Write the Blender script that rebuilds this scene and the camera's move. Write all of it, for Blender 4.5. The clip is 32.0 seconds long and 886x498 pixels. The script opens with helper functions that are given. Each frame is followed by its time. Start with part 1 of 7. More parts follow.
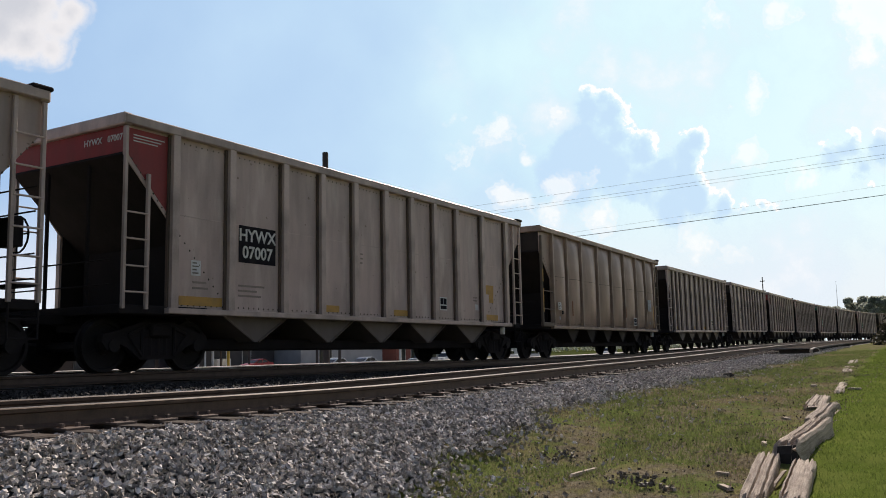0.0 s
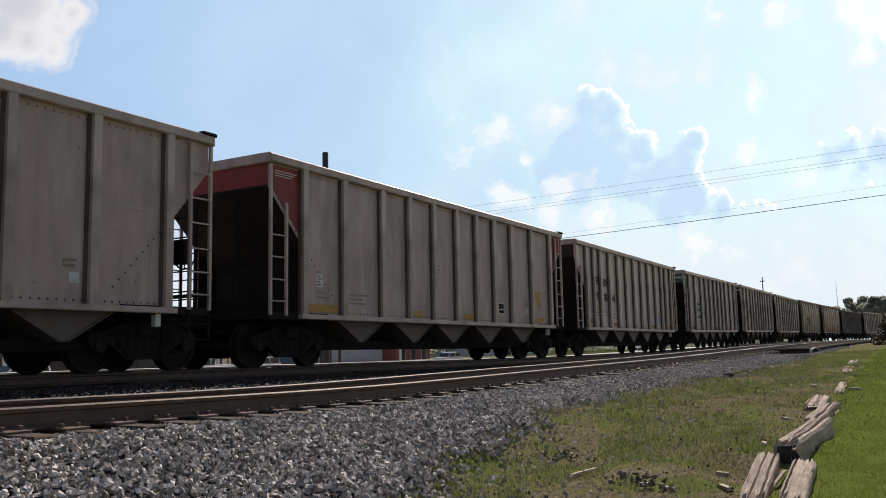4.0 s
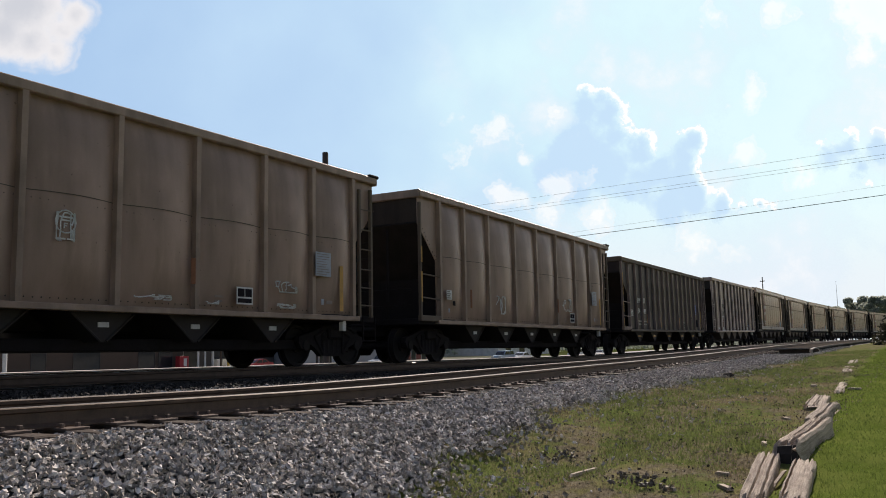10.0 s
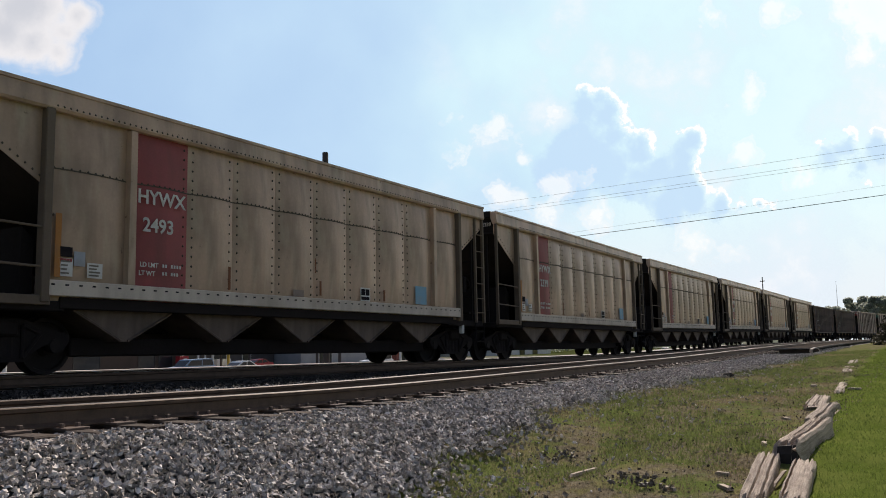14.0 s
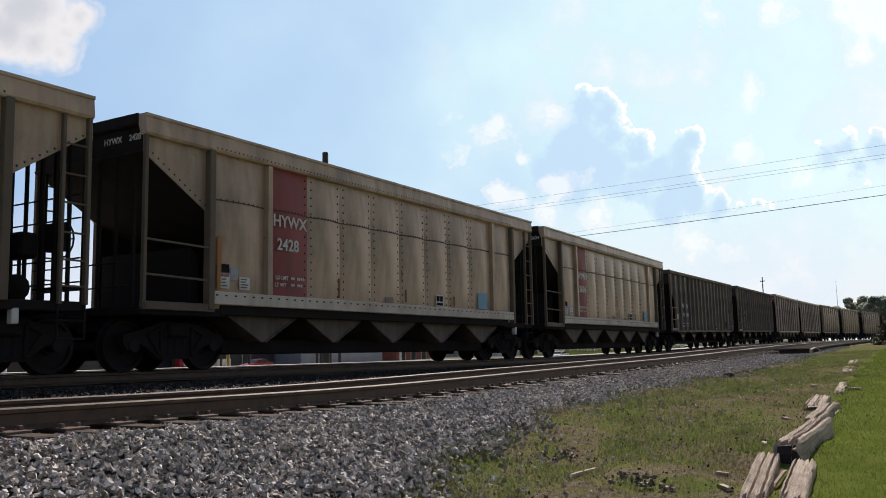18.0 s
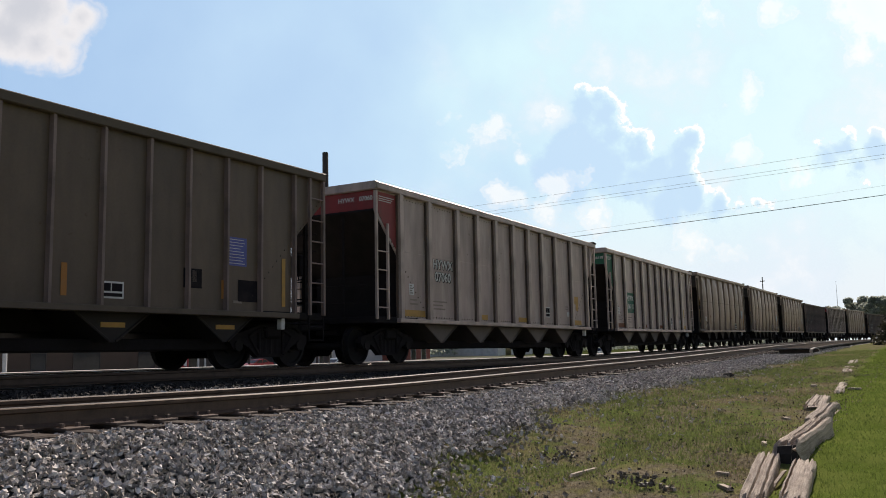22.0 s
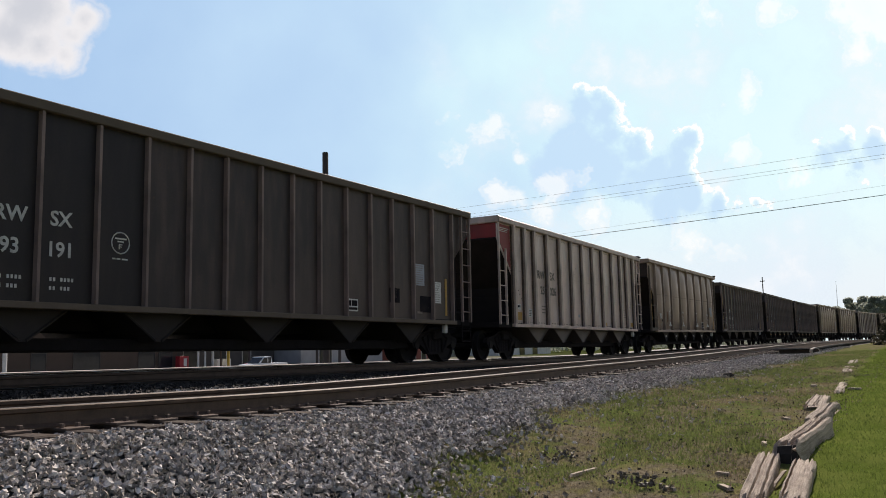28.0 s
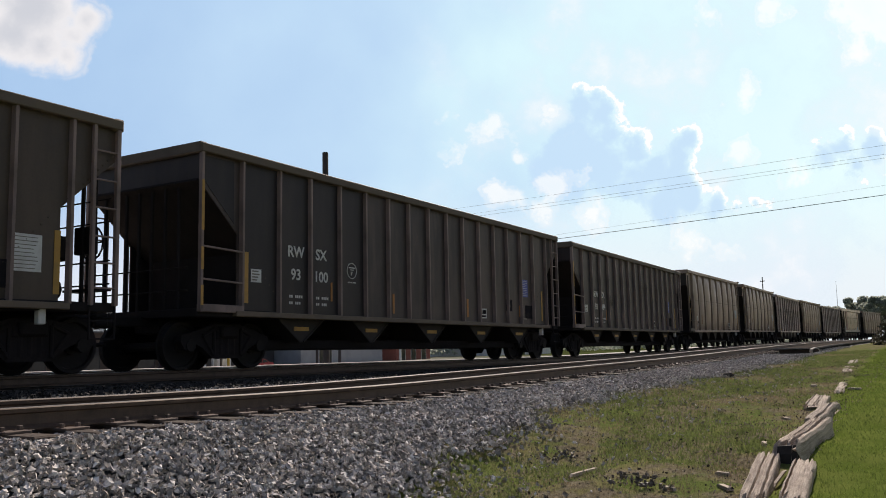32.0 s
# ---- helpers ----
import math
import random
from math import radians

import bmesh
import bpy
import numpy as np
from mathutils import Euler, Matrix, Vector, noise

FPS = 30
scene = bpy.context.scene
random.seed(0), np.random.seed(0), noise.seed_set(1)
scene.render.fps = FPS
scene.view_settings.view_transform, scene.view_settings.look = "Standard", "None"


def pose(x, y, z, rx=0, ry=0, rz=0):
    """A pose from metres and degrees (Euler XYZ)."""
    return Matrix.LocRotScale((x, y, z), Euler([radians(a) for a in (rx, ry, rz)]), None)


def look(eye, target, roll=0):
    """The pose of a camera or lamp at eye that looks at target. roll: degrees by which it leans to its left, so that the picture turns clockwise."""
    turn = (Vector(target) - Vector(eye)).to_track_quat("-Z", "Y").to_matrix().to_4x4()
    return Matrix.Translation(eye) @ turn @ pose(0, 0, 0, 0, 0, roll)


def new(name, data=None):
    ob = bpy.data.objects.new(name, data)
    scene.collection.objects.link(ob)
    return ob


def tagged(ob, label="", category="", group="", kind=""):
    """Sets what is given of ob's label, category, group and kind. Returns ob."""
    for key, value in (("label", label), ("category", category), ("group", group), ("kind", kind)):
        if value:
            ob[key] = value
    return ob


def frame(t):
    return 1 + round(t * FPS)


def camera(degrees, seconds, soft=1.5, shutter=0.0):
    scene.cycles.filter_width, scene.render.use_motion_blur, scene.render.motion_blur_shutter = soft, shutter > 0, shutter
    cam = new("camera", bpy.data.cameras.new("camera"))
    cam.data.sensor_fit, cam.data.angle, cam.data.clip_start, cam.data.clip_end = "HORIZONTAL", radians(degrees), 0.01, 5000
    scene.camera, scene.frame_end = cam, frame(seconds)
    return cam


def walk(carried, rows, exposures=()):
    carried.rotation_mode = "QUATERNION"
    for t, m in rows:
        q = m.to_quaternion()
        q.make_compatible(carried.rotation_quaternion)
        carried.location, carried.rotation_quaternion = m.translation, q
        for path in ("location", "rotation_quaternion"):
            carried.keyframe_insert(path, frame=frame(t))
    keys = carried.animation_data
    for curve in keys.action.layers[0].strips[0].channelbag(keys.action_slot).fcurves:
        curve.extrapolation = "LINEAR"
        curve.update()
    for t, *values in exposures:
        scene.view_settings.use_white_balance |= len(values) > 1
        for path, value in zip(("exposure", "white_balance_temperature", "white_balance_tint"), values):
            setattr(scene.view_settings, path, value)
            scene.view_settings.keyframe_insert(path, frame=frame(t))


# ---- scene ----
cam = camera(54.53, 32.0, soft=0.95)
EYE = Vector((0.0, 0.0, 0.39))
YAW, PITCH, ROLL = radians(30.996), radians(6.679), -1.2614
AIM = EYE + Vector((math.cos(YAW) * math.cos(PITCH), math.sin(YAW) * math.cos(PITCH), math.sin(PITCH)))
VIEW = look(EYE, AIM, ROLL)
walk(cam, [(0.0, VIEW), (32.0, VIEW)], [(0.0, 0.1, 7050, 17), (32.0, 0.1, 7050, 17)])

# ---- sky and sun ----
SUN_AZ, SUN_EL = radians(9), radians(33)   # azimuth from +x towards +y
world = bpy.data.worlds.new("sky")
scene.world = world
world.use_nodes = True
wn = world.node_tree.nodes
wbg = wn["Background"]
sky = wn.new("ShaderNodeTexSky")
sky.sky_type, sky.sun_disc = "NISHITA", False
sky.sun_elevation, sky.sun_rotation = SUN_EL, radians(90) - SUN_AZ
sky.altitude, sky.air_density, sky.dust_density, sky.ozone_density = 100, 1.0, 1.5, 1.5
world.node_tree.links.new(sky.outputs[0], wbg.inputs[0])
wbg.inputs[1].default_value = 0.075
sun = new("sun", bpy.data.lights.new("sun", "SUN"))
sun.data.energy, sun.data.angle, sun.data.color = 4.2, radians(0.6), (1.0, 0.95, 0.86)
sun.matrix_world = look((0, 0, 60), (-math.cos(SUN_AZ) * math.cos(SUN_EL), -math.sin(SUN_AZ) * math.cos(SUN_EL), 60 - math.sin(SUN_EL)))

# ---- the line of the railway ----
K0, K1, STEP = 0.001685, -0.000031, 0.5
LAT_TRAIN, LAT_NEAR = 12.46, 7.084      # track centres, from the camera's line


def _line():
    s = np.arange(-700.0, 760.0, STEP)
    k = np.where(s < -20, 0.0, np.where(s > 170, 0.0, K0 + K1 * s))
    th = np.cumsum(k) * STEP
    i0 = int(700 / STEP)
    th -= th[i0]
    x = np.concatenate([[0], np.cumsum(np.cos(th[:-1]))]) * STEP
    y = np.concatenate([[0], np.cumsum(np.sin(th[:-1]))]) * STEP
    return s, x - x[i0], y - y[i0], th


LS, LX, LY, LT = _line()


def smooth_interp(v, xs, ys):
    """Interpolation with rounded corners."""
    return sum(np.interp(v + d, xs, ys) for d in (-2.0, -1.0, 0.0, 1.0, 2.0)) / 5


def rise_train(s):
    return smooth_interp(s, [-900, 0, 9, 15, 21, 27, 34, 42, 52, 62, 70, 100, 140, 900],
                         [0.17, 0.165, 0.14, 0.10, 0.07, 0.04, 0.02, 0.03, 0.10, 0.19, 0.26, 0.38, 0.50, 0.7])


def side_train(s):
    """Distance of the train's track from the camera's line, which it nears along the way."""
    return LAT_TRAIN + smooth_interp(s, [-900, 0, 9, 15, 21, 27, 42, 52, 62, 900], [0.36, 0.36, 0.384, 0.30, 0.115, 0.115, 0.157, 0.098, 0.0, 0.0])


def rise_near(s):
    return smooth_interp(s, [-900, 0, 4, 7.5, 10, 15, 24, 32, 45, 70, 100, 140, 900],
                         [0.06, 0.05, 0.025, -0.04, -0.038, 0.004, 0.055, 0.14, 0.26, 0.36, 0.46, 0.55, 0.7])


def on_line(s, lateral, z):
    """World place and heading at s along the line, lateral metres to its far side."""
    x, y, t = (float(np.interp(s, LS, a)) for a in (LX, LY, LT))
    return x - lateral * math.sin(t), y + lateral * math.cos(t), z, t


def line_pose(s, lateral, z):
    x, y, z, t = on_line(s, lateral, z)
    return Matrix.Translation((x, y, z)) @ Matrix.Rotation(t, 4, "Z")


def train_pose(s, reach=5.6):
    """Pose of a car whose trucks stand on the track reach metres before and behind s."""
    a, b = (Vector(on_line(v, float(side_train(v)), float(rise_train(v)))[:3]) for v in (s - reach, s + reach))
    d = b - a
    return Matrix.Translation((a + b) / 2) @ Matrix.Rotation(math.atan2(d.y, d.x), 4, "Z") @ Matrix.Rotation(-math.atan2(d.z, math.hypot(d.x, d.y)), 4, "Y")


# ---- materials ----
def material(name, colour, rough=0.7, metal=0.0, vary=0.15, scale=3.0, fine=40.0, bump=0.15, dirt=None, dirt_amount=0.35, streak=0.0, rand=0.0, spec=0.4, islands=False, bump_scale=None, grain=None, tint=None, rub=0.0):
    """A weathered surface: colour, two scales of variation, streaks, fine relief."""
    m = bpy.data.materials.new(name)
    m.use_nodes = True
    n, l = m.node_tree.nodes, m.node_tree.links.new
    b = n["Principled BSDF"]
    b.inputs["Roughness"].default_value, b.inputs["Metallic"].default_value = rough, metal
    b.inputs["Specular IOR Level"].default_value = spec
    tc = n.new("ShaderNodeTexCoord")
    src = tc.outputs["Object"]
    big = n.new("ShaderNodeTexNoise"); big.inputs["Scale"].default_value = scale; big.inputs["Detail"].default_value = 5
    small = n.new("ShaderNodeTexNoise"); small.inputs["Scale"].default_value = fine; small.inputs["Detail"].default_value = 3
    l(src, big.inputs["Vector"]); l(src, small.inputs["Vector"])
    base = n.new("ShaderNodeRGB"); base.outputs[0].default_value = (*colour, 1)
    dark = dirt or tuple(c * 0.35 for c in colour)
    ramp = n.new("ShaderNodeMapRange"); ramp.inputs[1].default_value, ramp.inputs[2].default_value = 0.45, 0.75
    ramp.inputs[4].default_value = dirt_amount
    l(big.outputs[0], ramp.inputs[0])
    mix = n.new("ShaderNodeMix"); mix.data_type = "RGBA"
    l(ramp.outputs[0], mix.inputs[0]); l(base.outputs[0], mix.inputs[6]); mix.inputs[7].default_value = (*dark, 1)
    out = mix.outputs[2]
    if streak:
        mp = n.new("ShaderNodeMapping"); mp.inputs["Scale"].default_value = grain or (2.6, 2.6, 0.5)
        l(src, mp.inputs[0])
        st = n.new("ShaderNodeTexNoise"); st.inputs["Scale"].default_value = 1.6; st.inputs["Detail"].default_value = 6 if grain else 3; st.inputs["Roughness"].default_value = 0.65 if grain else 0.5
        l(mp.outputs[0], st.inputs["Vector"])
        r2 = n.new("ShaderNodeMapRange"); r2.inputs[1].default_value, r2.inputs[2].default_value = 0.42, 0.72; r2.inputs[4].default_value = streak
        l(st.outputs[0], r2.inputs[0])
        mx = n.new("ShaderNodeMix"); mx.data_type = "RGBA"
        l(r2.outputs[0], mx.inputs[0]); l(out, mx.inputs[6]); mx.inputs[7].default_value = (*dark, 1)
        out = mx.outputs[2]
    if rub:
        # pale vertical smears where dust has washed off, and a darker band of grime
        mp2 = n.new("ShaderNodeMapping"); mp2.inputs["Scale"].default_value = (2.6, 2.6, 0.55); mp2.inputs["Location"].default_value = (3.7, 1.3, 0.4)
        l(src, mp2.inputs[0])
        s2 = n.new("ShaderNodeTexNoise"); s2.inputs["Scale"].default_value = 1.3; s2.inputs["Detail"].default_value = 4; s2.inputs["Roughness"].default_value = 0.5
        l(mp2.outputs[0], s2.inputs["Vector"])
        r3 = n.new("ShaderNodeMapRange"); r3.inputs[1].default_value, r3.inputs[2].default_value = 0.52, 0.70; r3.inputs[4].default_value = rub
        l(s2.outputs[0], r3.inputs[0])
        m3 = n.new("ShaderNodeMix"); m3.data_type = "RGBA"
        l(r3.outputs[0], m3.inputs[0]); l(out, m3.inputs[6]); m3.inputs[7].default_value = (*[min(0.85, c * 1.9) for c in colour], 1)
        out = m3.outputs[2]
        spots = n.new("ShaderNodeTexNoise"); spots.inputs["Scale"].default_value = 9; spots.inputs["Detail"].default_value = 2
        l(src, spots.inputs["Vector"])
        r4 = n.new("ShaderNodeMapRange"); r4.inputs[1].default_value, r4.inputs[2].default_value = 0.72, 0.78; r4.inputs[4].default_value = 0.7
        l(spots.outputs[0], r4.inputs[0])
        m4 = n.new("ShaderNodeMix"); m4.data_type = "RGBA"
        l(r4.outputs[0], m4.inputs[0]); l(out, m4.inputs[6]); m4.inputs[7].default_value = (0.11, 0.065, 0.04, 1)
        out = m4.outputs[2]
    if tint:
        gi = n.new("ShaderNodeNewGeometry")
        k = n.new("ShaderNodeMath"); k.operation = "MULTIPLY"; k.inputs[1].default_value = 7.3
        l(gi.outputs["Random Per Island"], k.inputs[0])
        fr = n.new("ShaderNodeMath"); fr.operation = "FRACT"; l(k.outputs[0], fr.inputs[0])
        mt = n.new("ShaderNodeMix"); mt.data_type = "RGBA"
        l(fr.outputs[0], mt.inputs[0]); l(out, mt.inputs[6]); mt.inputs[7].default_value = (*tint, 1)
        out = mt.outputs[2]
    hsv = n.new("ShaderNodeHueSaturation")
    v = n.new("ShaderNodeMath"); v.operation = "MULTIPLY_ADD"; v.inputs[1].default_value = 2 * vary; v.inputs[2].default_value = 1 - vary
    l(small.outputs[0], v.inputs[0])
    val = v.outputs[0]
    if rand or islands:
        if islands:
            g = n.new("ShaderNodeNewGeometry"); rr = g.outputs["Random Per Island"]
        else:
            g = n.new("ShaderNodeObjectInfo"); rr = g.outputs["Random"]
        a = n.new("ShaderNodeMath"); a.operation = "MULTIPLY_ADD"; a.inputs[1].default_value = 2 * (rand or 0.3); a.inputs[2].default_value = 1 - (rand or 0.3)
        l(rr, a.inputs[0])
        p = n.new("ShaderNodeMath"); p.operation = "MULTIPLY"
        l(val, p.inputs[0]); l(a.outputs[0], p.inputs[1]); val = p.outputs[0]
    l(val, hsv.inputs["Value"]); l(out, hsv.inputs["Color"])
    l(hsv.outputs[0], b.inputs["Base Color"])
    if bump:
        bp = n.new("ShaderNodeBump"); bp.inputs["Strength"].default_value = bump; bp.inputs["Distance"].default_value = 0.01
        src_b = small
        if bump_scale:
            src_b = n.new("ShaderNodeTexNoise"); src_b.inputs["Scale"].default_value = bump_scale; src_b.inputs["Detail"].default_value = 6
            l(src, src_b.inputs["Vector"])
        l(src_b.outputs[0], bp.inputs["Height"]); l(bp.outputs[0], b.inputs["Normal"])
    return m


M = {}


def mats():
    def add(key, *a, **k):
        M[key] = material(key, *a, **k)
    add("grey_paint", (0.52, 0.395, 0.355), 0.45, 0.05, 0.06, 0.6, 30, 0.06, (0.235, 0.185, 0.155), 0.5, rub=0.30, streak=0.38, rand=0.10)
    add("tan_paint", (0.37, 0.252, 0.196), 0.42, 0.03, 0.06, 0.6, 30, 0.06, (0.14, 0.10, 0.07), 0.5, streak=0.35, rub=0.20, rand=0.10)
    add("brown_paint", (0.59, 0.418, 0.302), 0.36, 0.03, 0.10, 0.7, 22, 0.06, (0.22, 0.16, 0.115), 0.7, streak=0.5, rub=0.25, rand=0.12)
    add("black_paint", (0.046, 0.034, 0.034), 0.5, 0.05, 0.15, 0.3, 30, 0.1, (0.122, 0.084, 0.072), 0.9, streak=0.6, rub=0.05, rand=0.1)
    add("umber_paint", (0.115, 0.081, 0.061), 0.48, 0.05, 0.12, 0.5, 30, 0.08, (0.06, 0.045, 0.037), 0.7, streak=0.4, rub=0.08, rand=0.1)
    add("pale_umber", (0.165, 0.117, 0.085), 0.48, 0.05, 0.12, 0.5, 30, 0.08, (0.085, 0.062, 0.05), 0.7, streak=0.4, rub=0.08)
    add("pale_grey", (0.66, 0.52, 0.46), 0.42, 0.1, 0.10, 0.7, 30, 0.1, (0.36, 0.28, 0.225), 0.5, rub=0.30, streak=0.35, rand=0.08)
    add("clean_black", (0.024, 0.0175, 0.02), 0.5, 0.05, 0.15, 0.8, 30, 0.1, (0.06, 0.045, 0.038), 0.4, streak=0.3)
    # dark brown for the posts' shaded flanks, mixed with grime
    add("grimy_shade", (0.14, 0.098, 0.075), 0.75, 0.05, 0.15, 1.5, 30, 0.1, (0.06, 0.045, 0.036), 0.6, streak=0.5, rand=0.15)
    add("grey_post", (0.58, 0.455, 0.405), 0.45, 0.1, 0.12, 1.5, 30, 0.1, (0.12, 0.1, 0.08), 0.5, streak=0.3, rand=0.12)
    add("tan_post", (0.40, 0.285, 0.22), 0.5, 0.05, 0.12, 1.5, 30, 0.1, (0.11, 0.08, 0.055), 0.5, streak=0.4, rand=0.12)
    add("black_post", (0.29, 0.21, 0.19), 0.6, 0.05, 0.15, 1.5, 30, 0.1, (0.05, 0.04, 0.03), 0.5, streak=0.3, rand=0.12)
    add("red_paint", (0.34, 0.045, 0.045), 0.55, 0.0, 0.10, 1.0, 30, 0.1, (0.14, 0.05, 0.045), 0.5, streak=0.4)
    add("pink_paint", (0.37, 0.085, 0.09), 0.6, 0.0, 0.10, 1.0, 30, 0.1, (0.15, 0.07, 0.06), 0.5, streak=0.4)
    add("green_paint", (0.02, 0.17, 0.10), 0.55, 0.0, 0.10, 1.0, 30, 0.1, (0.03, 0.09, 0.06), 0.5, streak=0.35)
    add("pale_sill", (0.68, 0.61, 0.53), 0.6, 0.0, 0.10, 1.0, 30, 0.1, (0.25, 0.2, 0.15), 0.5, streak=0.3)
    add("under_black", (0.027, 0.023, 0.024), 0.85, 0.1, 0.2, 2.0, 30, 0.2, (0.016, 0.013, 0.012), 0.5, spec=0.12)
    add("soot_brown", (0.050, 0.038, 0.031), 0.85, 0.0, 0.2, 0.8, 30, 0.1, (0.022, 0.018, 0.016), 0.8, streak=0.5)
    add("bay_grey", (0.165, 0.135, 0.122), 0.6, 0.1, 0.12, 1.5, 30, 0.1, (0.12, 0.10, 0.08), 0.6, streak=0.4)
    add("bay_brown", (0.17, 0.13, 0.11), 0.65, 0.1, 0.15, 1.5, 30, 0.1, (0.05, 0.04, 0.034), 0.7, streak=0.5)
    add("bay_dark", (0.034, 0.027, 0.026), 0.7, 0.1, 0.15, 1.5, 30, 0.1, (0.04, 0.035, 0.03), 0.6, streak=0.4)
    # coal dust, darkened further with the shade inside the open car ends
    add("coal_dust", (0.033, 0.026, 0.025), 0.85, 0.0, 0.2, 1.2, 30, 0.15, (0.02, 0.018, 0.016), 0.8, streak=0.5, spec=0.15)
    add("wheel_steel", (0.022, 0.019, 0.019), 0.75, 0.1, 0.2, 3.0, 30, 0.1, spec=0.2)
    add("white_label", (0.72, 0.72, 0.70), 0.6, 0.0, 0.08, 4.0, 40, 0.05, (0.4, 0.37, 0.33), 0.5)
    add("white_letters", (0.70, 0.70, 0.67), 0.6, 0.0, 0.08, 6.0, 40, 0.05, (0.35, 0.32, 0.28), 0.6)
    add("dim_print", (0.30, 0.24, 0.21), 0.7, 0.0, 0.1, 6.0, 40, 0.05)
    add("faint_letters", (0.20, 0.18, 0.15), 0.7, 0.0, 0.1, 6.0, 40, 0.05)
    add("black_label", (0.022, 0.019, 0.023), 0.9, 0.0, 0.1, 4.0, 40, 0.05, (0.06, 0.05, 0.045), 0.5, spec=0.08)
    add("blue_label", (0.20, 0.45, 0.62), 0.6, 0.0, 0.1, 4.0, 40, 0.05, (0.3, 0.35, 0.38), 0.5)
    add("pale_label", (0.40, 0.44, 0.50), 0.6, 0.0, 0.12, 3.0, 40, 0.05, (0.24, 0.22, 0.20), 0.6)
    add("deep_blue_label", (0.12, 0.14, 0.42), 0.6, 0.0, 0.1, 4.0, 40, 0.05)
    add("yellow_label", (0.56, 0.31, 0.075), 0.6, 0.0, 0.1, 5.0, 40, 0.05, (0.3, 0.2, 0.08), 0.6)
    add("orange_label", (0.46, 0.19, 0.045), 0.6, 0.0, 0.1, 5.0, 40, 0.05, (0.34, 0.2, 0.1), 0.5)
    add("rust_paint", (0.24, 0.09, 0.04), 0.75, 0.0, 0.2, 5.0, 40, 0.1)
    add("rail_steel", (0.115, 0.078, 0.058), 0.6, 0.3, 0.2, 6.0, 60, 0.15, (0.04, 0.028, 0.022), 0.6)
    add("rail_top", (0.13, 0.115, 0.106), 0.6, 0.35, 0.1, 4.0, 40, 0.02)
    add("rail_shine", (0.74, 0.73, 0.72), 0.3, 0.9, 0.08, 4.0, 40, 0.0)
    add("crossing_top", (0.085, 0.075, 0.066), 1.0, 0.0, 0.2, 2.0, 30, 0.2, spec=0.0)
    add("crossing_edge", (0.26, 0.24, 0.22), 1.0, 0.0, 0.2, 2.0, 30, 0.2, spec=0.0)
    add("tie_wood", (0.065, 0.047, 0.036), 0.85, 0.0, 0.25, 2.0, 40, 0.5, (0.03, 0.024, 0.02), 0.6, rand=0.25)
    add("plate_steel", (0.15, 0.11, 0.09), 0.8, 0.1, 0.2, 8.0, 60, 0.2, rand=0.2)
    # bed painted near black as the shade in the gaps between stones
    add("stone_gap_shade", (0.022, 0.020, 0.019), 0.9, 0.0, 0.45, 5.0, 34, 1.0, (0.05, 0.048, 0.045), 0.7, bump_scale=22)
    add("stone", (0.62, 0.59, 0.575), 0.9, 0.0, 0.15, 8.0, 60, 0.3, (0.24, 0.225, 0.22), 0.5, spec=0.2, islands=True, rand=0.62, tint=(0.44, 0.39, 0.345))
    # coal-dusted stone and bed, with the train's shadow put into the colour
    add("coal_shade_stone", (0.045, 0.041, 0.040), 0.85, 0.0, 0.2, 8.0, 60, 0.3, (0.03, 0.028, 0.026), 0.5, islands=True, rand=0.5)
    add("coal_shade_ballast", (0.035, 0.032, 0.030), 0.9, 0.0, 0.4, 5.0, 34, 1.0, bump_scale=22)
    add("pale_gravel", (0.56, 0.54, 0.51), 0.95, 0.0, 0.2, 3.0, 50, 0.4, (0.4, 0.38, 0.35), 0.5, spec=0.1)
    add("asphalt", (0.36, 0.35, 0.33), 0.85, 0.0, 0.12, 0.3, 30, 0.2, (0.26, 0.25, 0.24), 0.6)
    add("old_wood", (0.50, 0.41, 0.33), 0.9, 0.0, 0.3, 4.0, 70, 0.9, (0.14, 0.105, 0.08), 0.55, streak=0.85, grain=(1.2, 28.0, 28.0), rand=0.2)
    add("rivet_dark", (0.10, 0.08, 0.06), 0.7, 0.0, 0.1, 5, 30, 0.0)
    add("ladder_brown", (0.15, 0.115, 0.085), 0.7, 0.0, 0.15, 2, 30, 0.1, rand=0.15)
    # dark rotten wood; also serves as the painted shade of hollows and mouths
    add("rotten_wood", (0.045, 0.034, 0.027), 0.9, 0.0, 0.3, 5.0, 45, 0.6)
    add("pole_wood", (0.10, 0.08, 0.065), 0.85, 0.0, 0.2, 2.0, 30, 0.3)
    add("wire", (0.10, 0.10, 0.11), 0.6, 0.0, 0.05, 5, 30, 0.0)
    add("stack_steel", (0.055, 0.045, 0.045), 0.6, 0.2, 0.15, 0.3, 8, 0.1, (0.03, 0.025, 0.025), 0.5)


mats()


# ---- mesh helpers ----
def bm_box(bm, x0, x1, y0, y1, z0, z1, bevel=0.0):
    m = Matrix.Translation(((x0 + x1) / 2, (y0 + y1) / 2, (z0 + z1) / 2)) @ Matrix.Diagonal((x1 - x0, y1 - y0, z1 - z0, 1))
    r = bmesh.ops.create_cube(bm, size=1.0, matrix=m)
    if bevel:
        edges = list({e for v in r["verts"] for e in v.link_edges})
        bmesh.ops.bevel(bm, geom=edges, offset=bevel, segments=1, affect="EDGES")


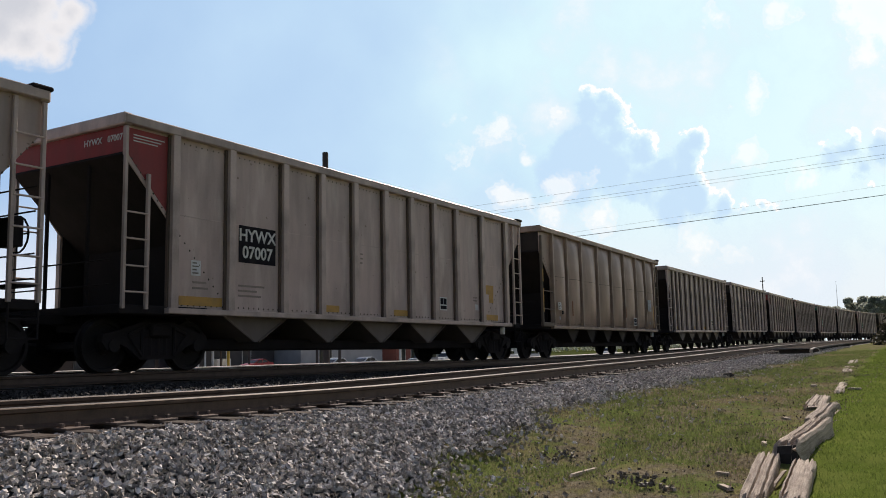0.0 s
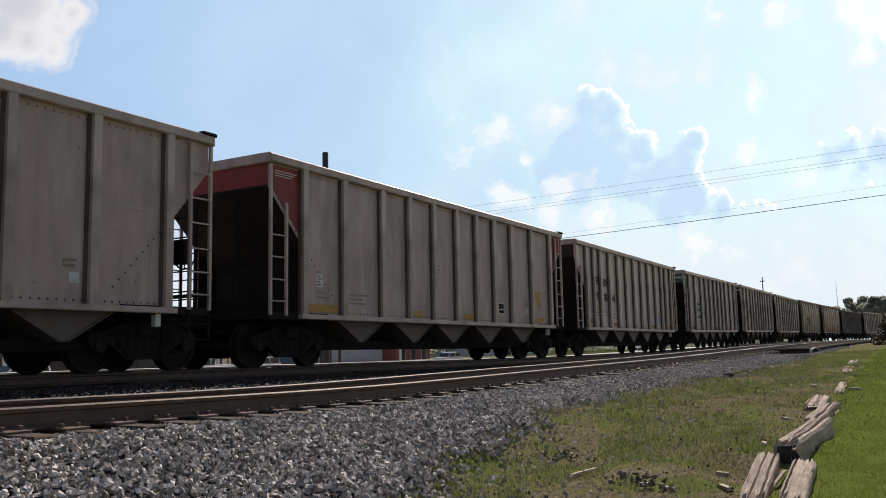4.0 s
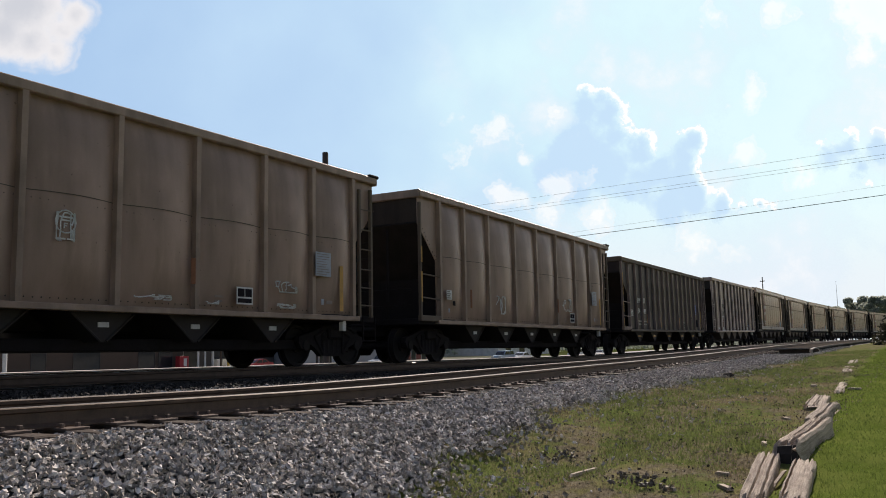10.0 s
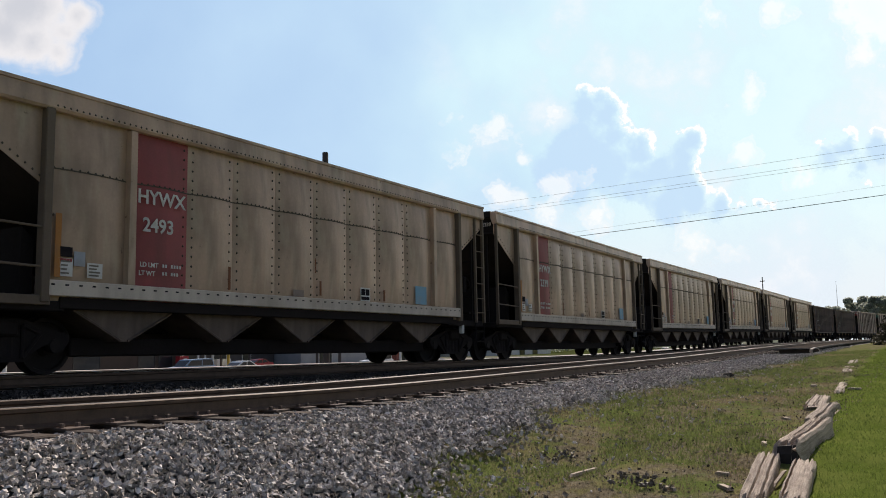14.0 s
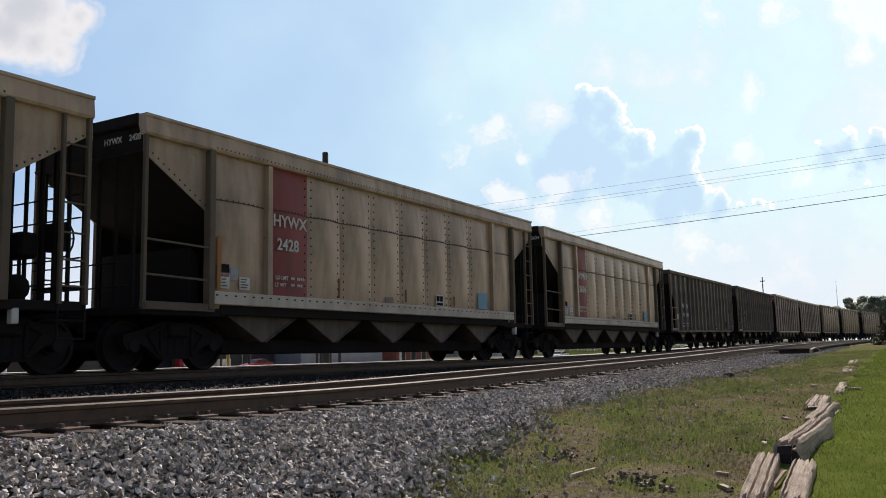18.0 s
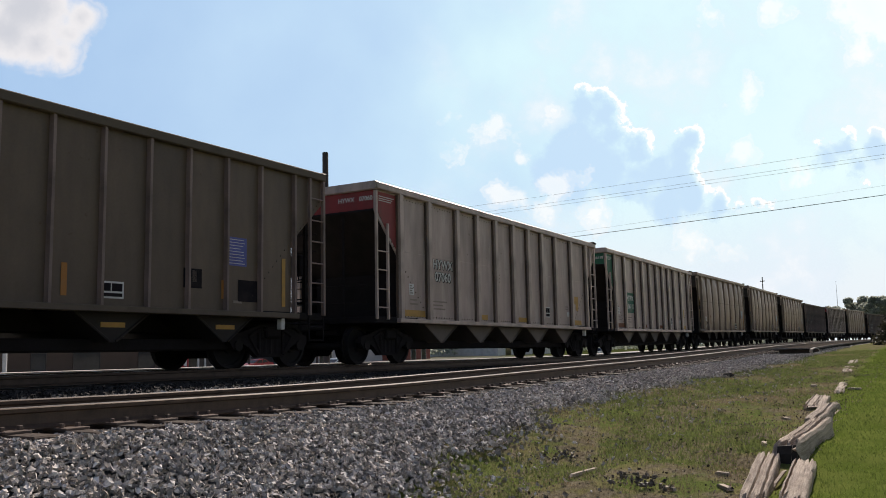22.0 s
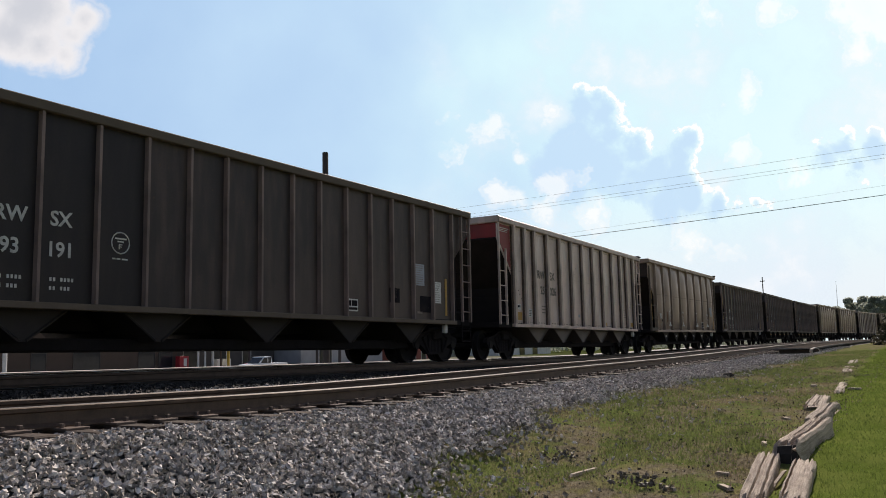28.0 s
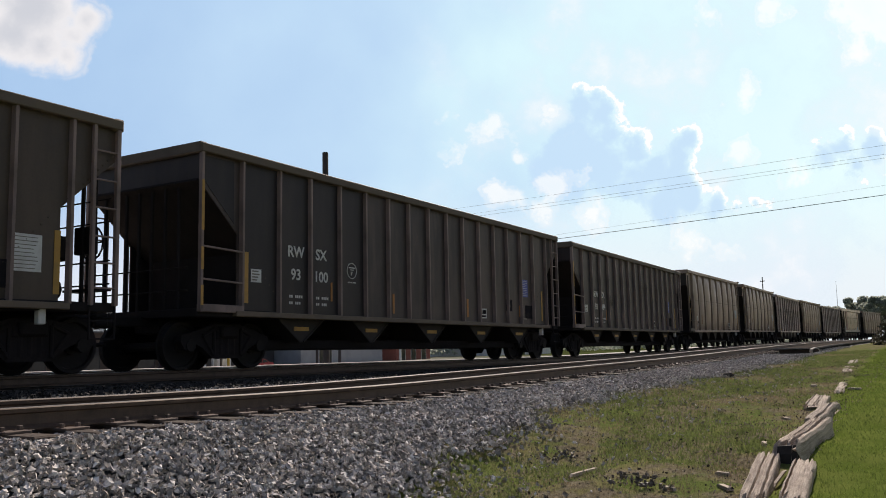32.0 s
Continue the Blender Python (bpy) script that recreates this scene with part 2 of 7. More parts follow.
def bm_bar(bm, a, b, r, sides=6):
    a, b = Vector(a), Vector(b)
    d = b - a
    m = Matrix.Translation((a + b) / 2) @ d.to_track_quat("Z", "Y").to_matrix().to_4x4()
    bmesh.ops.create_cone(bm, cap_ends=True, segments=sides, radius1=r, radius2=r, depth=d.length, matrix=m)


def bm_prism(bm, outline, y0, y1):
    """An outline in x and z, drawn out from y0 to y1."""
    a = [bm.verts.new((x, y0, z)) for x, z in outline]
    b = [bm.verts.new((x, y1, z)) for x, z in outline]
    n = len(outline)
    bm.faces.new(a); bm.faces.new(b[::-1])
    for i in range(n):
        bm.faces.new((a[i], b[i], b[(i + 1) % n], a[(i + 1) % n]))
    bmesh.ops.recalc_face_normals(bm, faces=bm.faces)


def bm_lathe(bm, profile, axis_m, seg=20):
    """A profile of (radius, along) turned round the z axis of axis_m."""
    rings = []
    for r, h in profile:
        rings.append([bm.verts.new(axis_m @ Vector((r * math.cos(2 * math.pi * i / seg), r * math.sin(2 * math.pi * i / seg), h))) for i in range(seg)])
    for a, b in zip(rings, rings[1:]):
        for i in range(seg):
            bm.faces.new((a[i], a[(i + 1) % seg], b[(i + 1) % seg], b[i]))
    bm.faces.new(rings[0][::-1]); bm.faces.new(rings[-1])
    bmesh.ops.recalc_face_normals(bm, faces=bm.faces)


CACHE = {}


def mesh_of(key, build, mat, smooth=False):
    """The mesh under this key, built once."""
    key = (key, mat)
    if key not in CACHE:
        bm = bmesh.new()
        build(bm)
        me = bpy.data.meshes.new(str(key[0]).split("|")[0])
        bm.to_mesh(me); bm.free()
        me.materials.append(M[mat])
        if smooth:
            me.polygons.foreach_set("use_smooth", [True] * len(me.polygons))
        CACHE[key] = me
    return CACHE[key]


def part(name, key, build, mat, parent, label="", at=None, smooth=False):
    """One mesh object under a thing or under a part; alike pieces share their mesh."""
    ob = new(name, mesh_of(name + "|" + key, build, mat, smooth))
    ob.parent = parent
    if at is not None:
        ob.matrix_basis = at
    if label:
        ob["label"] = label
    return ob


def thing(name, label, category, group="", kind="", at=None):
    ob = new(name)
    ob.empty_display_size = 0.2
    if at is not None:
        ob.matrix_basis = at
    return tagged(ob, label, category, group, kind)


def raw_mesh(name, verts, faces, mat, smooth=False):
    me = bpy.data.meshes.new(name)
    me.from_pydata(verts, [], faces)
    me.materials.append(M[mat])
    if smooth:
        me.polygons.foreach_set("use_smooth", [True] * len(me.polygons))
    me.update()
    return me


def text_mesh(s, size, mat, spacing=1.0):
    key = ("text", s, size, mat, spacing)
    if key not in CACHE:
        cu = bpy.data.curves.new("lettering", "FONT")
        cu.body, cu.size, cu.align_x, cu.align_y, cu.extrude, cu.resolution_u = s, size, "CENTER", "CENTER", 0.002, 3
        cu.space_character, cu.offset = spacing, size * 0.022
        tmp = bpy.data.objects.new("lettering", cu)
        me = bpy.data.meshes.new_from_object(tmp)
        bpy.data.objects.remove(tmp)
        me.materials.clear(); me.materials.append(M[mat])
        CACHE[key] = me
    return CACHE[key]


# ---- ground ----
def front_level(s):
    return smooth_interp(s, [-900, 0, 6, 10, 13, 16, 20, 25, 32, 45, 70, 100, 140, 900],
                         [-1.1, -1.05, -0.9, -0.62, -0.5, -0.40, -0.31, -0.22, -0.13, 0.0, 0.1, 0.2, 0.28, 0.4])


def track_frame(x):
    return np.interp(x, LX, LY), np.interp(x, LX, LT), np.interp(x, LX, LS)


def ground_level(x, y):
    """Height of the ground, given arrays of x and y."""
    cy, th, s = track_frame(x)
    lat = (y - cy) * np.cos(th)
    f = front_level(s)
    bed = rise_near(s) - 0.27
    bed2 = rise_train(s) - 0.25
    street = smooth_interp(s, [-900, 70, 150, 900], [-1.7, -1.7, -1.2, 0.1])
    z = np.where(lat < 3.9, f, np.where(lat < 5.6, f + (bed - f) * (lat - 3.9) / 1.7, bed))
    t = np.clip((lat - 8.6) / 2.0, 0, 1)
    z = np.where(lat > 8.6, bed + (bed2 - bed) * t, z)
    t = np.clip((lat - 14.8) / 6.0, 0, 1)
    z = np.where(lat > 14.8, bed2 + (street - bed2) * t, z)
    z = z - 0.24 * np.exp(-((s - 36.9) / 1.3) ** 2 - ((lat - 5.1) / 0.65) ** 2)
    wob = 0.018 * np.sin(x * 2.1 + np.sin(y * 1.7)) + 0.022 * np.sin(y * 2.7 + x * 0.9) + 0.012 * np.sin(x * 5.3 - y * 4.1)
    return z + np.where(lat < 4.2, wob * 1.25, 0) * np.clip((60 - x) / 60, 0, 1)


def ground_material():
    m = bpy.data.materials.new("ground")
    m.use_nodes = True
    n, l = m.node_tree.nodes, m.node_tree.links.new
    b = n["Principled BSDF"]
    b.inputs["Roughness"].default_value, b.inputs["Specular IOR Level"].default_value = 0.95, 0.0
    tc = n.new("ShaderNodeTexCoord")

    def noise_tex(scale, detail=5, rough=0.6):
        t = n.new("ShaderNodeTexNoise")
        t.inputs["Scale"].default_value, t.inputs["Detail"].default_value, t.inputs["Roughness"].default_value = scale, detail, rough
        l(tc.outputs["Object"], t.inputs["Vector"])
        return t.outputs[0]

    def rng(v, a, c, lo=0.0, hi=1.0):
        r = n.new("ShaderNodeMapRange")
        r.inputs[1].default_value, r.inputs[2].default_value, r.inputs[3].default_value, r.inputs[4].default_value = a, c, lo, hi
        l(v, r.inputs[0])
        return r.outputs[0]

    def mix(f, a, c):
        x = n.new("ShaderNodeMix"); x.data_type = "RGBA"
        l(f, x.inputs[0])
        for v, i in ((a, 6), (c, 7)):
            if isinstance(v, tuple):
                x.inputs[i].default_value = (*v, 1)
            else:
                l(v, x.inputs[i])
        return x.outputs[2]

    soil = mix(rng(noise_tex(16, 8, 0.75), 0.36, 0.64), (0.10, 0.084, 0.06), (0.28, 0.24, 0.165))
    verge = mix(rng(noise_tex(1.3), 0.46, 0.55), soil, (0.13, 0.165, 0.05))
    verge = mix(rng(noise_tex(4.5), 0.48, 0.62), verge, (0.20, 0.185, 0.085))
    lawn = mix(rng(noise_tex(2.2), 0.35, 0.65), (0.11, 0.155, 0.03), (0.165, 0.20, 0.05))
    sep = n.new("ShaderNodeSeparateXYZ"); l(tc.outputs["Object"], sep.inputs[0])
    e = n.new("ShaderNodeMath"); e.operation = "MULTIPLY_ADD"; e.inputs[1].default_value = -0.05; l(sep.outputs[0], e.inputs[0]); l(sep.outputs[1], e.inputs[2])
    col = mix(rng(e.outputs[0], 0.95, 1.15), lawn, verge)
    col2 = mix(rng(sep.outputs[1], 14.0, 15.0), col, mix(rng(noise_tex(0.8), 0.4, 0.6), (0.34, 0.32, 0.29), (0.26, 0.25, 0.22)))
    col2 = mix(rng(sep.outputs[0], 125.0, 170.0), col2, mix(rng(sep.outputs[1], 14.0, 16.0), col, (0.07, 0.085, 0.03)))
    l(col2, b.inputs["Base Color"])
    bp = n.new("ShaderNodeBump"); bp.inputs["Strength"].default_value, bp.inputs["Distance"].default_value = 0.8, 0.03
    l(noise_tex(14, 8, 0.7), bp.inputs["Height"]); l(bp.outputs[0], b.inputs["Normal"])
    M["ground"] = m


ground_material()


def grid_faces(nx, ny):
    i = np.arange((nx - 1) * (ny - 1))
    a = (i // (ny - 1)) * ny + i % (ny - 1)
    return np.stack([a, a + ny, a + ny + 1, a + 1], 1).tolist()


def build_ground():
    xs = np.concatenate([np.linspace(-2500, -60, 14), np.arange(-40, -4, 3.0), np.arange(-4, 40, 0.3), np.arange(40, 130, 1.5), np.linspace(130, 320, 30), np.linspace(360, 4200, 16)])
    lats = np.concatenate([np.linspace(-2500, -60, 12), np.arange(-40, -2, 3.0), np.arange(-2, 6, 0.22), np.arange(6, 18, 0.5), np.arange(18, 60, 2.0), np.linspace(70, 4200, 20)])
    X = np.repeat(xs[:, None], len(lats), 1)
    cy, th, _ = track_frame(X)
    Y = np.interp(X, LX, LY) + lats[None, :] / np.cos(th)
    Z = ground_level(X, Y)
    v = np.stack([X, Y, Z], 2).reshape(-1, 3).tolist()
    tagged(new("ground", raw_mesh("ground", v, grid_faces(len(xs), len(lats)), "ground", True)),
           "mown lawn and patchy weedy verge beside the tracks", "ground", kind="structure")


build_ground()


# ---- tracks ----
def swept(name, outline, lateral, level, s_values, mat, dz=0.0, side=0.0):
    """An outline in (across, up), drawn along the line."""
    pts = []
    for s in s_values:
        z0 = float(level(s)) + dz
        for a, u in outline:
            x, y, z, _ = on_line(s, (float(lateral(s)) if callable(lateral) else lateral) + side + a, z0 + u)
            pts.append((x, y, z))
    n = len(outline)
    faces = []
    for i in range(len(s_values) - 1):
        for j in range(n):
            k = (j + 1) % n
            faces.append((i * n + j, i * n + k, (i + 1) * n + k, (i + 1) * n + j))
    faces.append(tuple(range(n))[::-1])
    faces.append(tuple((len(s_values) - 1) * n + j for j in range(n)))
    return raw_mesh(name, pts, faces, mat)


RAIL = [(-0.070, -0.172), (0.070, -0.172), (0.070, -0.160), (0.014, -0.135), (0.010, -0.052), (0.036, -0.040), (0.037, -0.010), (0.030, -0.002),
        (-0.030, -0.002), (-0.037, -0.010), (-0.036, -0.040), (-0.010, -0.052), (-0.014, -0.135), (-0.070, -0.160)]
HEAD = [(-0.031, -0.003), (0.031, -0.003), (0.026, 0.002), (-0.026, 0.002)]
S_RAIL = list(np.arange(-690, -60, 30.0)) + list(np.arange(-60, 4, 4.0)) + list(np.arange(4, 50, 0.8)) + list(np.arange(50, 260, 3.0)) + list(np.arange(260, 740, 10.0))


def build_track(lateral, level, label, top):
    track = thing("railway_track", label, "railway track", kind="structure")
    for side in (-0.752, 0.752):
        r = new("rail", swept("rail", RAIL, lateral, level, S_RAIL, "rail_steel", side=side))
        r.parent = track
        h = new("running_surface", swept("running_surface", HEAD, lateral, level, S_RAIL, top, side=side))
        h.parent = r
        h["label"] = "worn bright top of the rail"
    if top == "rail_shine":
        g = new("gravel_shoulder", swept("gravel_shoulder", [(2.0, -0.6), (3.7, -0.6), (3.6, -0.05), (2.1, -0.045)], lateral, lambda s: float(level(s)) + float(np.interp(s, [0, 20, 30, 40, 60], [0.05, 0.05, 0.035, 0.0, -0.03])), S_RAIL, "pale_gravel"))
        g.parent = track
        g["label"] = "sunlit pale gravel shoulder beside the track"
    return track


def tie_mesh(bm):
    bm_box(bm, -0.11, 0.11, -1.3, 1.3, -0.36, -0.19, 0.012)


def plate_mesh(bm):
    bm_box(bm, -0.11, 0.11, -0.2, 0.2, -0.19, -0.168, 0.004)
    for x in (-0.075, 0.075):
        for y in (-0.095, 0.095):
            bm_box(bm, x - 0.016, x + 0.016, y - 0.02, y + 0.02, -0.175, -0.135, 0.004)


def build_ties(track, lateral, level, s_values, singly):
    rng = random.Random(5)
    for s in s_values:
        m = line_pose(s + rng.uniform(-0.02, 0.02), (float(lateral(s)) if callable(lateral) else lateral) + rng.uniform(-0.03, 0.03), float(level(s))) @ pose(0, 0, rng.uniform(-0.006, 0.006), 0, 0, rng.uniform(-0.8, 0.8))
        t = part("tie", "", tie_mesh, "tie_wood", track, at=m)
        if singly:
            for side in (-0.752, 0.752):
                part("tie_plate", "", plate_mesh, "plate_steel", t, at=pose(0, side, 0))


def toe_of(s):
    """Where the ballast shoulder gives way to the weeds."""
    return smooth_interp(s, [-60, 4, 6.3, 7.8, 9.7, 11.6, 13.3, 15, 19, 24, 40, 90], [3.8, 3.9, 4.0, 4.35, 4.75, 4.85, 4.85, 4.75, 4.5, 4.15, 4.0, 4.0]) + 0.12 * np.sin(s * 1.9) + 0.08 * np.sin(s * 4.3 + 1)


def build_ballast():
    """Crushed stone under both tracks: a bed that follows the ground, with loose stones on it."""
    ss = np.concatenate([np.arange(-60, 0, 4.0), np.arange(0, 45, 0.25), np.arange(45, 230, 2.0)])
    lats = np.concatenate([np.arange(3.2, 15.3, 0.16), [15.8, 16.4]])
    S = np.repeat(ss[:, None], len(lats), 1)
    x0, y0, th = np.interp(S, LS, LX), np.interp(S, LS, LY), np.interp(S, LS, LT)
    L = np.repeat(lats[None, :], len(ss), 0)
    X, Y = x0 - L * np.sin(th), y0 + L * np.cos(th)
    rs = np.random.RandomState(3)
    toe = toe_of(S) - 0.2
    Z = ground_level(X, Y) - 0.07 + 0.105 * np.clip((L - toe) / 0.55, 0, 1) + rs.uniform(-0.012, 0.012, X.shape)
    Z = np.where(L > 15.2, Z - 0.3, Z)
    v = np.stack([X, Y, Z], 2).reshape(-1, 3).tolist()
    me = raw_mesh("ballast", v, grid_faces(len(ss), len(lats)), "stone_gap_shade", True)
    # beyond 9.75 m the bed is painted dark as the train's shadow band
    me.materials.append(M["coal_shade_ballast"])
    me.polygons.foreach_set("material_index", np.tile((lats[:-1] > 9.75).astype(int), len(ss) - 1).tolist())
    bed = tagged(new("ballast", me),
                 "crushed-stone ballast bed under the two tracks, shade painted in", "ballast", kind="structure")
    return bed


STONE_V = np.array([(-1, -0.7, -0.5), (0.9, -0.8, -0.6), (1, 0.7, -0.5), (-0.8, 0.9, -0.5), (-0.6, -0.5, 0.6), (0.7, -0.4, 0.5), (0.5, 0.6, 0.7), (-0.7, 0.4, 0.5)])
STONE_F = np.array([(0, 1, 5), (0, 5, 4), (1, 2, 6), (1, 6, 5), (2, 3, 7), (2, 7, 6), (3, 0, 4), (3, 4, 7), (4, 5, 6), (4, 6, 7)])


def scatter_stones(name, n, s_range, lat_range, size, label, seed, parent, power=1.0, lift=0.5, mat="stone", fringe=None):
    rs = np.random.RandomState(seed)
    s = s_range[0] + (s_range[1] - s_range[0]) * rs.rand(n) ** power
    lat = rs.uniform(lat_range[0], lat_range[1], n)
    if fringe is not None:
        keep = lat > toe_of(s) + fringe + rs.normal(0, 0.2, n)
        s, lat = s[keep], lat[keep]
        n = len(s)
    x0, y0, th = np.interp(s, LS, LX), np.interp(s, LS, LY), np.interp(s, LS, LT)
    x, y = x0 - lat * np.sin(th), y0 + lat * np.cos(th)
    r = size * rs.uniform(0.55, 1.35, n)
    z = ground_level(x, y) + 0.035 + r * (lift - 0.35)
    # random turns
    q = rs.normal(size=(n, 4)); q /= np.linalg.norm(q, axis=1)[:, None]
    w, a, b, c = q.T
    R = np.stack([1 - 2 * (b * b + c * c), 2 * (a * b - c * w), 2 * (a * c + b * w), 2 * (a * b + c * w), 1 - 2 * (a * a + c * c), 2 * (b * c - a * w),
                  2 * (a * c - b * w), 2 * (b * c + a * w), 1 - 2 * (a * a + b * b)], 1).reshape(n, 3, 3)
    shape = STONE_V[None] * (1 + 0.35 * rs.uniform(-1, 1, (n, 8, 3))) * rs.uniform(0.6, 1.1, (n, 1, 3)) * np.array([1.0, 0.8, 0.62])
    v = np.einsum("nij,nkj->nki", R, shape) * r[:, None, None] + np.stack([x, y, z], 1)[:, None, :]
    f = (STONE_F[None] + 8 * np.arange(n)[:, None, None]).reshape(-1, 3)
    ob = new(name, raw_mesh(name, v.reshape(-1, 3).tolist(), f.tolist(), mat))
    ob.parent = parent
    return tagged(ob, label, kind="stuff")


ballast = build_ballast()
near_track = build_track(LAT_NEAR, rise_near, "empty railway track with rusty rails and worn tops", "rail_top")
far_track = build_track(side_train, rise_train, "railway track under the passing coal train", "rail_shine")


# ---- hopper cars ----
# Local space: x along the car, the viewer's side at -y, z up from the rail head.
SILL, LIFT = 0.94, 0.055
ROOFS = {"ribbed": 4.12, "narrow": 4.11, "bulged": 4.20, "smooth": 4.22, "black": 3.97, "black_short": 3.95}
KINDS = {
    # length of the body, posts from the forward end, post width and depth, bay centres, bay half width
    "ribbed": dict(L=14.65, posts=[1.07, 2.4, 3.87, 5.03, 6.18, 7.36, 8.46, 9.54, 10.67, 12.08, 13.54], pw=0.15, pd=0.12, bays=[3.3, 5.5, 7.45, 9.5, 11.76], bw=0.88, inset=1.05),
    "narrow": dict(L=14.5, posts=[1.1, 1.9, 2.68, 3.75, 4.87, 5.99, 7.1, 8.22, 9.33, 10.5, 11.6, 12.4, 13.37], pw=0.13, pd=0.12, bays=[3.3, 5.5, 7.45, 9.5, 11.76], bw=0.88, inset=1.05),
    "bulged": dict(L=14.45, posts=[1.03, 2.35, 3.81, 5.59, 7.25, 8.9, 10.62, 12.06, 13.44], pw=0.10, pd=0.12, bays=[3.3, 5.3, 7.2, 9.1, 11.1], bw=0.62, inset=0.95),
    "smooth": dict(L=15.05, posts=[], pw=0.15, pd=0.1, bays=[3.1, 5.3, 7.55, 9.75, 11.95], bw=0.95, inset=1.5),
    "black": dict(L=15.85, posts=[1.08, 2.11, 3.06, 4.05, 4.99, 5.91, 6.78, 7.69, 8.6, 9.46, 10.36, 11.26, 12.12, 13.03, 13.92, 14.9], pw=0.05, pd=0.10, bays=[3.0, 5.45, 8.1, 10.75, 13.2], bw=0.72, inset=1.0),
}
KINDS["black_short"] = dict(KINDS["black"], L=15.66, posts=[0.99, 2.01, 2.97, 3.98, 4.87, 5.71, 6.6, 7.5, 8.39, 9.29, 10.2, 11.1, 12.0, 12.95, 13.87, 14.8])
PAINT = {"ribbed": ("grey_paint", "grey_post", "bay_grey"), "narrow": ("grey_paint", "grey_post", "bay_grey"), "bulged": ("tan_paint", "tan_post", "bay_dark"),
         "smooth": ("brown_paint", "brown_paint", "bay_brown"), "black": ("black_paint", "black_post", "bay_dark"), "black_short": ("umber_paint", "black_post", "bay_dark")}


# heights at which the open corner is cut: at the car's end, and at the first post
GUSSET = {"ribbed": (3.46, 2.42), "narrow": (3.46, 2.42), "bulged": (3.38, 2.48), "smooth": (3.58, 2.72), "black": (3.30, 2.42), "black_short": (3.30, 2.42)}
BELLY = {"bulged": 0.17, "smooth": 0.09}
SET_BACK = {"black": 0.0, "black_short": 0.0}    # the forward end of the others stands back by 0.12
LADDER_IN = {"bulged": 0.16}


def side_sheet(kind):
    k = KINDS[kind]
    h, ROOF, FRONT = k["L"] / 2, ROOFS[kind], SET_BACK.get(kind, 0.12)

    def build(bm):
        a = h - k["inset"]
        top = ROOF - 0.15 if kind != "smooth" else 3.88
        hi, lo = GUSSET[kind]
        if kind in ("bulged", "smooth"):
            ends = ((-h + 0.05, -a), (h - 0.05 - FRONT, a))
            for e, b in ends:
                bm_prism(bm, [(e, top), (e, hi), (b, lo), (b, top)] if e < b else [(b, top), (b, lo), (e, hi), (e, top)], -1.478, -1.462)
            bm_box(bm, -a, a, -1.455, -1.445, SILL + 0.05, top)
        else:
            bm_prism(bm, [(-h + 0.05, top), (-h + 0.05, hi), (-a, lo), (-a, SILL + 0.03), (a, SILL + 0.03), (a, lo), (h - 0.05 - FRONT, hi), (h - 0.05 - FRONT, top)], -1.48, -1.46)
    return build


def panel_cuts(kind):
    k = KINDS[kind]
    h, a = k["L"] / 2, k["L"] / 2 - k["inset"]
    seams = k["posts"] or (3.0, 4.23, 5.32, 6.47, 7.63, 8.76, 9.87, 11.04, 12.28)
    cuts = [-a] + [p - h for p in seams if -a + 0.3 < p - h < a - 0.3] + [a]
    return list(zip(cuts, cuts[1:]))


def bulged_panel(kind, w):
    """A pressed panel that bellies outwards between two posts."""
    top = ROOFS[kind] - 0.15 if kind != "smooth" else 3.88
    belly = BELLY[kind]

    def build(bm):
        n, mz = 8, 10
        vs = [[bm.verts.new((w * (i / n - 0.5), -1.47 - belly * math.sin(math.pi * i / n) * (math.sin(math.pi * j / mz) ** 0.45 if 0 < j < mz else 0),
                             SILL + 0.05 + (top - SILL - 0.05) * j / mz)) for j in range(mz + 1)] for i in range(n + 1)]
        for i in range(n):
            for j in range(mz):
                f = bm.faces.new((vs[i][j], vs[i + 1][j], vs[i + 1][j + 1], vs[i][j + 1])); f.smooth = True
    return build


def panel_crease(kind, w):
    """A dented lap joint across a pressed panel at half its height."""
    top = ROOFS[kind] - 0.15 if kind != "smooth" else 3.88
    zs = (2.615, 2.629) if kind == "bulged" else (2.99, 3.012)

    def build(bm):
        n, rows = 12, []
        for i in range(n + 1):
            row = []
            for z in zs:
                f = (z - SILL - 0.05) / (top - SILL - 0.05)
                row.append(bm.verts.new((w * (i / n - 0.5), -1.478 - BELLY[kind] * math.sin(math.pi * i / n) * math.sin(math.pi * f) ** 0.45, z)))
            rows.append(row)
        for a, b in zip(rows, rows[1:]):
            bm.faces.new((a[0], b[0], b[1], a[1]))
    return build


def wheelset(bm):
    turn = Matrix.Rotation(radians(90), 4, "X")
    prof = [(0.10, -0.07), (0.14, -0.07), (0.15, -0.03), (0.36, -0.02), (0.375, -0.065), (0.43, -0.065), (0.435, 0.055), (0.465, 0.065), (0.465, 0.09), (0.38, 0.09), (0.36, 0.03), (0.15, 0.05), (0.12, 0.10)]
    bm_lathe(bm, [(r, h) for r, h in prof], Matrix.Translation((0, -0.79, 0.435)) @ Matrix.Rotation(radians(-90), 4, "X"), 24)
    bm_lathe(bm, [(r, h) for r, h in prof], Matrix.Translation((0, 0.79, 0.435)) @ turn, 24)
    bm_bar(bm, (0, -1.05, 0.435), (0, 1.05, 0.435), 0.085, 10)
    for y in (-1.06, 1.06):
        bm_bar(bm, (0, y - 0.05, 0.435), (0, y + 0.05, 0.435), 0.11, 10)


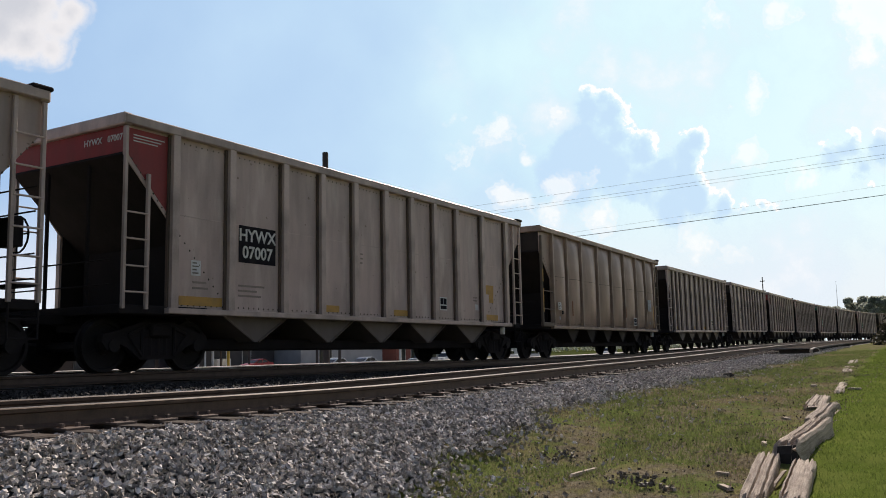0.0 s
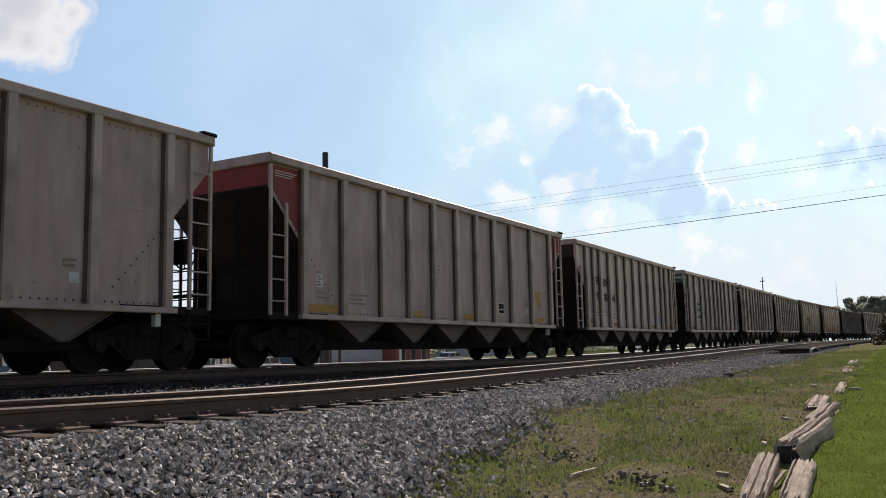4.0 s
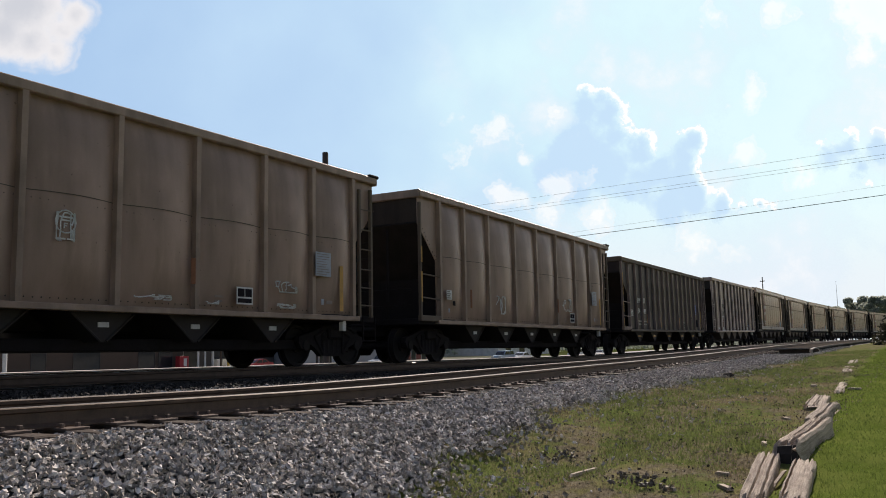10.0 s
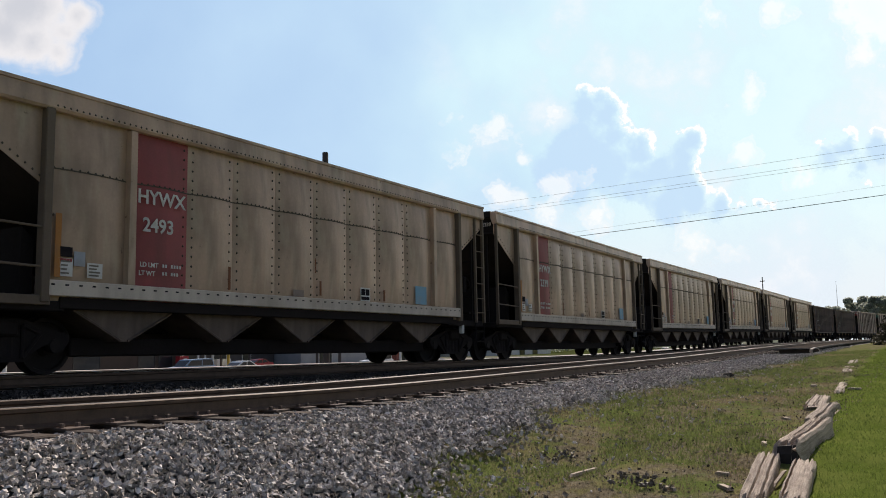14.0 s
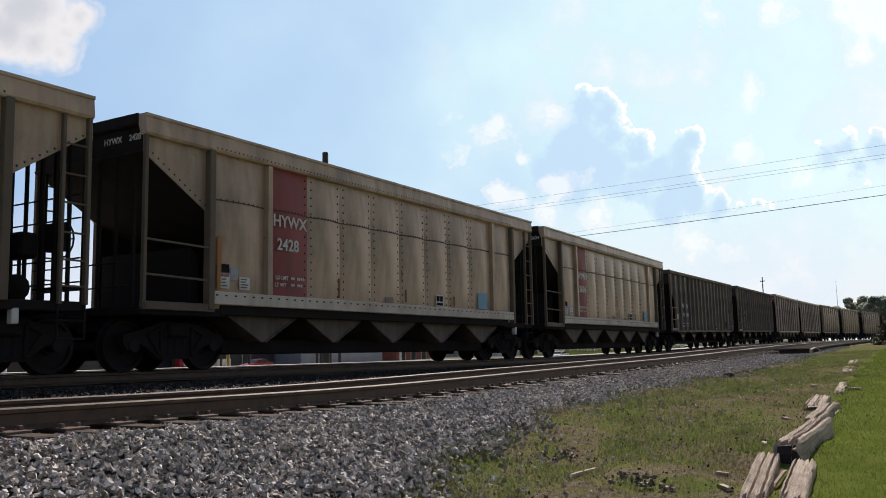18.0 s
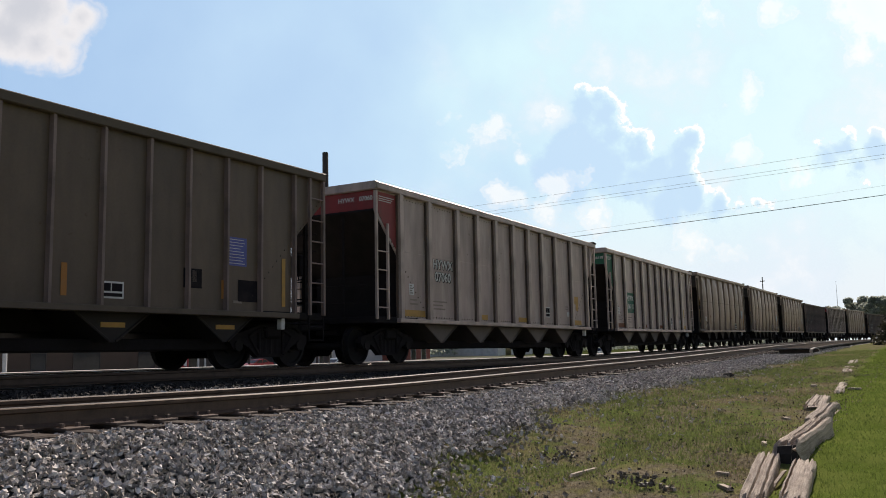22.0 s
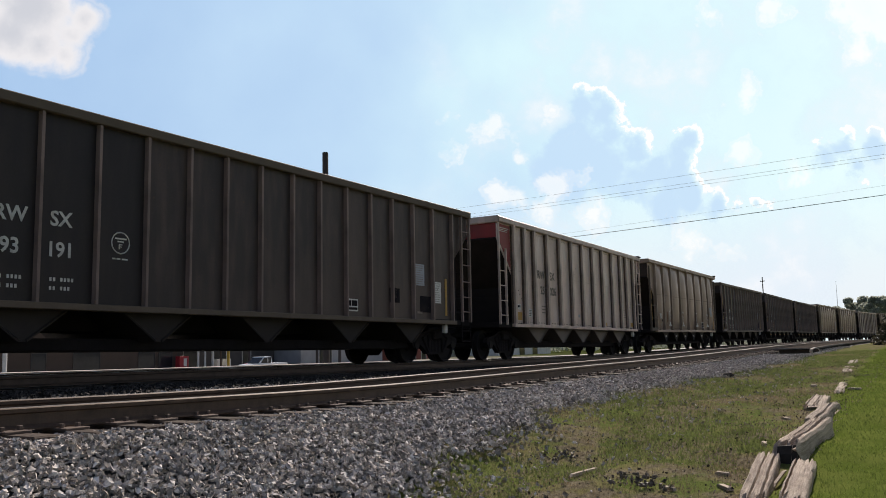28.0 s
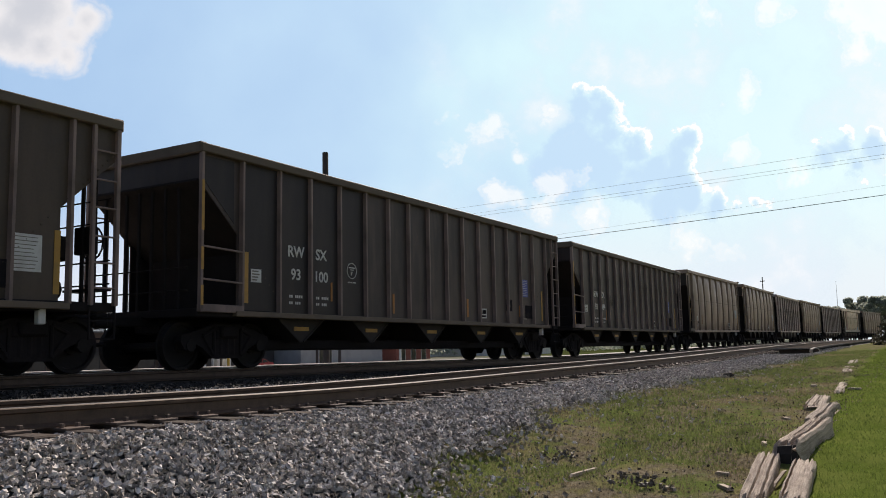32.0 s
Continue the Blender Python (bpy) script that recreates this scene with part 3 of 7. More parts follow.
def truck_frame(bm):
    outline = [(-1.12, 0.50), (-1.10, 0.62), (-0.75, 0.70), (-0.30, 0.84), (0.30, 0.84), (0.75, 0.70), (1.10, 0.62), (1.12, 0.50), (1.02, 0.36), (0.84, 0.36), (0.76, 0.46),
               (0.62, 0.40), (0.36, 0.20), (-0.36, 0.20), (-0.62, 0.40), (-0.76, 0.46), (-0.84, 0.36), (-1.02, 0.36)]
    bm_prism(bm, outline, -1.09, -0.96)
    for sx in (-1, 1):
        # raised rims round the two windows
        for a, b in (((0.62, 0.62), (0.34, 0.26)), ((0.34, 0.26), (0.34, 0.74)), ((0.34, 0.74), (0.62, 0.62))):
            bm_bar(bm, (sx * a[0], -1.10, a[1]), (sx * b[0], -1.10, b[1]), 0.035, 6)
    for x in (-0.16, 0.0, 0.16):
        bm_bar(bm, (x, -1.05, 0.27), (x, -1.05, 0.56), 0.06, 8)
    bm_box(bm, -0.3, 0.3, -1.12, -0.93, 0.56, 0.72, 0.02)


def bolster(bm):
    bm_box(bm, -0.22, 0.22, -1.2, 1.2, 0.58, 0.80, 0.03)
    bm_box(bm, -0.6, 0.6, -0.3, 0.3, 0.55, 0.72, 0.03)


def ladder_rails(kind, end):
    """Two rails at the corner: at the forward end both run to the chord, at the rear the inner one stops at the gusset."""
    def build(bm):
        for x in (0.0, 0.46):
            outer = (x > 0) == (end > 0)
            foot = 0.98 if end > 0 else 0.96
            bm_box(bm, x - 0.03, x + 0.03, -1.56, -1.50, foot, 3.93 if outer or end > 0 else 3.2, 0.006)
    return build


def sill_step(bm):
    for x in (0.0, 0.46):
        bm_bar(bm, (x, -1.53, 0.45), (x, -1.53, 1.0), 0.018, 5)
    for z in (0.47, 0.74):
        bm_bar(bm, (0.0, -1.53, z), (0.46, -1.53, z), 0.016, 5)


def rung(bm):
    bm_bar(bm, (0.0, -1.56, 0.0), (0.46, -1.56, 0.0), 0.016, 6)


def hopper_car(kind, label, spec):
    """A coal hopper with all its parts. spec: accent colour, lettering, patches."""
    k = KINDS[kind]
    L, h, inset, ROOF, FRONT = k["L"], k["L"] / 2, k["inset"], ROOFS[kind], SET_BACK.get(kind, 0.12)
    body, post, bay = PAINT[kind]
    body = spec.get("body", body)
    car = thing("hopper_car", label, "hopper car", "cars of the coal train")
    a = h - inset
    mirror = Matrix.Rotation(math.pi, 4, "Z")
    sides = (Matrix.Identity(4), mirror)
    accent = spec.get("accent")
    chord = "ladder_brown" if "black" in kind else post
    rail_paint = "ladder_brown" if "black" not in kind else "black_post"
    for side in sides:
        part("side_sheet", kind, side_sheet(kind), body, car, at=side)
        if kind in ("bulged", "smooth"):
            for x0, x1 in panel_cuts(kind):
                w = round(x1 - x0, 3)
                part("side_panel", f"{kind}{w}", bulged_panel(kind, w), "pink_paint" if kind == "smooth" and abs(x0 + h - 3.0) < 0.05 and side == sides[0] else body, car, at=side @ pose((x0 + x1) / 2, 0, 0))
                if kind in BELLY:
                    part("panel_crease", f"{kind}{w}", panel_crease(kind, w), "rivet_dark", car, at=side @ pose((x0 + x1) / 2, 0, 0))
        elif kind in ("ribbed", "narrow"):
            part("weld_seam", kind, lambda bm: bm_box(bm, -a, a, -1.486, -1.48, 2.60, 2.615), post, car, at=side)
        if kind == "smooth":
            part("top_chord", kind, lambda bm: bm_prism_yz(bm, [(-1.575, 3.86), (-1.60, 3.90), (-1.575, ROOF - 0.06), (-1.60, ROOF - 0.05), (-1.60, ROOF), (-1.36, ROOF), (-1.36, ROOF - 0.06), (-1.46, 3.86)], -h, h - FRONT), body, car, at=side)
            part("side_sill", kind, lambda bm: bm_box(bm, -a - 0.02, a + 0.02, -1.60, -1.44, 1.10, 1.33, 0.01), "pale_sill", car, "pale grey side sill with a row of holes", at=side)
            part("lower_sill", kind, lambda bm: bm_box(bm, -a + 0.3, a - 0.3, -1.52, -1.40, 0.92, 1.09, 0.01), "under_black", car, at=side)
            part("sill_holes", kind, sill_holes(a), "under_black", car, at=side)
            for x in (-a, a):
                part("corner_post", kind, lambda bm: bm_box(bm, -0.07, 0.07, -1.605, -1.44, 1.0, 3.88, 0.012), "ladder_brown", car, at=side @ pose(x, 0, 0))
            for x in (-h + 3.0, h - 2.77):
                part("side_post", kind, lambda bm: bm_prism(bm, [(-0.07, 1.335), (0.07, 1.335), (0.06, 3.84), (-0.06, 3.84)], -1.60, -1.47), body, car, at=side @ pose(x, 0, 0))
        else:
            part("top_chord", kind, lambda bm: bm_box(bm, -h, h - FRONT, -1.60, -1.42, ROOF - 0.16, ROOF, 0.015), chord, car, at=side)
            part("side_sill", kind, lambda bm: bm_box(bm, -a - 0.12, a + 0.12, -1.61, -1.40, SILL - 0.04, SILL + 0.06, 0.01), chord, car, at=side)
            for x in k["posts"]:
                low = 2.0 if x < inset - 0.2 or x > L - inset + 0.2 else SILL + 0.05
                pw, pd = k["pw"], k["pd"]
                part("side_post", kind + ("s" if low > 1.5 else ""),
                     lambda bm, lo=low: bm_prism_xy(bm, [(-pw / 2 - 0.01, -1.475), (-pw / 2, -1.47 - pd), (pw / 2, -1.47 - pd), (pw / 2 + 0.01, -1.475)], lo, ROOF - 0.15), post, car, at=side @ pose(x - h, 0, 0))
            # added strip on each post's -x side: the flank's shade painted dark
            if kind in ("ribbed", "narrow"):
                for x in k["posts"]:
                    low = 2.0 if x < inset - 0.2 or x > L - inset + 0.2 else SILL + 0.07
                    part("post_web", kind + ("s" if low > 1.5 else ""), lambda bm, lo=low: bm_box(bm, -pw / 2 - 0.055, -pw / 2 - 0.012, -1.53, -1.481, lo, ROOF - 0.17), "grimy_shade", car, at=side @ pose(x - h, 0, 0))
            if "black" in kind:
                part("lettering_panel", kind, lambda bm: bm_box(bm, k["posts"][0] - h, k["posts"][4] - h, -1.484, -1.481, SILL + 0.07, ROOF - 0.17), "clean_black", car, "cleaner black panel behind the lettering", at=side)
        # added sheet: soot plus the shade under the slope, both in its colour
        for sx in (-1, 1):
            part("soot_lining", kind + str(sx), lambda bm, q=sx: bm_box(bm, min(q * a, q * (a - 1.7)), max(q * a, q * (a - 1.7)), -1.442, -1.434, SILL + 0.08, GUSSET[kind][1] + 0.1), "coal_dust", car, "sooty inner face of the side, shade painted in", at=side)
        tagged(part("rivets", kind, rivet_rows(kind), "rivet_dark", car, at=side), kind="stuff")
        for end in (-1, 1):
            if accent and (end in spec.get("accent_ends", (-1, 1))):
                part("gusset_panel", kind + str(end),
                     lambda bm, e=end: bm_prism(bm, sorted_outline([(e * (h - 0.10) - (FRONT if e > 0 else 0), ROOF - 0.2), (e * (h - 0.10) - (FRONT if e > 0 else 0), GUSSET[kind][0] + 0.06), (e * (a + 0.10), GUSSET[kind][1] + 0.2), (e * (a + 0.10), ROOF - 0.2)], e), -1.487, -1.481),
                     accent, car, accent.split("_")[-1 if "black" in accent else 0] + " painted corner panel", at=side)
            if end > 0:
                part("sill_step", "", sill_step, "under_black", car, at=side @ pose(h - 0.5 - FRONT, 0, 0))
            # corner ladder
            x0 = end * (h - 0.06) if end < 0 else h - 0.04 - 0.46 - FRONT
            if kind in ("ribbed", "narrow"):
                lad = part("ladder", kind + str(end), ladder_rails(kind, end), post, car, at=side @ pose(x0, 0, 0))
                for z in ((1.25, 1.64, 2.05, 2.5, 2.94, 3.4) if end > 0 else (1.23, 1.65, 2.09, 2.52)):
                    part("rung", "", rung, post, lad, at=pose(0, 0, z))
            else:
                full = kind == "smooth"
                lad = part("ladder", kind + str(end), lambda bm, e=end, f=full: ladder_open(bm, e, inset, f), rail_paint, car, at=side @ pose(end * (h - 0.05) - (FRONT + LADDER_IN.get(kind, 0) if end > 0 else 0), 0, 0))
                wide = rung_of(inset)
                for z in ((1.54, 2.12) if end < 0 else (1.25, 1.64, 2.05, 2.5, 2.94, 3.4)):
                    if end < 0:
                        part("rung", kind, wide, rail_paint, lad, at=pose(0, 0, z))
                    else:
                        part("rung", "r", lambda bm: bm_bar(bm, (-0.44, -1.56, 0), (0.0, -1.56, 0), 0.016, 6), rail_paint, lad, at=pose(0, 0, z))
    for end in (-1, 1):
        e = pose(-FRONT, 0, 0) if end > 0 else mirror
        part("end_chord", kind, lambda bm: bm_box(bm, h - 0.14, h + 0.03, -(1.4 if kind == "smooth" else 1.58), 1.4 if kind == "smooth" else 1.58, ROOF - 0.18, ROOF + 0.02, 0.02), chord if kind != "smooth" else "coal_dust", car, at=e)
        if kind not in ("black", "black_short", "smooth"):
            part("corner_cap", kind, lambda bm: bm_box(bm, h - 0.3, h + 0.05, -1.62, -1.3, ROOF - 0.02, ROOF + 0.05, 0.02), "under_black", car, at=e)
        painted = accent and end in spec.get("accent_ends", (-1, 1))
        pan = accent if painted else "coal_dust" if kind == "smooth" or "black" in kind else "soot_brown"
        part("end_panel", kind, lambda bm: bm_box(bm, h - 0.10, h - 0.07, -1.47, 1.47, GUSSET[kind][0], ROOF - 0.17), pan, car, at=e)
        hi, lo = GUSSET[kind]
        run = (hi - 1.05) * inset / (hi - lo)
        # dusty slope sheet; its near-black colour includes the shade it lies in
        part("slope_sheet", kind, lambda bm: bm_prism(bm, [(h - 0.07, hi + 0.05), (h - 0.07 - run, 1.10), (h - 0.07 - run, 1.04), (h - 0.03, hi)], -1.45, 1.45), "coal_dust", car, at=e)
        part("end_platform", kind, lambda bm: bm_box(bm, h - 1.9, h - 0.02, -1.5, 1.5, 0.88, 1.03, 0.015), "under_black", car, at=e)
        for y in ((-1.2, -0.85, -0.5, -0.1, 0.3, 0.75, 1.2) if kind == "smooth" else (-1.1, -0.8, -0.5, -0.15, 0.2, 0.55, 0.9) if "black" in kind else (-0.55, 0.55)):
            part("end_post", kind, lambda bm: bm_box(bm, h - 0.14, h - 0.09, -0.03, 0.03, 1.03, GUSSET[kind][0] + 0.02, 0.006), "under_black", car, at=e @ pose(0, y, 0))
        for z in ((1.35, 1.75) if end < 0 else (1.35, 1.72, 2.35, 2.72)):
            part("grab_iron", kind, lambda bm: bm_bar(bm, (h + 0.02, -1.3, 0), (h + 0.02, 1.3, 0), 0.014, 5), "under_black", car, at=e @ pose(0, 0, z))
        wide = 1.2 if end < 0 else 0.16
        part("end_brace", kind + str(end), lambda bm, w=wide: bm_prism(bm, [(h - 1.55, 1.03), (h - 1.35, 1.03), (h - 1.35, 2.12), (h - 1.55, 1.95)], -w, w), "under_black", car, at=e)
        part("coupler", kind, coupler_mesh(h, spec.get("gap", 1.82)), "under_black", car, at=e)
        part("air_hose", kind, lambda bm: hose_mesh(bm, h), "under_black", car, at=e)
        tr = part("truck", "", bolster, "under_black", car, at=pose(end * (h - 1.16), 0, 0))
        for side in sides:
            part("side_frame", "", truck_frame, "under_black", tr, at=side)
        for ax in (-0.889, 0.889):
            part("wheelset", "", wheelset, "wheel_steel", tr, at=pose(ax, 0, 0), smooth=False)
    part("brake_wheel", kind, lambda bm: brake_wheel(bm, h), "under_black", car, at=pose(-FRONT, 0, 0))
    part("air_reservoir", kind, lambda bm: bm_lathe(bm, [(0.05, -0.62), (0.2, -0.54), (0.2, 0.54), (0.05, 0.62)], Matrix.Translation((h - 0.72, -0.35, 1.25)) @ Matrix.Rotation(radians(90), 4, "X"), 12), "under_black", car, at=pose(-FRONT, 0, 0))
    part("brake_valve", kind, lambda bm: [bm_box(bm, h - 0.62, h - 0.3, -0.75, -0.2, 1.72, 2.12, 0.05), bm_bar(bm, (h - 0.46, -0.5, 1.05), (h - 0.46, -0.5, 1.75), 0.03, 6), bm_bar(bm, (h - 0.46, -0.3, 1.05), (h - 0.46, -0.3, 1.75), 0.02, 6)], "under_black", car, at=pose(-FRONT, 0, 0))
    part("brake_step", kind, lambda bm: bm_box(bm, h - 0.1, h + 0.22, -1.1, -0.3, 1.25, 1.29), "under_black", car, at=pose(-FRONT, 0, 0))
    part("valve_box", "", lambda bm: bm_box(bm, -0.06, 0.06, -1.5, -1.38, 0.68, 0.92, 0.015), "white_label", car, "small pale valve box under the sill", at=pose(h - 1.25, 0, 0))
    part("brake_cylinder", "", lambda bm: bm_bar(bm, (h - 1.9, -0.75, 0.72), (h - 1.3, -0.75, 0.72), 0.13, 10), "under_black", car)
    part("centre_sill", kind, lambda bm: bm_box(bm, -h + 0.2, h - 0.2, -0.33, 0.33, 0.62, 0.98, 0.02), "under_black", car)
    part("door_beam", kind, lambda bm: bm_box(bm, -a + 0.9, a - 0.9, -0.95, 0.95, 0.22 if kind == "smooth" else 0.30, 0.5, 0.02), "under_black", car)
    for x in k["bays"]:
        part("hopper_bay", kind, bay_mesh(kind), bay, car, at=pose(x - h, 0, 0))
        if spec.get("bay_tags"):
            part("bay_tag", kind, lambda bm: bm_box(bm, -0.23 if kind != "bulged" else -0.1, 0.23 if kind != "bulged" else 0.1, -1.345, -1.33, 0.67, 0.75), spec["bay_tags"], car, at=pose(x - h, 0, 0))
    part("inner_floor", kind, lambda bm: bm_box(bm, -h + 2.7, h - 2.7, -1.44, 1.44, 1.0, 1.03), "under_black", car)
    if accent and accent != "clean_black" and -1 in spec.get("accent_ends", (-1, 1)):
        tagged(part("fine_print", kind + "corner", lambda bm: [bm_box(bm, -0.32, 0.32 - 0.07 * i, -0.002, 0.002, -0.05 * i - 0.01, -0.05 * i + 0.008) for i in range(3)], "white_letters", car, at=pose(-a - 0.5, -1.49, ROOF - 0.3)), kind="stuff")
    if spec.get("end_mark"):
        for s, y in zip(spec["end_mark"], (-0.68, -1.24)):
            ob = new("lettering", text_mesh(s, 0.15, "white_letters"))
            ob.parent = car
            ob.matrix_basis = pose(-h + 0.064, y, ROOF - 0.36, 90, 0, -90)
    for item in spec.get("letters", ()):
        lettering(car, h, *item)
    for i, (mat, x, z, w, hh) in enumerate(spec.get("patches", ())):
        patch(car, h, mat, x, z, w, hh, {"bulged": -1.645, "smooth": -1.566}.get(kind, -1.4845 if "black" not in kind else -1.488))
    # the body rides on its springs, above the trucks
    for child in car.children:
        if not child.name.startswith("truck"):
            child.matrix_basis = pose(0, 0, LIFT) @ child.matrix_basis
    return car


def sorted_outline(pts, e):
    return pts if e < 0 else pts[::-1]


def bm_prism_xy(bm, outline, z0, z1):
    a = [bm.verts.new((x, y, z0)) for x, y in outline]
    b = [bm.verts.new((x, y, z1)) for x, y in outline]
    n = len(outline)
    bm.faces.new(a[::-1]); bm.faces.new(b)
    for i in range(n):
        bm.faces.new((a[i], a[(i + 1) % n], b[(i + 1) % n], b[i]))
    bmesh.ops.recalc_face_normals(bm, faces=bm.faces)


def bm_prism_yz(bm, outline, x0, x1):
    a = [bm.verts.new((x0, y, z)) for y, z in outline]
    b = [bm.verts.new((x1, y, z)) for y, z in outline]
    n = len(outline)
    bm.faces.new(a[::-1]); bm.faces.new(b)
    for i in range(n):
        bm.faces.new((a[i], a[(i + 1) % n], b[(i + 1) % n], b[i]))
    bmesh.ops.recalc_face_normals(bm, faces=bm.faces)


def sill_holes(a):
    def build(bm):
        n = 52
        for i in range(n):
            x = -a + 0.12 + (2 * a - 0.24) * i / (n - 1)
            bm_box(bm, x - 0.03, x + 0.03, -1.603, -1.59, 1.25, 1.275)
    return build


def rivet(bm, x, y, z, r=0.014):
    v = [bm.verts.new((x + r * math.cos(t * math.pi / 2), y, z + r * math.sin(t * math.pi / 2))) for t in range(4)]
    c = bm.verts.new((x, y - r * 0.8, z))
    for i in range(4):
        bm.faces.new((v[i], v[(i + 1) % 4], c))


def rivet_rows(kind):
    k = KINDS[kind]
    h, inset, ROOF = k["L"] / 2, k["inset"], ROOFS[kind]
    a = h - inset

    def build(bm):
        if kind == "smooth":
            for x in (4.23, 5.32, 6.47, 7.63, 8.76, 9.87, 11.04):
                for dx in (-0.1, 0.1):
                    for i in range(15):
                        rivet(bm, x - h + dx, -1.494, 1.4 + 2.35 * i / 14, 0.027)
            for x0, x1 in panel_cuts(kind):
                for i in range(1, 11):
                    rivet(bm, x0 + (x1 - x0) * i / 11, -1.47 - 0.085 * math.sin(math.pi * i / 11), 3.02, 0.024)
            for i in range(110):
                rivet(bm, -a + 0.1 + (2 * a - 0.2) * i / 109, -1.596, 3.93, 0.024)
            for sx in (-1, 1):
                for i in range(12):
                    rivet(bm, sx * (a - 0.15 - 0.85 * i / 11), -1.50, 2.3 - 0.95 * i / 11, 0.026)
                    rivet(bm, sx * (h - 0.12 - (inset - 0.2) * i / 11), -1.481, 3.66 - 0.8 * i / 11, 0.024)
            return
        cuts = [-a] + [p - h for p in k["posts"] if -a + 0.3 < p - h < a - 0.3] + [a]
        for x0, x1 in zip(cuts, cuts[1:]):
            n = max(4, int((x1 - x0) / 0.13))
            for i in range(1, n):
                x = x0 + (x1 - x0) * i / n
                if kind in ("ribbed", "narrow"):
                    rivet(bm, x, -1.481, ROOF - 0.24, 0.018)
                    rivet(bm, x, -1.481, SILL + 0.12, 0.021)
                elif kind == "bulged":
                    rivet(bm, x, -1.59, 2.5, 0.012)
                    rivet(bm, x, -1.50, SILL + 0.14, 0.016)
        for sx in (-1, 1):
            for i in range(11):
                rivet(bm, sx * (h - 0.12 - (inset - 0.15) * i / 10), -1.489, GUSSET[kind][0] + 0.06 - (GUSSET[kind][0] - GUSSET[kind][1]) * i / 10, 0.02)
            for i in range(9):
                rivet(bm, sx * (a - 0.2 - 0.9 * i / 8), -1.50 if kind == "bulged" else -1.481, 2.25 - 0.95 * i / 8, 0.022)
    return build


def bay_mesh(kind):
    w = KINDS[kind]["bw"]

    def build(bm):
        bm_prism(bm, [(-w, 0.93), (-0.07, 0.44), (0.07, 0.44), (w, 0.93)], -1.33, 1.33)
        # edge flanges
        bm_bar(bm, (-w, -1.335, 0.92), (-0.06, -1.335, 0.45), 0.025, 5)
        bm_bar(bm, (w, -1.335, 0.92), (0.06, -1.335, 0.45), 0.025, 5)
    return build


def ladder_open(bm, end, inset, full):
    """A corner post with a grab rail; at the rear end a narrow ladder."""
    bm_box(bm, -0.035, 0.035, -1.58, -1.50, 0.98, 3.9, 0.008)
    if end > 0:
        bm_box(bm, -0.47, -0.41, -1.58, -1.51, 0.98, 3.85, 0.008)
    else:
        bm_box(bm, -0.03, inset + 0.05, -1.58, -1.48, 0.96, 1.10, 0.01)


def rung_of(inset):
    def build(bm):
        bm_bar(bm, (0.0, -1.56, 0.0), (inset, -1.56, -0.03), 0.02, 6)
    return build


def coupler_mesh(h, gap):
    g = gap / 2

    def build(bm):
        bm_box(bm, h - 0.3, h + g - 0.22, -0.09, 0.09, 0.74, 0.92, 0.02)
        bm_box(bm, h + g - 0.28, h + g + 0.02, -0.16, 0.13, 0.70, 0.96, 0.04)
        bm_bar(bm, (h + 0.05, -1.45, 0.80), (h + 0.3, -0.2, 0.86), 0.016, 5)
    return build


def hose_mesh(bm, h):
    pts = [(h + 0.15, -0.32, 0.72), (h + 0.3, -0.34, 0.55), (h + 0.5, -0.34, 0.42), (h + 0.75, -0.32, 0.40)]
    for p, q in zip(pts, pts[1:]):
        bm_bar(bm, p, q, 0.025, 6)


def brake_wheel(bm, h):
    c = Vector((h + 0.10, -0.75, 2.05))
    n = 14
    for i in range(n):
        p, q = (c + Vector((0, 0.28 * math.cos(2 * math.pi * j / n), 0.28 * math.sin(2 * math.pi * j / n))) for j in (i, i + 1))
        bm_bar(bm, p, q, 0.016, 5)
    for i in range(4):
        t = i * math.pi / 2
        bm_bar(bm, c, c + Vector((0, 0.28 * math.cos(t), 0.28 * math.sin(t))), 0.014, 5)
    bm_box(bm, h - 0.1, h + 0.08, -0.95, -0.55, 1.85, 2.3, 0.02)
    bm_bar(bm, (h + 0.02, -0.75, 1.05), (h + 0.02, -0.75, 1.9), 0.02, 6)


def lettering(car, h, s, x, z, size, mat="white_letters", spacing=1.0, y=-1.489):
    ob = new("lettering", text_mesh(s, size, mat, spacing))
    ob.parent = car
    ob.matrix_basis = pose(x - h, y, z, 90, 0, 0)
    return ob


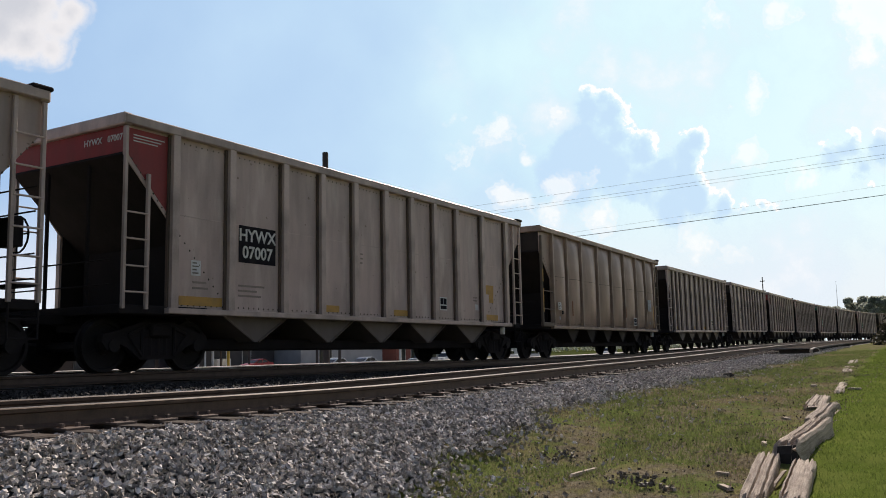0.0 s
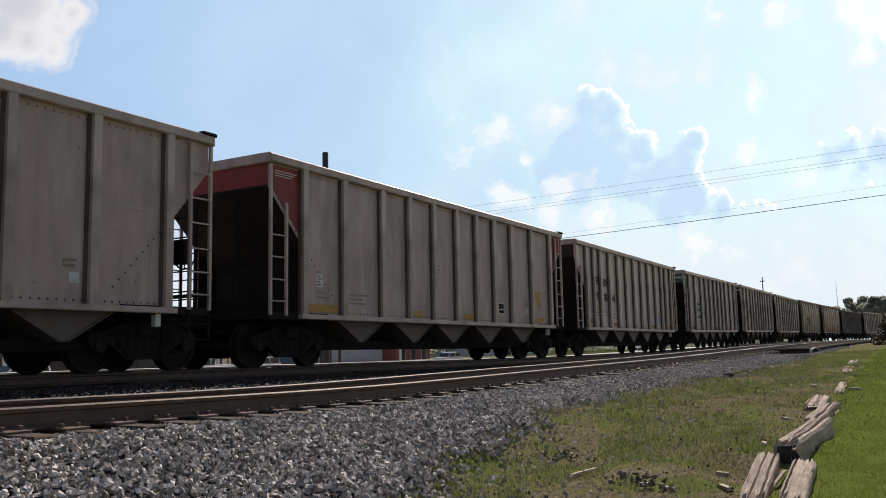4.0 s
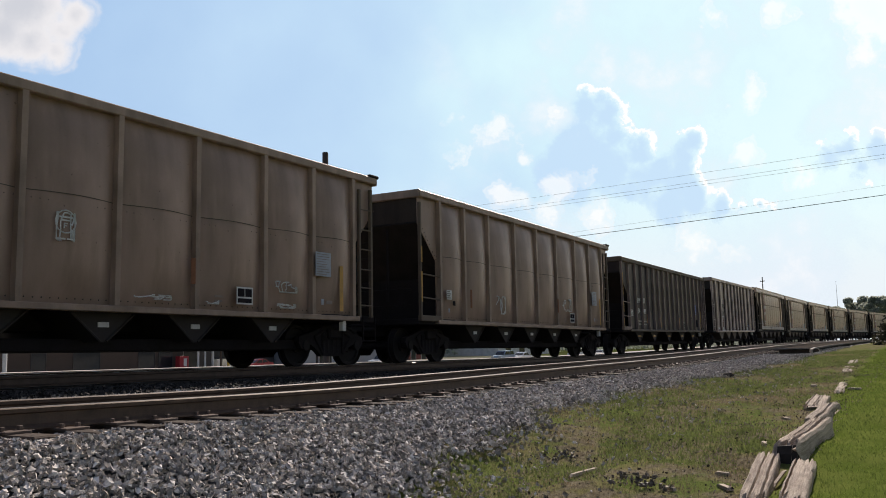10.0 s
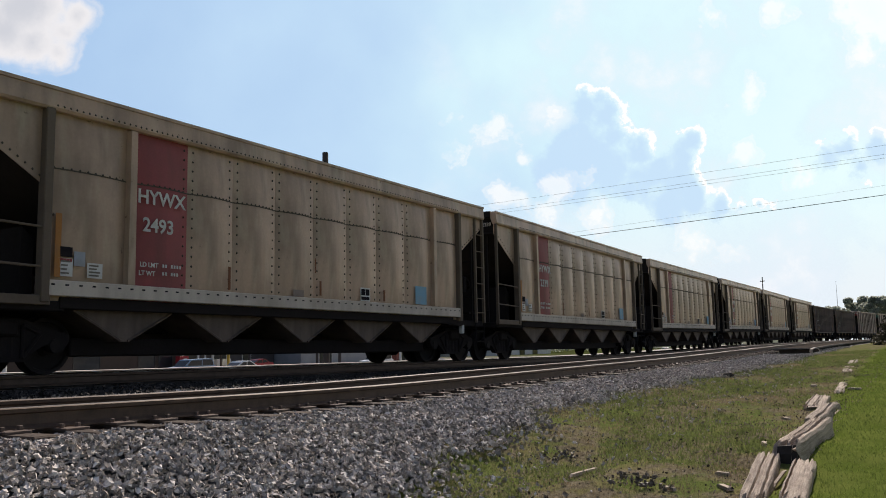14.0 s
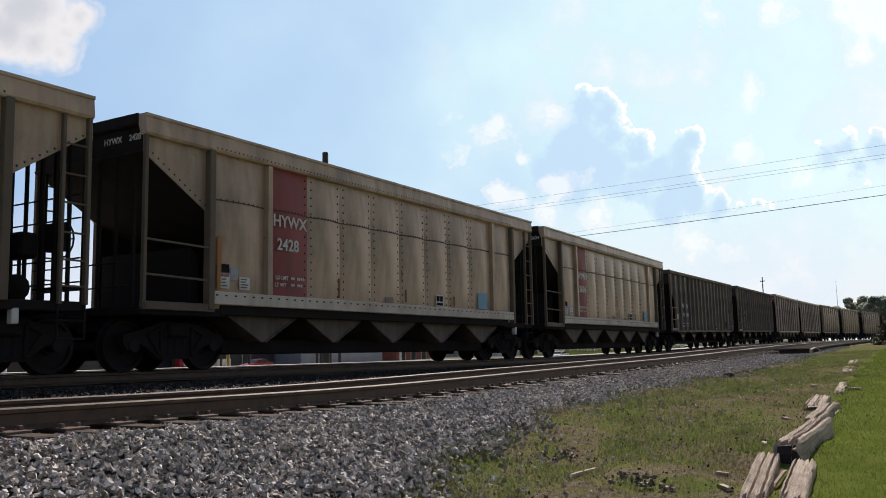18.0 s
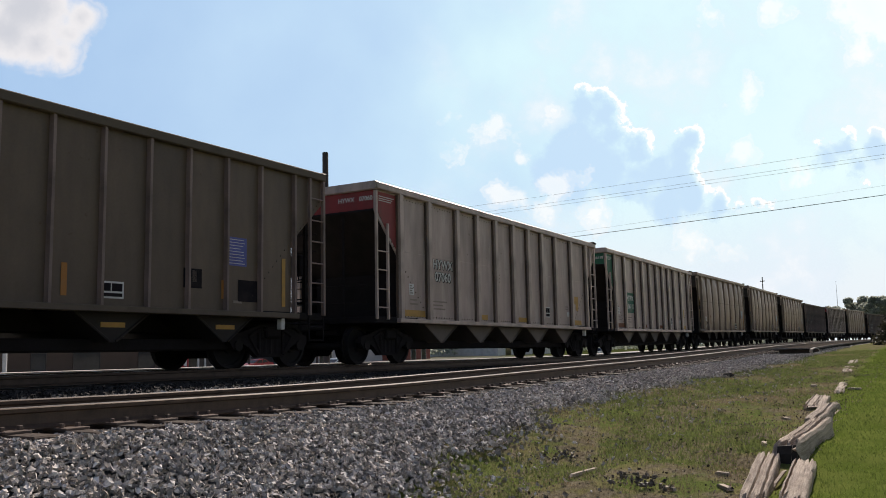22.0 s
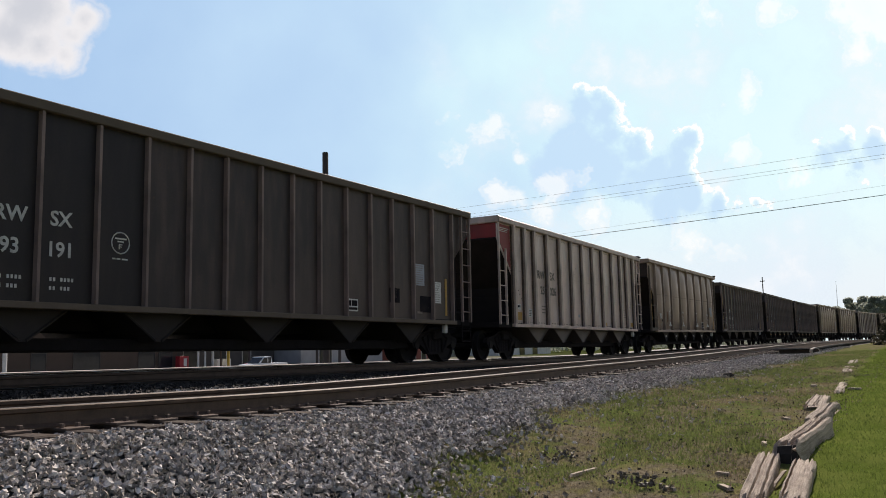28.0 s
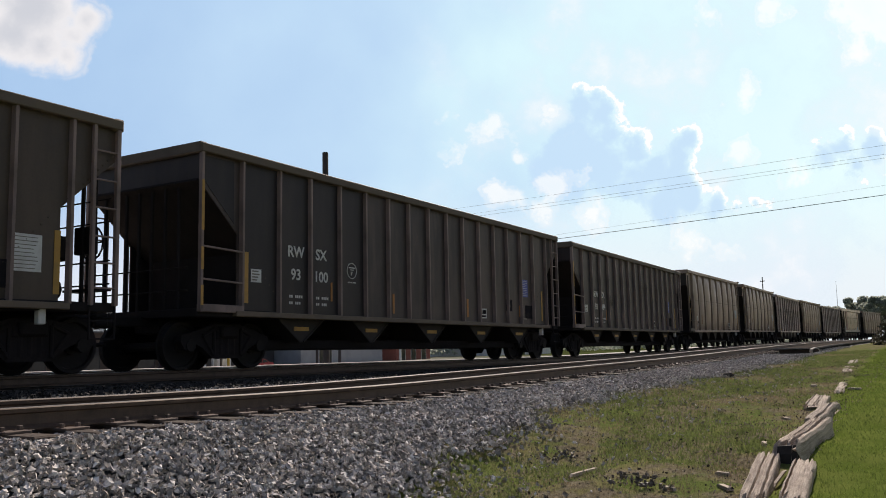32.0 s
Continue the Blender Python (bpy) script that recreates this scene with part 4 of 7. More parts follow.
def patch(car, h, mat, x, z, w, hh, y=-1.4845):
    """A flat label or paint patch."""
    names = {"white_label": "placard", "black_label": "number_panel", "green_paint": "number_panel", "pink_paint": "colour_panel", "yellow_label": "reflector_strip",
             "blue_label": "placard", "pale_label": "placard", "deep_blue_label": "placard", "orange_label": "reflector_strip", "rust_paint": "rust_patch", "pale_sill": "paint_patch", "bars": "fine_print", "dim_print": "faded_label", "red_paint": "paint_patch"}
    if mat == "bars":
        def build(bm):
            n = max(2, int(hh / 0.09))
            rs = random.Random(int(x * 100 + z * 10))
            for i in range(n):
                zz = hh / 2 - hh * (i + 0.5) / n
                bm_box(bm, -w / 2, -w / 2 + w * rs.uniform(0.6, 1.0), -0.002, 0.002, zz - 0.018, zz + 0.018)
        return tagged(part("fine_print", f"{x}{z}{w}{hh}", build, "dim_print", car, at=pose(x - h, y, z)), kind="stuff")
    if mat == "whitebars":
        def build(bm):
            for z0, cells in ((0.0, 6), (-0.13, 5)):
                for c in range(cells + 1):
                    if c != 2:
                        x0 = -w / 2 + w * c / 7
                        bm_box(bm, x0, x0 + w * 0.085, -0.002, 0.002, z0, z0 + 0.055)
        return tagged(part("fine_print", f"wb{w}", build, "white_letters", car, at=pose(x - h, y, z)), kind="stuff")
    if mat == "scrawl":
        def build(bm):
            rs = random.Random(int(x * 70 + z * 30))
            px, pz, va = -w / 2, 0.0, 0.6
            for i in range(70):
                va += rs.uniform(-1.5, 1.9)
                nx = max(-w / 2, min(w / 2, px + w * 0.11 * math.cos(va) + w * 0.03))
                nz = max(-hh / 2, min(hh / 2, pz + hh * 0.28 * math.sin(va)))
                if abs(nx - px) + abs(nz - pz) > 0.01:
                    bm_bar(bm, (px, 0, pz), (nx, 0, nz), 0.012, 4)
                px, pz = nx, nz
        return part("scrawl", f"{x}{z}", build, "white_letters", car, "scrawled white paint lines", at=pose(x - h, y, z))
    if mat == "drip":
        def build(bm):
            rs = random.Random(int(x * 50))
            n = 9
            left = [(-w * rs.uniform(0.3, 0.6), hh * (i / (n - 1) - 0.5)) for i in range(n)]
            right = [(w * rs.uniform(0.3, 0.6), hh * (i / (n - 1) - 0.5)) for i in range(n)][::-1]
            bm_prism(bm, [(-w * 1.4, -hh / 2 - 0.06), (-w * 1.2, -hh / 2 + 0.02)] + left + right + [(w * 1.3, -hh / 2 + 0.03), (w * 1.5, -hh / 2 - 0.06)], -0.002, 0.002)
        p = part("paint_patch", f"d{x}{w}{hh}", build, "white_label", car, "white paint patch with a rusty slot", at=pose(x - h, y, z))
        part("rust_patch", f"d{w}{hh}", lambda bm: bm_box(bm, -w * 0.22, w * 0.22, -0.006, -0.002, -hh * 0.3, hh * 0.42), "rust_paint", p)
        return p
    if mat == "splash":
        def build(bm):
            rs = random.Random(int(x * 40))
            n = 10
            bm_prism(bm, [(-w / 2, -hh / 2), (w / 2, -hh / 2)] + [(w / 2 - w * i / n, hh * rs.uniform(-0.3, 0.5)) for i in range(n + 1)], -0.002, 0.002)
        return part("paint_patch", f"s{x}{w}", build, "white_label", car, "low splash of white paint", at=pose(x - h, y, z))
    if mat == "frame":
        def build(bm):
            bm_box(bm, -w / 2, w / 2, -0.001, 0.001, -hh / 2, hh / 2)
        p = part("stencil", f"{w}{hh}", build, "white_label", car, at=pose(x - h, y, z))
        for i, (x0, x1, z0, z1) in enumerate(((-w / 2 + 0.03, -0.01, -0.02, hh / 2 - 0.03), (0.01, w / 2 - 0.03, -0.02, hh / 2 - 0.03), (-w / 2 + 0.03, w / 2 - 0.03, -hh / 2 + 0.03, -0.05))):
            part("stencil_field", f"{w}{hh}{i}", lambda bm: bm_box(bm, x0, x1, -0.004, -0.001, z0, z1), "black_label", p)
        return p
    if mat == "corner_yellow":
        return part("reflector_strip", f"c{w}{hh}", lambda bm: bm_box(bm, -w / 2, w / 2, -0.002, 0.002, -hh / 2, hh / 2), "yellow_label", car, at=pose(x - h, -1.585, z))
    if mat == "ring":
        def build(bm):
            n = 16
            for i in range(n):
                p, q = ((0.17 * math.cos(2 * math.pi * j / n), 0, 0.17 * math.sin(2 * math.pi * j / n)) for j in (i, i + 1))
                bm_bar(bm, p, q, 0.011, 4)
            for x0, x1, z0, z1 in ((-0.11, 0.11, 0.055, 0.08), (-0.06, 0.06, 0.01, 0.03), (-0.035, -0.015, -0.1, -0.02), (-0.015, 0.03, -0.036, -0.02), (-0.015, 0.02, -0.07, -0.055), (-0.15, -0.09, -0.27, -0.245), (-0.07, 0.0, -0.27, -0.245), (0.03, 0.14, -0.27, -0.245)):
                bm_box(bm, x0, x1, -0.003, 0.003, z0, z1)
        return part("emblem", str(w), build, "white_letters" if w > 0.3 else "ladder_brown", car, at=pose(x - h, y, z))

    def build(bm):
        bm_box(bm, -w / 2, w / 2, -0.002, 0.002, -hh / 2, hh / 2)
    p = part(names.get(mat, "patch"), f"{w}{hh}", build, mat, car, at=pose(x - h, y, z))
    if mat in ("white_label", "deep_blue_label", "pale_label") and w > 0.2 and hh > 0.2:
        lines = 4 if hh < 0.4 else 9
        rs = random.Random(int(x * 31 + z * 7))

        def tag(bm):
            for i in range(lines):
                zz = hh / 2 - hh * (i + 0.8) / (lines + 0.6)
                bm_box(bm, -w / 2 + 0.03, w / 2 - 0.03 - w * rs.uniform(0.02, 0.3), -0.004, -0.002, zz - 0.05 / lines, zz + 0.05 / lines)
        tagged(part("fine_print", f"t{w}{hh}", tag, "white_label" if mat == "deep_blue_label" else "faint_letters" if mat == "white_label" else "dim_print", p), kind="stuff")
    return p


# ---- the train ----
SPEED = -15.342
LOW = 1.22      # height of the reflector strips


def ribbed_patches(stub="yellow_label"):
    return [("white_label", 1.62, 1.72, 0.22, 0.27), (stub, 1.75, 1.14, 1.0, 0.16), (stub, 5.4, 1.14, 0.55, 0.14), (stub, 8.2, 1.13, 0.9, 0.14),
            ("bars", 3.05, 1.38, 0.8, 0.28), ("bars", 1.75, 1.42, 0.4, 0.2), ("frame", 10.02, 1.43, 0.36, 0.34), ("yellow_label", 12.55, 1.92, 0.5, 0.26), ("yellow_label", 12.66, 1.68, 0.24, 0.24),
            ("yellow_label", 12.6, 1.14, 0.9, 0.16), ("bars", 6.5, 2.3, 0.12, 0.3), ("white_label", 11.8, 1.4, 0.18, 0.16), ("bars", 11.75, 1.62, 0.3, 0.16)]


def bulged_patches():
    return [("white_label", 1.31, 1.65, 0.27, 0.24), ("pale_label", 1.29, 1.25, 0.08, 0.1), ("black_label", 1.56, 1.44, 0.14, 0.12), ("corner_yellow", 0.06, 1.8, 0.06, 0.75), ("corner_yellow", 0.06, 2.6, 0.06, 0.4), ("rust_paint", 2.53, 1.6, 0.10, 0.5), ("rust_paint", 8.75, 1.65, 0.1, 0.45),
            ("frame", 10.0, 1.28, 0.42, 0.32), ("pale_label", 12.29, 2.04, 0.5, 0.5), ("yellow_label", 12.9, 1.57, 0.12, 0.96), ("pale_label", 12.26, 1.26, 0.08, 0.12), ("dim_print", 12.48, 1.26, 0.2, 0.07), ("bars", 9.4, 1.2, 0.3, 0.16)]


def black_patches(ring, tail):
    rows = [("corner_yellow", 0.05, 2.85, 0.06, 0.9), ("corner_yellow", 0.05, 1.9, 0.06, 0.4), ("corner_yellow", 0.05, 1.25, 0.06, 0.35), ("whitebars", 2.66, 1.32, 0.42, 0.2), ("whitebars", 3.5, 1.32, 0.42, 0.2), ("orange_label", 3.8, 1.5, 0.06, 0.4)]
    if ring:
        rows.append(("ring", 4.52, 2.0, ring, ring))
    if tail:
        rows += [("white_label", 1.39, 1.75, 0.26, 0.23), ("white_label", 1.39, 1.43, 0.26, 0.23)]
    else:
        rows += [("yellow_label", 1.24, 1.64, 0.10, 0.96), ("white_label", 1.50, 1.69, 0.28, 0.25)]
    rows += [
        ("orange_label", 6.15, 1.34, 0.08, 0.46), ("orange_label", 9.74, 1.37, 0.1, 0.49), ("frame", 10.58, 1.25, 0.48, 0.27), ("black_label", 12.26, 1.54, 0.42, 0.34), ("dim_print", 12.3, 1.58, 0.1, 0.2), ("black_label", 13.62, 1.38, 0.5, 0.4),
        ("orange_label", 12.98, 1.38, 0.07, 0.34), ("dim_print", 13.35, 1.17, 0.22, 0.05), ("pale_label" if tail else "deep_blue_label", 13.34, 2.1, 0.48, 0.53), ("yellow_label", 14.62, 1.6, 0.10, 0.95)]
    if tail:
        rows = [q for q in rows if q[0] != "orange_label"] + [("white_label", 14.13, 1.7, 0.48, 0.54)]
    return rows


def smooth_patches():
    return [("whitebars", 3.85, 1.66, 0.42, 0.2), ("orange_label", 1.70, 1.85, 0.1, 0.95), ("white_label", 2.34, 1.51, 0.27, 0.23),
            ("black_label", 1.84, 1.76, 0.21, 0.15), ("white_label", 1.84, 1.53, 0.23, 0.27), ("red_paint", 1.84, 1.635, 0.2, 0.05), ("pale_label", 2.07, 1.67, 0.19, 0.22), ("dim_print", 7.07, 1.41, 0.32, 0.13), ("frame", 9.32, 1.49, 0.36, 0.3), ("blue_label", 11.62, 1.58, 0.5, 0.44),
            ("rust_paint", 5.17, 1.58, 0.06, 0.42), ("rust_paint", 7.76, 1.54, 0.06, 0.3), ("rust_paint", 7.6, 2.0, 0.03, 0.3), ("rust_paint", 10.05, 1.5, 0.07, 0.26), ("rust_paint", 12.3, 1.6, 0.05, 0.3)]


def ribbed_spec(accent, mark, number, panel=None, y1=2.42, y2=2.10, size=0.325, letters="white_letters", stub="yellow_label", ends=(-1, 1)):
    sp = dict(patches=ribbed_patches(stub), letters=[])
    if accent:
        sp["accent"], sp["accent_ends"] = accent, ends
    if panel and panel != "shaded":
        green = panel == "green_paint"
        y1, y2, size = (2.27, 1.92, 0.31) if green else (y1, y2, size)
        sp["patches"] = [(panel, 3.26 if green else 3.16, 2.09 if green else (y1 + y2) / 2, 1.0, 0.84 if green else 0.70)] + sp["patches"]
    if mark:
        if letters != "faint_letters":
            sp["end_mark"] = (mark, number)
        else:
            sp["patches"] = [q for q in sp["patches"] if q[0] != "yellow_label"]
        x0 = 3.22 if panel == "green_paint" else 3.16
        shadow = [(w, x0 + dx, zz + dz, size, "black_label", 1.0, -1.486) for w, zz in ((mark, y1), (number, y2)) for dx, dz in ((0.028, -0.022), (-0.014, 0.01))] if panel == "shaded" else []
        sp["letters"] = shadow + [(mark, x0, y1, size, letters, 1.0, -1.489), (number, x0 + (0.08 if panel == "green_paint" else 0), y2, size, letters, 1.0, -1.489)]
    return sp


def split_letters(a, b, c, d, x1, x2, z1, z2, size, mat):
    return [(a, x1, z1, size, mat), (b, x2, z1, size, mat), (c, x1, z2, size, mat), (d, x2, z2, size, mat)]


def black_spec(n1, n2, ring=0.2, tail=False):
    return dict(accent="clean_black", accent_ends=(-1,), patches=black_patches(ring, tail), bay_tags="" if tail else "yellow_label", letters=split_letters("RW", "SX", n1, n2, *((2.78, 3.57) if n2 == "347" else (2.57, 3.36) if n1 == "94" else (2.65, 3.45)), 2.24, 1.78, 0.31, "white_letters"))


def smooth_spec(number):
    sp = dict(patches=smooth_patches(), letters=[])
    if number:
        sp["end_mark"] = ("HYWX", number)
        sp["letters"] = [("HYWX", 3.60, 2.79, 0.325, "white_letters", 1.0, -1.572), (number, 3.54, 2.33, 0.325, "white_letters", 1.0, -1.572),
                         ("LD LMT", 3.36, 1.68, 0.11, "white_letters", 1.0, -1.572), ("LT WT", 3.32, 1.54, 0.11, "white_letters", 1.0, -1.572)]
    return sp


def bulged_spec(kind=0):
    sp = dict(patches=bulged_patches(), letters=[])
    if kind == 1:
        sp["patches"] += [("white_label", x, z, w, 0.42) for x, w in ((3.24, 0.46), (4.32, 0.6)) for z in (2.28, 1.90)]
        sp["bay_tags"] = "white_label"
        sp["patches"] += [("ring", 6.26, 2.2, 0.4, 0.4), ("scrawl", 6.26, 2.12, 0.3, 0.42), ("scrawl", 7.9, 1.16, 0.75, 0.07), ("scrawl", 11.15, 1.5, 0.62, 0.2), ("scrawl", 11.15, 1.13, 0.55, 0.07), ("scrawl", 9.2, 1.14, 0.3, 0.07)]
        sp["letters"] = split_letters("HB", "WX", "99", "522", 3.24, 4.32, 2.28, 1.90, 0.33, "black_label")
        sp["letters"] = [(*q, 1.0, -1.653) for q in sp["letters"]]
    if kind == 2:
        sp["patches"] += [("scrawl", 4.35, 1.5, 0.62, 0.5), ("scrawl", 9.5, 1.7, 0.85, 0.42)]
        sp["bay_tags"] = "white_label"
    if kind == 3:
        sp["patches"] += [("drip", x, 1.58, 0.18, 0.66) for x in (3.02, 5.65, 8.69, 11.32)]
        sp["bay_tags"] = "white_label"
    return sp


def drip_spec(mark, number):
    sp = ribbed_spec(None, mark, number, None, 2.5, 2.02, 0.38, "faint_letters")
    sp["patches"] = [q for q in sp["patches"] if q[0] != "frame"] + [("drip", 3.2, 1.48, 0.42, 0.85), ("drip", 5.4, 1.42, 0.32, 0.66), ("drip", 8.84, 1.38, 0.22, 0.5), ("drip", 11.6, 1.36, 0.22, 0.46)] + [("splash", x, 1.15, 0.7, 0.14) for x in (1.8, 4.4, 6.7, 7.9, 10.1, 12.7)]
    sp["patches"] += [("frame", 11.12, 1.46, 0.34, 0.3), ("white_label", 12.5, 2.0, 0.34, 0.42), ("blue_label", 11.95, 1.35, 0.2, 0.18), ("yellow_label", 13.2, 1.6, 0.09, 0.9)]
    return sp


GREY = "grey dusty ribbed coal hopper car"
TAN = "tan-brown weathered coal hopper car with bulged panels"
SMOOTH = "smooth-sided brown riveted coal hopper with a faded red panel"
BLACK = "black weathered coal hopper car with thin posts"

TRAIN = [   # rear end along the line at the start, kind, label, spec
    (7.72, "ribbed", GREY + " with grey corners", ribbed_spec(None, "", "")),
    (23.91, "ribbed", GREY + " with red corners", ribbed_spec("red_paint", "HYWX", "07007", "black_label", ends=(-1,))),
    (40.01, "bulged", TAN, bulged_spec()),
    (56.30, "narrow", GREY + " with faded lettering", ribbed_spec(None, "", "")),
    (72.46, "ribbed", GREY + " with faint dark lettering", ribbed_spec(None, "RWSX", "23772", None, 2.42, 1.92, 0.33, "faint_letters")),
    (88.71, "ribbed", GREY + " with red corners", ribbed_spec("red_paint", "", "")),
    (104.71, "narrow", GREY + " with large dark lettering", dict(body="pale_grey", accent="red_paint", accent_ends=(1,), patches=[("orange_label", 1.74, 1.25, 0.42, 0.18), ("pale_label", 1.74, 1.80, 0.2, 0.26), ("frame", 1.74, 1.55, 0.26, 0.16), ("white_label", 3.16, 1.55, 0.24, 0.25), ("bars", 2.45, 1.62, 0.5, 0.4), ("bars", 3.5, 1.55, 0.4, 0.25), ("bars", 4.4, 1.5, 0.4, 0.25),
        ("orange_label", 4.52, 1.16, 0.42, 0.11), ("orange_label", 7.3, 1.14, 0.5, 0.11), ("frame", 9.3, 1.50, 0.40, 0.30), ("orange_label", 10.15, 1.14, 0.5, 0.12), ("blue_label", 11.38, 1.52, 0.56, 0.44), ("bars", 12.1, 1.6, 0.45, 0.36), ("orange_label", 13.1, 1.16, 0.3, 0.18), ("white_label", 13.05, 1.40, 0.14, 0.1)],
        letters=[("FU", 2.50, 2.75, 0.42, "black_label"), ("RX", 3.40, 2.72, 0.42, "black_label"), ("93", 2.50, 2.18, 0.42, "black_label"), ("05", 3.40, 2.16, 0.42, "black_label"), ("43", 4.38, 2.15, 0.42, "black_label")])),
    (121.24, "ribbed", GREY + " with green corners", ribbed_spec("green_paint", "HYWX", "06084", "green_paint", stub="rust_paint", ends=(-1,))),
    (137.29, "ribbed", GREY + " with black-shaded white lettering", ribbed_spec("red_paint", "HYWX", "07042", "shaded", ends=(1,))),
    (153.57, "ribbed", GREY + " with a green number panel", ribbed_spec("green_paint", "HYWX", "06147", "green_paint", ends=(1,))),
    (169.65, "bulged", TAN + " and white lettering patches", bulged_spec(1)),
    (185.88, "bulged", TAN + " and scrawled white paint", bulged_spec(2)),
    (203.29, "black_short", BLACK, black_spec("94", "888")),
    (220.00, "ribbed", GREY + " with white paint patches", drip_spec("RWSX", "23795")),
    (236.22, "smooth", SMOOTH, smooth_spec("2493")),
    (252.07, "smooth", SMOOTH, smooth_spec("2339")),
    (268.50, "smooth", SMOOTH, smooth_spec("")),
    (284.66, "smooth", SMOOTH, smooth_spec("2451")),
    (300.87, "smooth", SMOOTH, smooth_spec("2428")),
    (317.04, "smooth", SMOOTH, smooth_spec("2624")),
    (334.08, "black_short", BLACK, black_spec("94", "347")),
    (351.74, "black", BLACK.replace("black", "dark brown", 1), dict(black_spec("93", "047", 0), body="pale_umber")),
    (368.37, "ribbed", GREY + " with red corners", ribbed_spec("red_paint", "HYWX", "07060", "shaded", ends=(-1,))),
    (384.43, "ribbed", GREY + " with green corners", ribbed_spec("green_paint", "HYWX", "06118", "green_paint", stub="rust_paint", ends=(-1,))),
    (400.22, "bulged", TAN, bulged_spec()),
    (416.47, "bulged", TAN, bulged_spec()),
    (432.98, "bulged", TAN, bulged_spec()),
    (450.12, "black", BLACK, black_spec("93", "191", 0.4, True)),
    (466.48, "narrow", GREY + " with red corners", dict(body="pale_grey", accent="red_paint", accent_ends=(-1,), patches=[("yellow_label", 1.5, 1.24, 0.44, 0.24), ("frame", 1.5, 1.52, 0.24, 0.16), ("white_label", 2.36, 1.36, 0.26, 0.25), ("bars", 3.6, 1.5, 0.6, 0.3), ("frame", 9.45, 1.57, 0.4, 0.32), ("pale_label", 6.75, 1.38, 0.16, 0.1), ("bars", 12.3, 1.6, 0.5, 0.36), ("yellow_label", 13.1, 1.17, 0.35, 0.16), ("yellow_label", 9.6, 1.14, 0.5, 0.12)],
        letters=[("RW", 3.3, 2.6, 0.36, "faint_letters"), ("SX", 4.25, 2.6, 0.36, "faint_letters"), ("25", 3.4, 2.1, 0.36, "faint_letters"), ("026", 4.3, 2.1, 0.36, "faint_letters")])),
    (482.52, "bulged", TAN + " and white patches", bulged_spec(3)),
    (499.87, "black_short", BLACK, black_spec("94", "310", 0.2, True)),
    (517.70, "black", BLACK, black_spec("93", "100", 0.4)),
    (535.21, "black", BLACK, black_spec("93", "084")),
    (551.44, "bulged", TAN, bulged_spec()),
    (567.61, "bulged", TAN, bulged_spec()),
    (583.78, "ribbed", GREY + " in a moving train", ribbed_spec(None, "", "")),
    (599.94, "bulged", TAN, bulged_spec()),
    (616.11, "ribbed", GREY + " in a moving train", ribbed_spec(None, "", "")),
    (632.28, "smooth", SMOOTH, smooth_spec("")),
    (648.54, "bulged", TAN, bulged_spec()),
]
CARS = []
for rear, kind, label, spec in TRAIN:
    CARS.append((hopper_car(kind, label, spec), rear - KINDS[kind]["L"] / 2))


# ---- stones, ties and ground cover ----
build_ties(near_track, LAT_NEAR, rise_near, np.arange(1.5, 62, 0.5), True)
build_ties(far_track, side_train, rise_train, np.arange(-4, 90, 0.5), False)


def scatter_blades(name, n, xr, yr, height, width, mat, label, seed, clump=0.0, edge=None, power=1.6):
    """Single blades of grass, standing on the ground; clump: how far they gather in tufts."""
    rs = np.random.RandomState(seed)
    x = xr[0] + (xr[1] - xr[0]) * rs.rand(n) ** power
    y = rs.uniform(yr[0], yr[1], n)
    if clump:
        k = max(20, n // 60)
        cx = xr[0] + (xr[1] - xr[0]) * rs.rand(k) ** power
        cy = rs.uniform(yr[0], yr[1], k)
        i = rs.randint(0, k, n)
        r = clump * rs.uniform(0.4, 1.8, k)[i]
        x, y = cx[i] + rs.normal(0, 1, n) * r, cy[i] + rs.normal(0, 1, n) * r
    if edge is not None:
        keep = edge(x, y)
        x, y = x[keep], y[keep]
        n = len(x)
    z = ground_level(x, y) - 0.01
    h = height * rs.uniform(0.5, 1.4, n)
    w = width * rs.uniform(0.7, 1.3, n) * (1 + np.maximum(0, x - 8) * 0.08)
    a = rs.uniform(0, 2 * np.pi, n)
    lean = rs.uniform(0.1, 0.8, n) * h
    b = rs.uniform(0, 2 * np.pi, n)
    p0 = np.stack([x - w * np.cos(a), y - w * np.sin(a), z], 1)
    p1 = np.stack([x + w * np.cos(a), y + w * np.sin(a), z], 1)
    p2 = np.stack([x + lean * np.cos(b), y + lean * np.sin(b), z + h], 1)
    v = np.stack([p0, p1, p2], 1).reshape(-1, 3)
    f = np.arange(3 * n).reshape(-1, 3)
    return tagged(new(name, raw_mesh(name, v.tolist(), f.tolist(), mat)), label, "grass", kind="stuff")


def leaf_material(key, colour, rand, trans=0.35):
    m = material(key, colour, 0.6, 0.0, 0.12, 2.0, 20, 0.0, tuple(c * 0.6 for c in colour), 0.4, islands=True, rand=rand, spec=0.25)
    n, l = m.node_tree.nodes, m.node_tree.links.new
    b = n["Principled BSDF"]
    tr = n.new("ShaderNodeBsdfTranslucent")
    mx = n.new("ShaderNodeMixShader"); mx.inputs[0].default_value = trans
    l(b.inputs["Base Color"].links[0].from_socket, tr.inputs["Color"])
    l(b.outputs[0], mx.inputs[1]); l(tr.outputs[0], mx.inputs[2]); l(mx.outputs[0], n["Material Output"].inputs["Surface"])
    M[key] = m


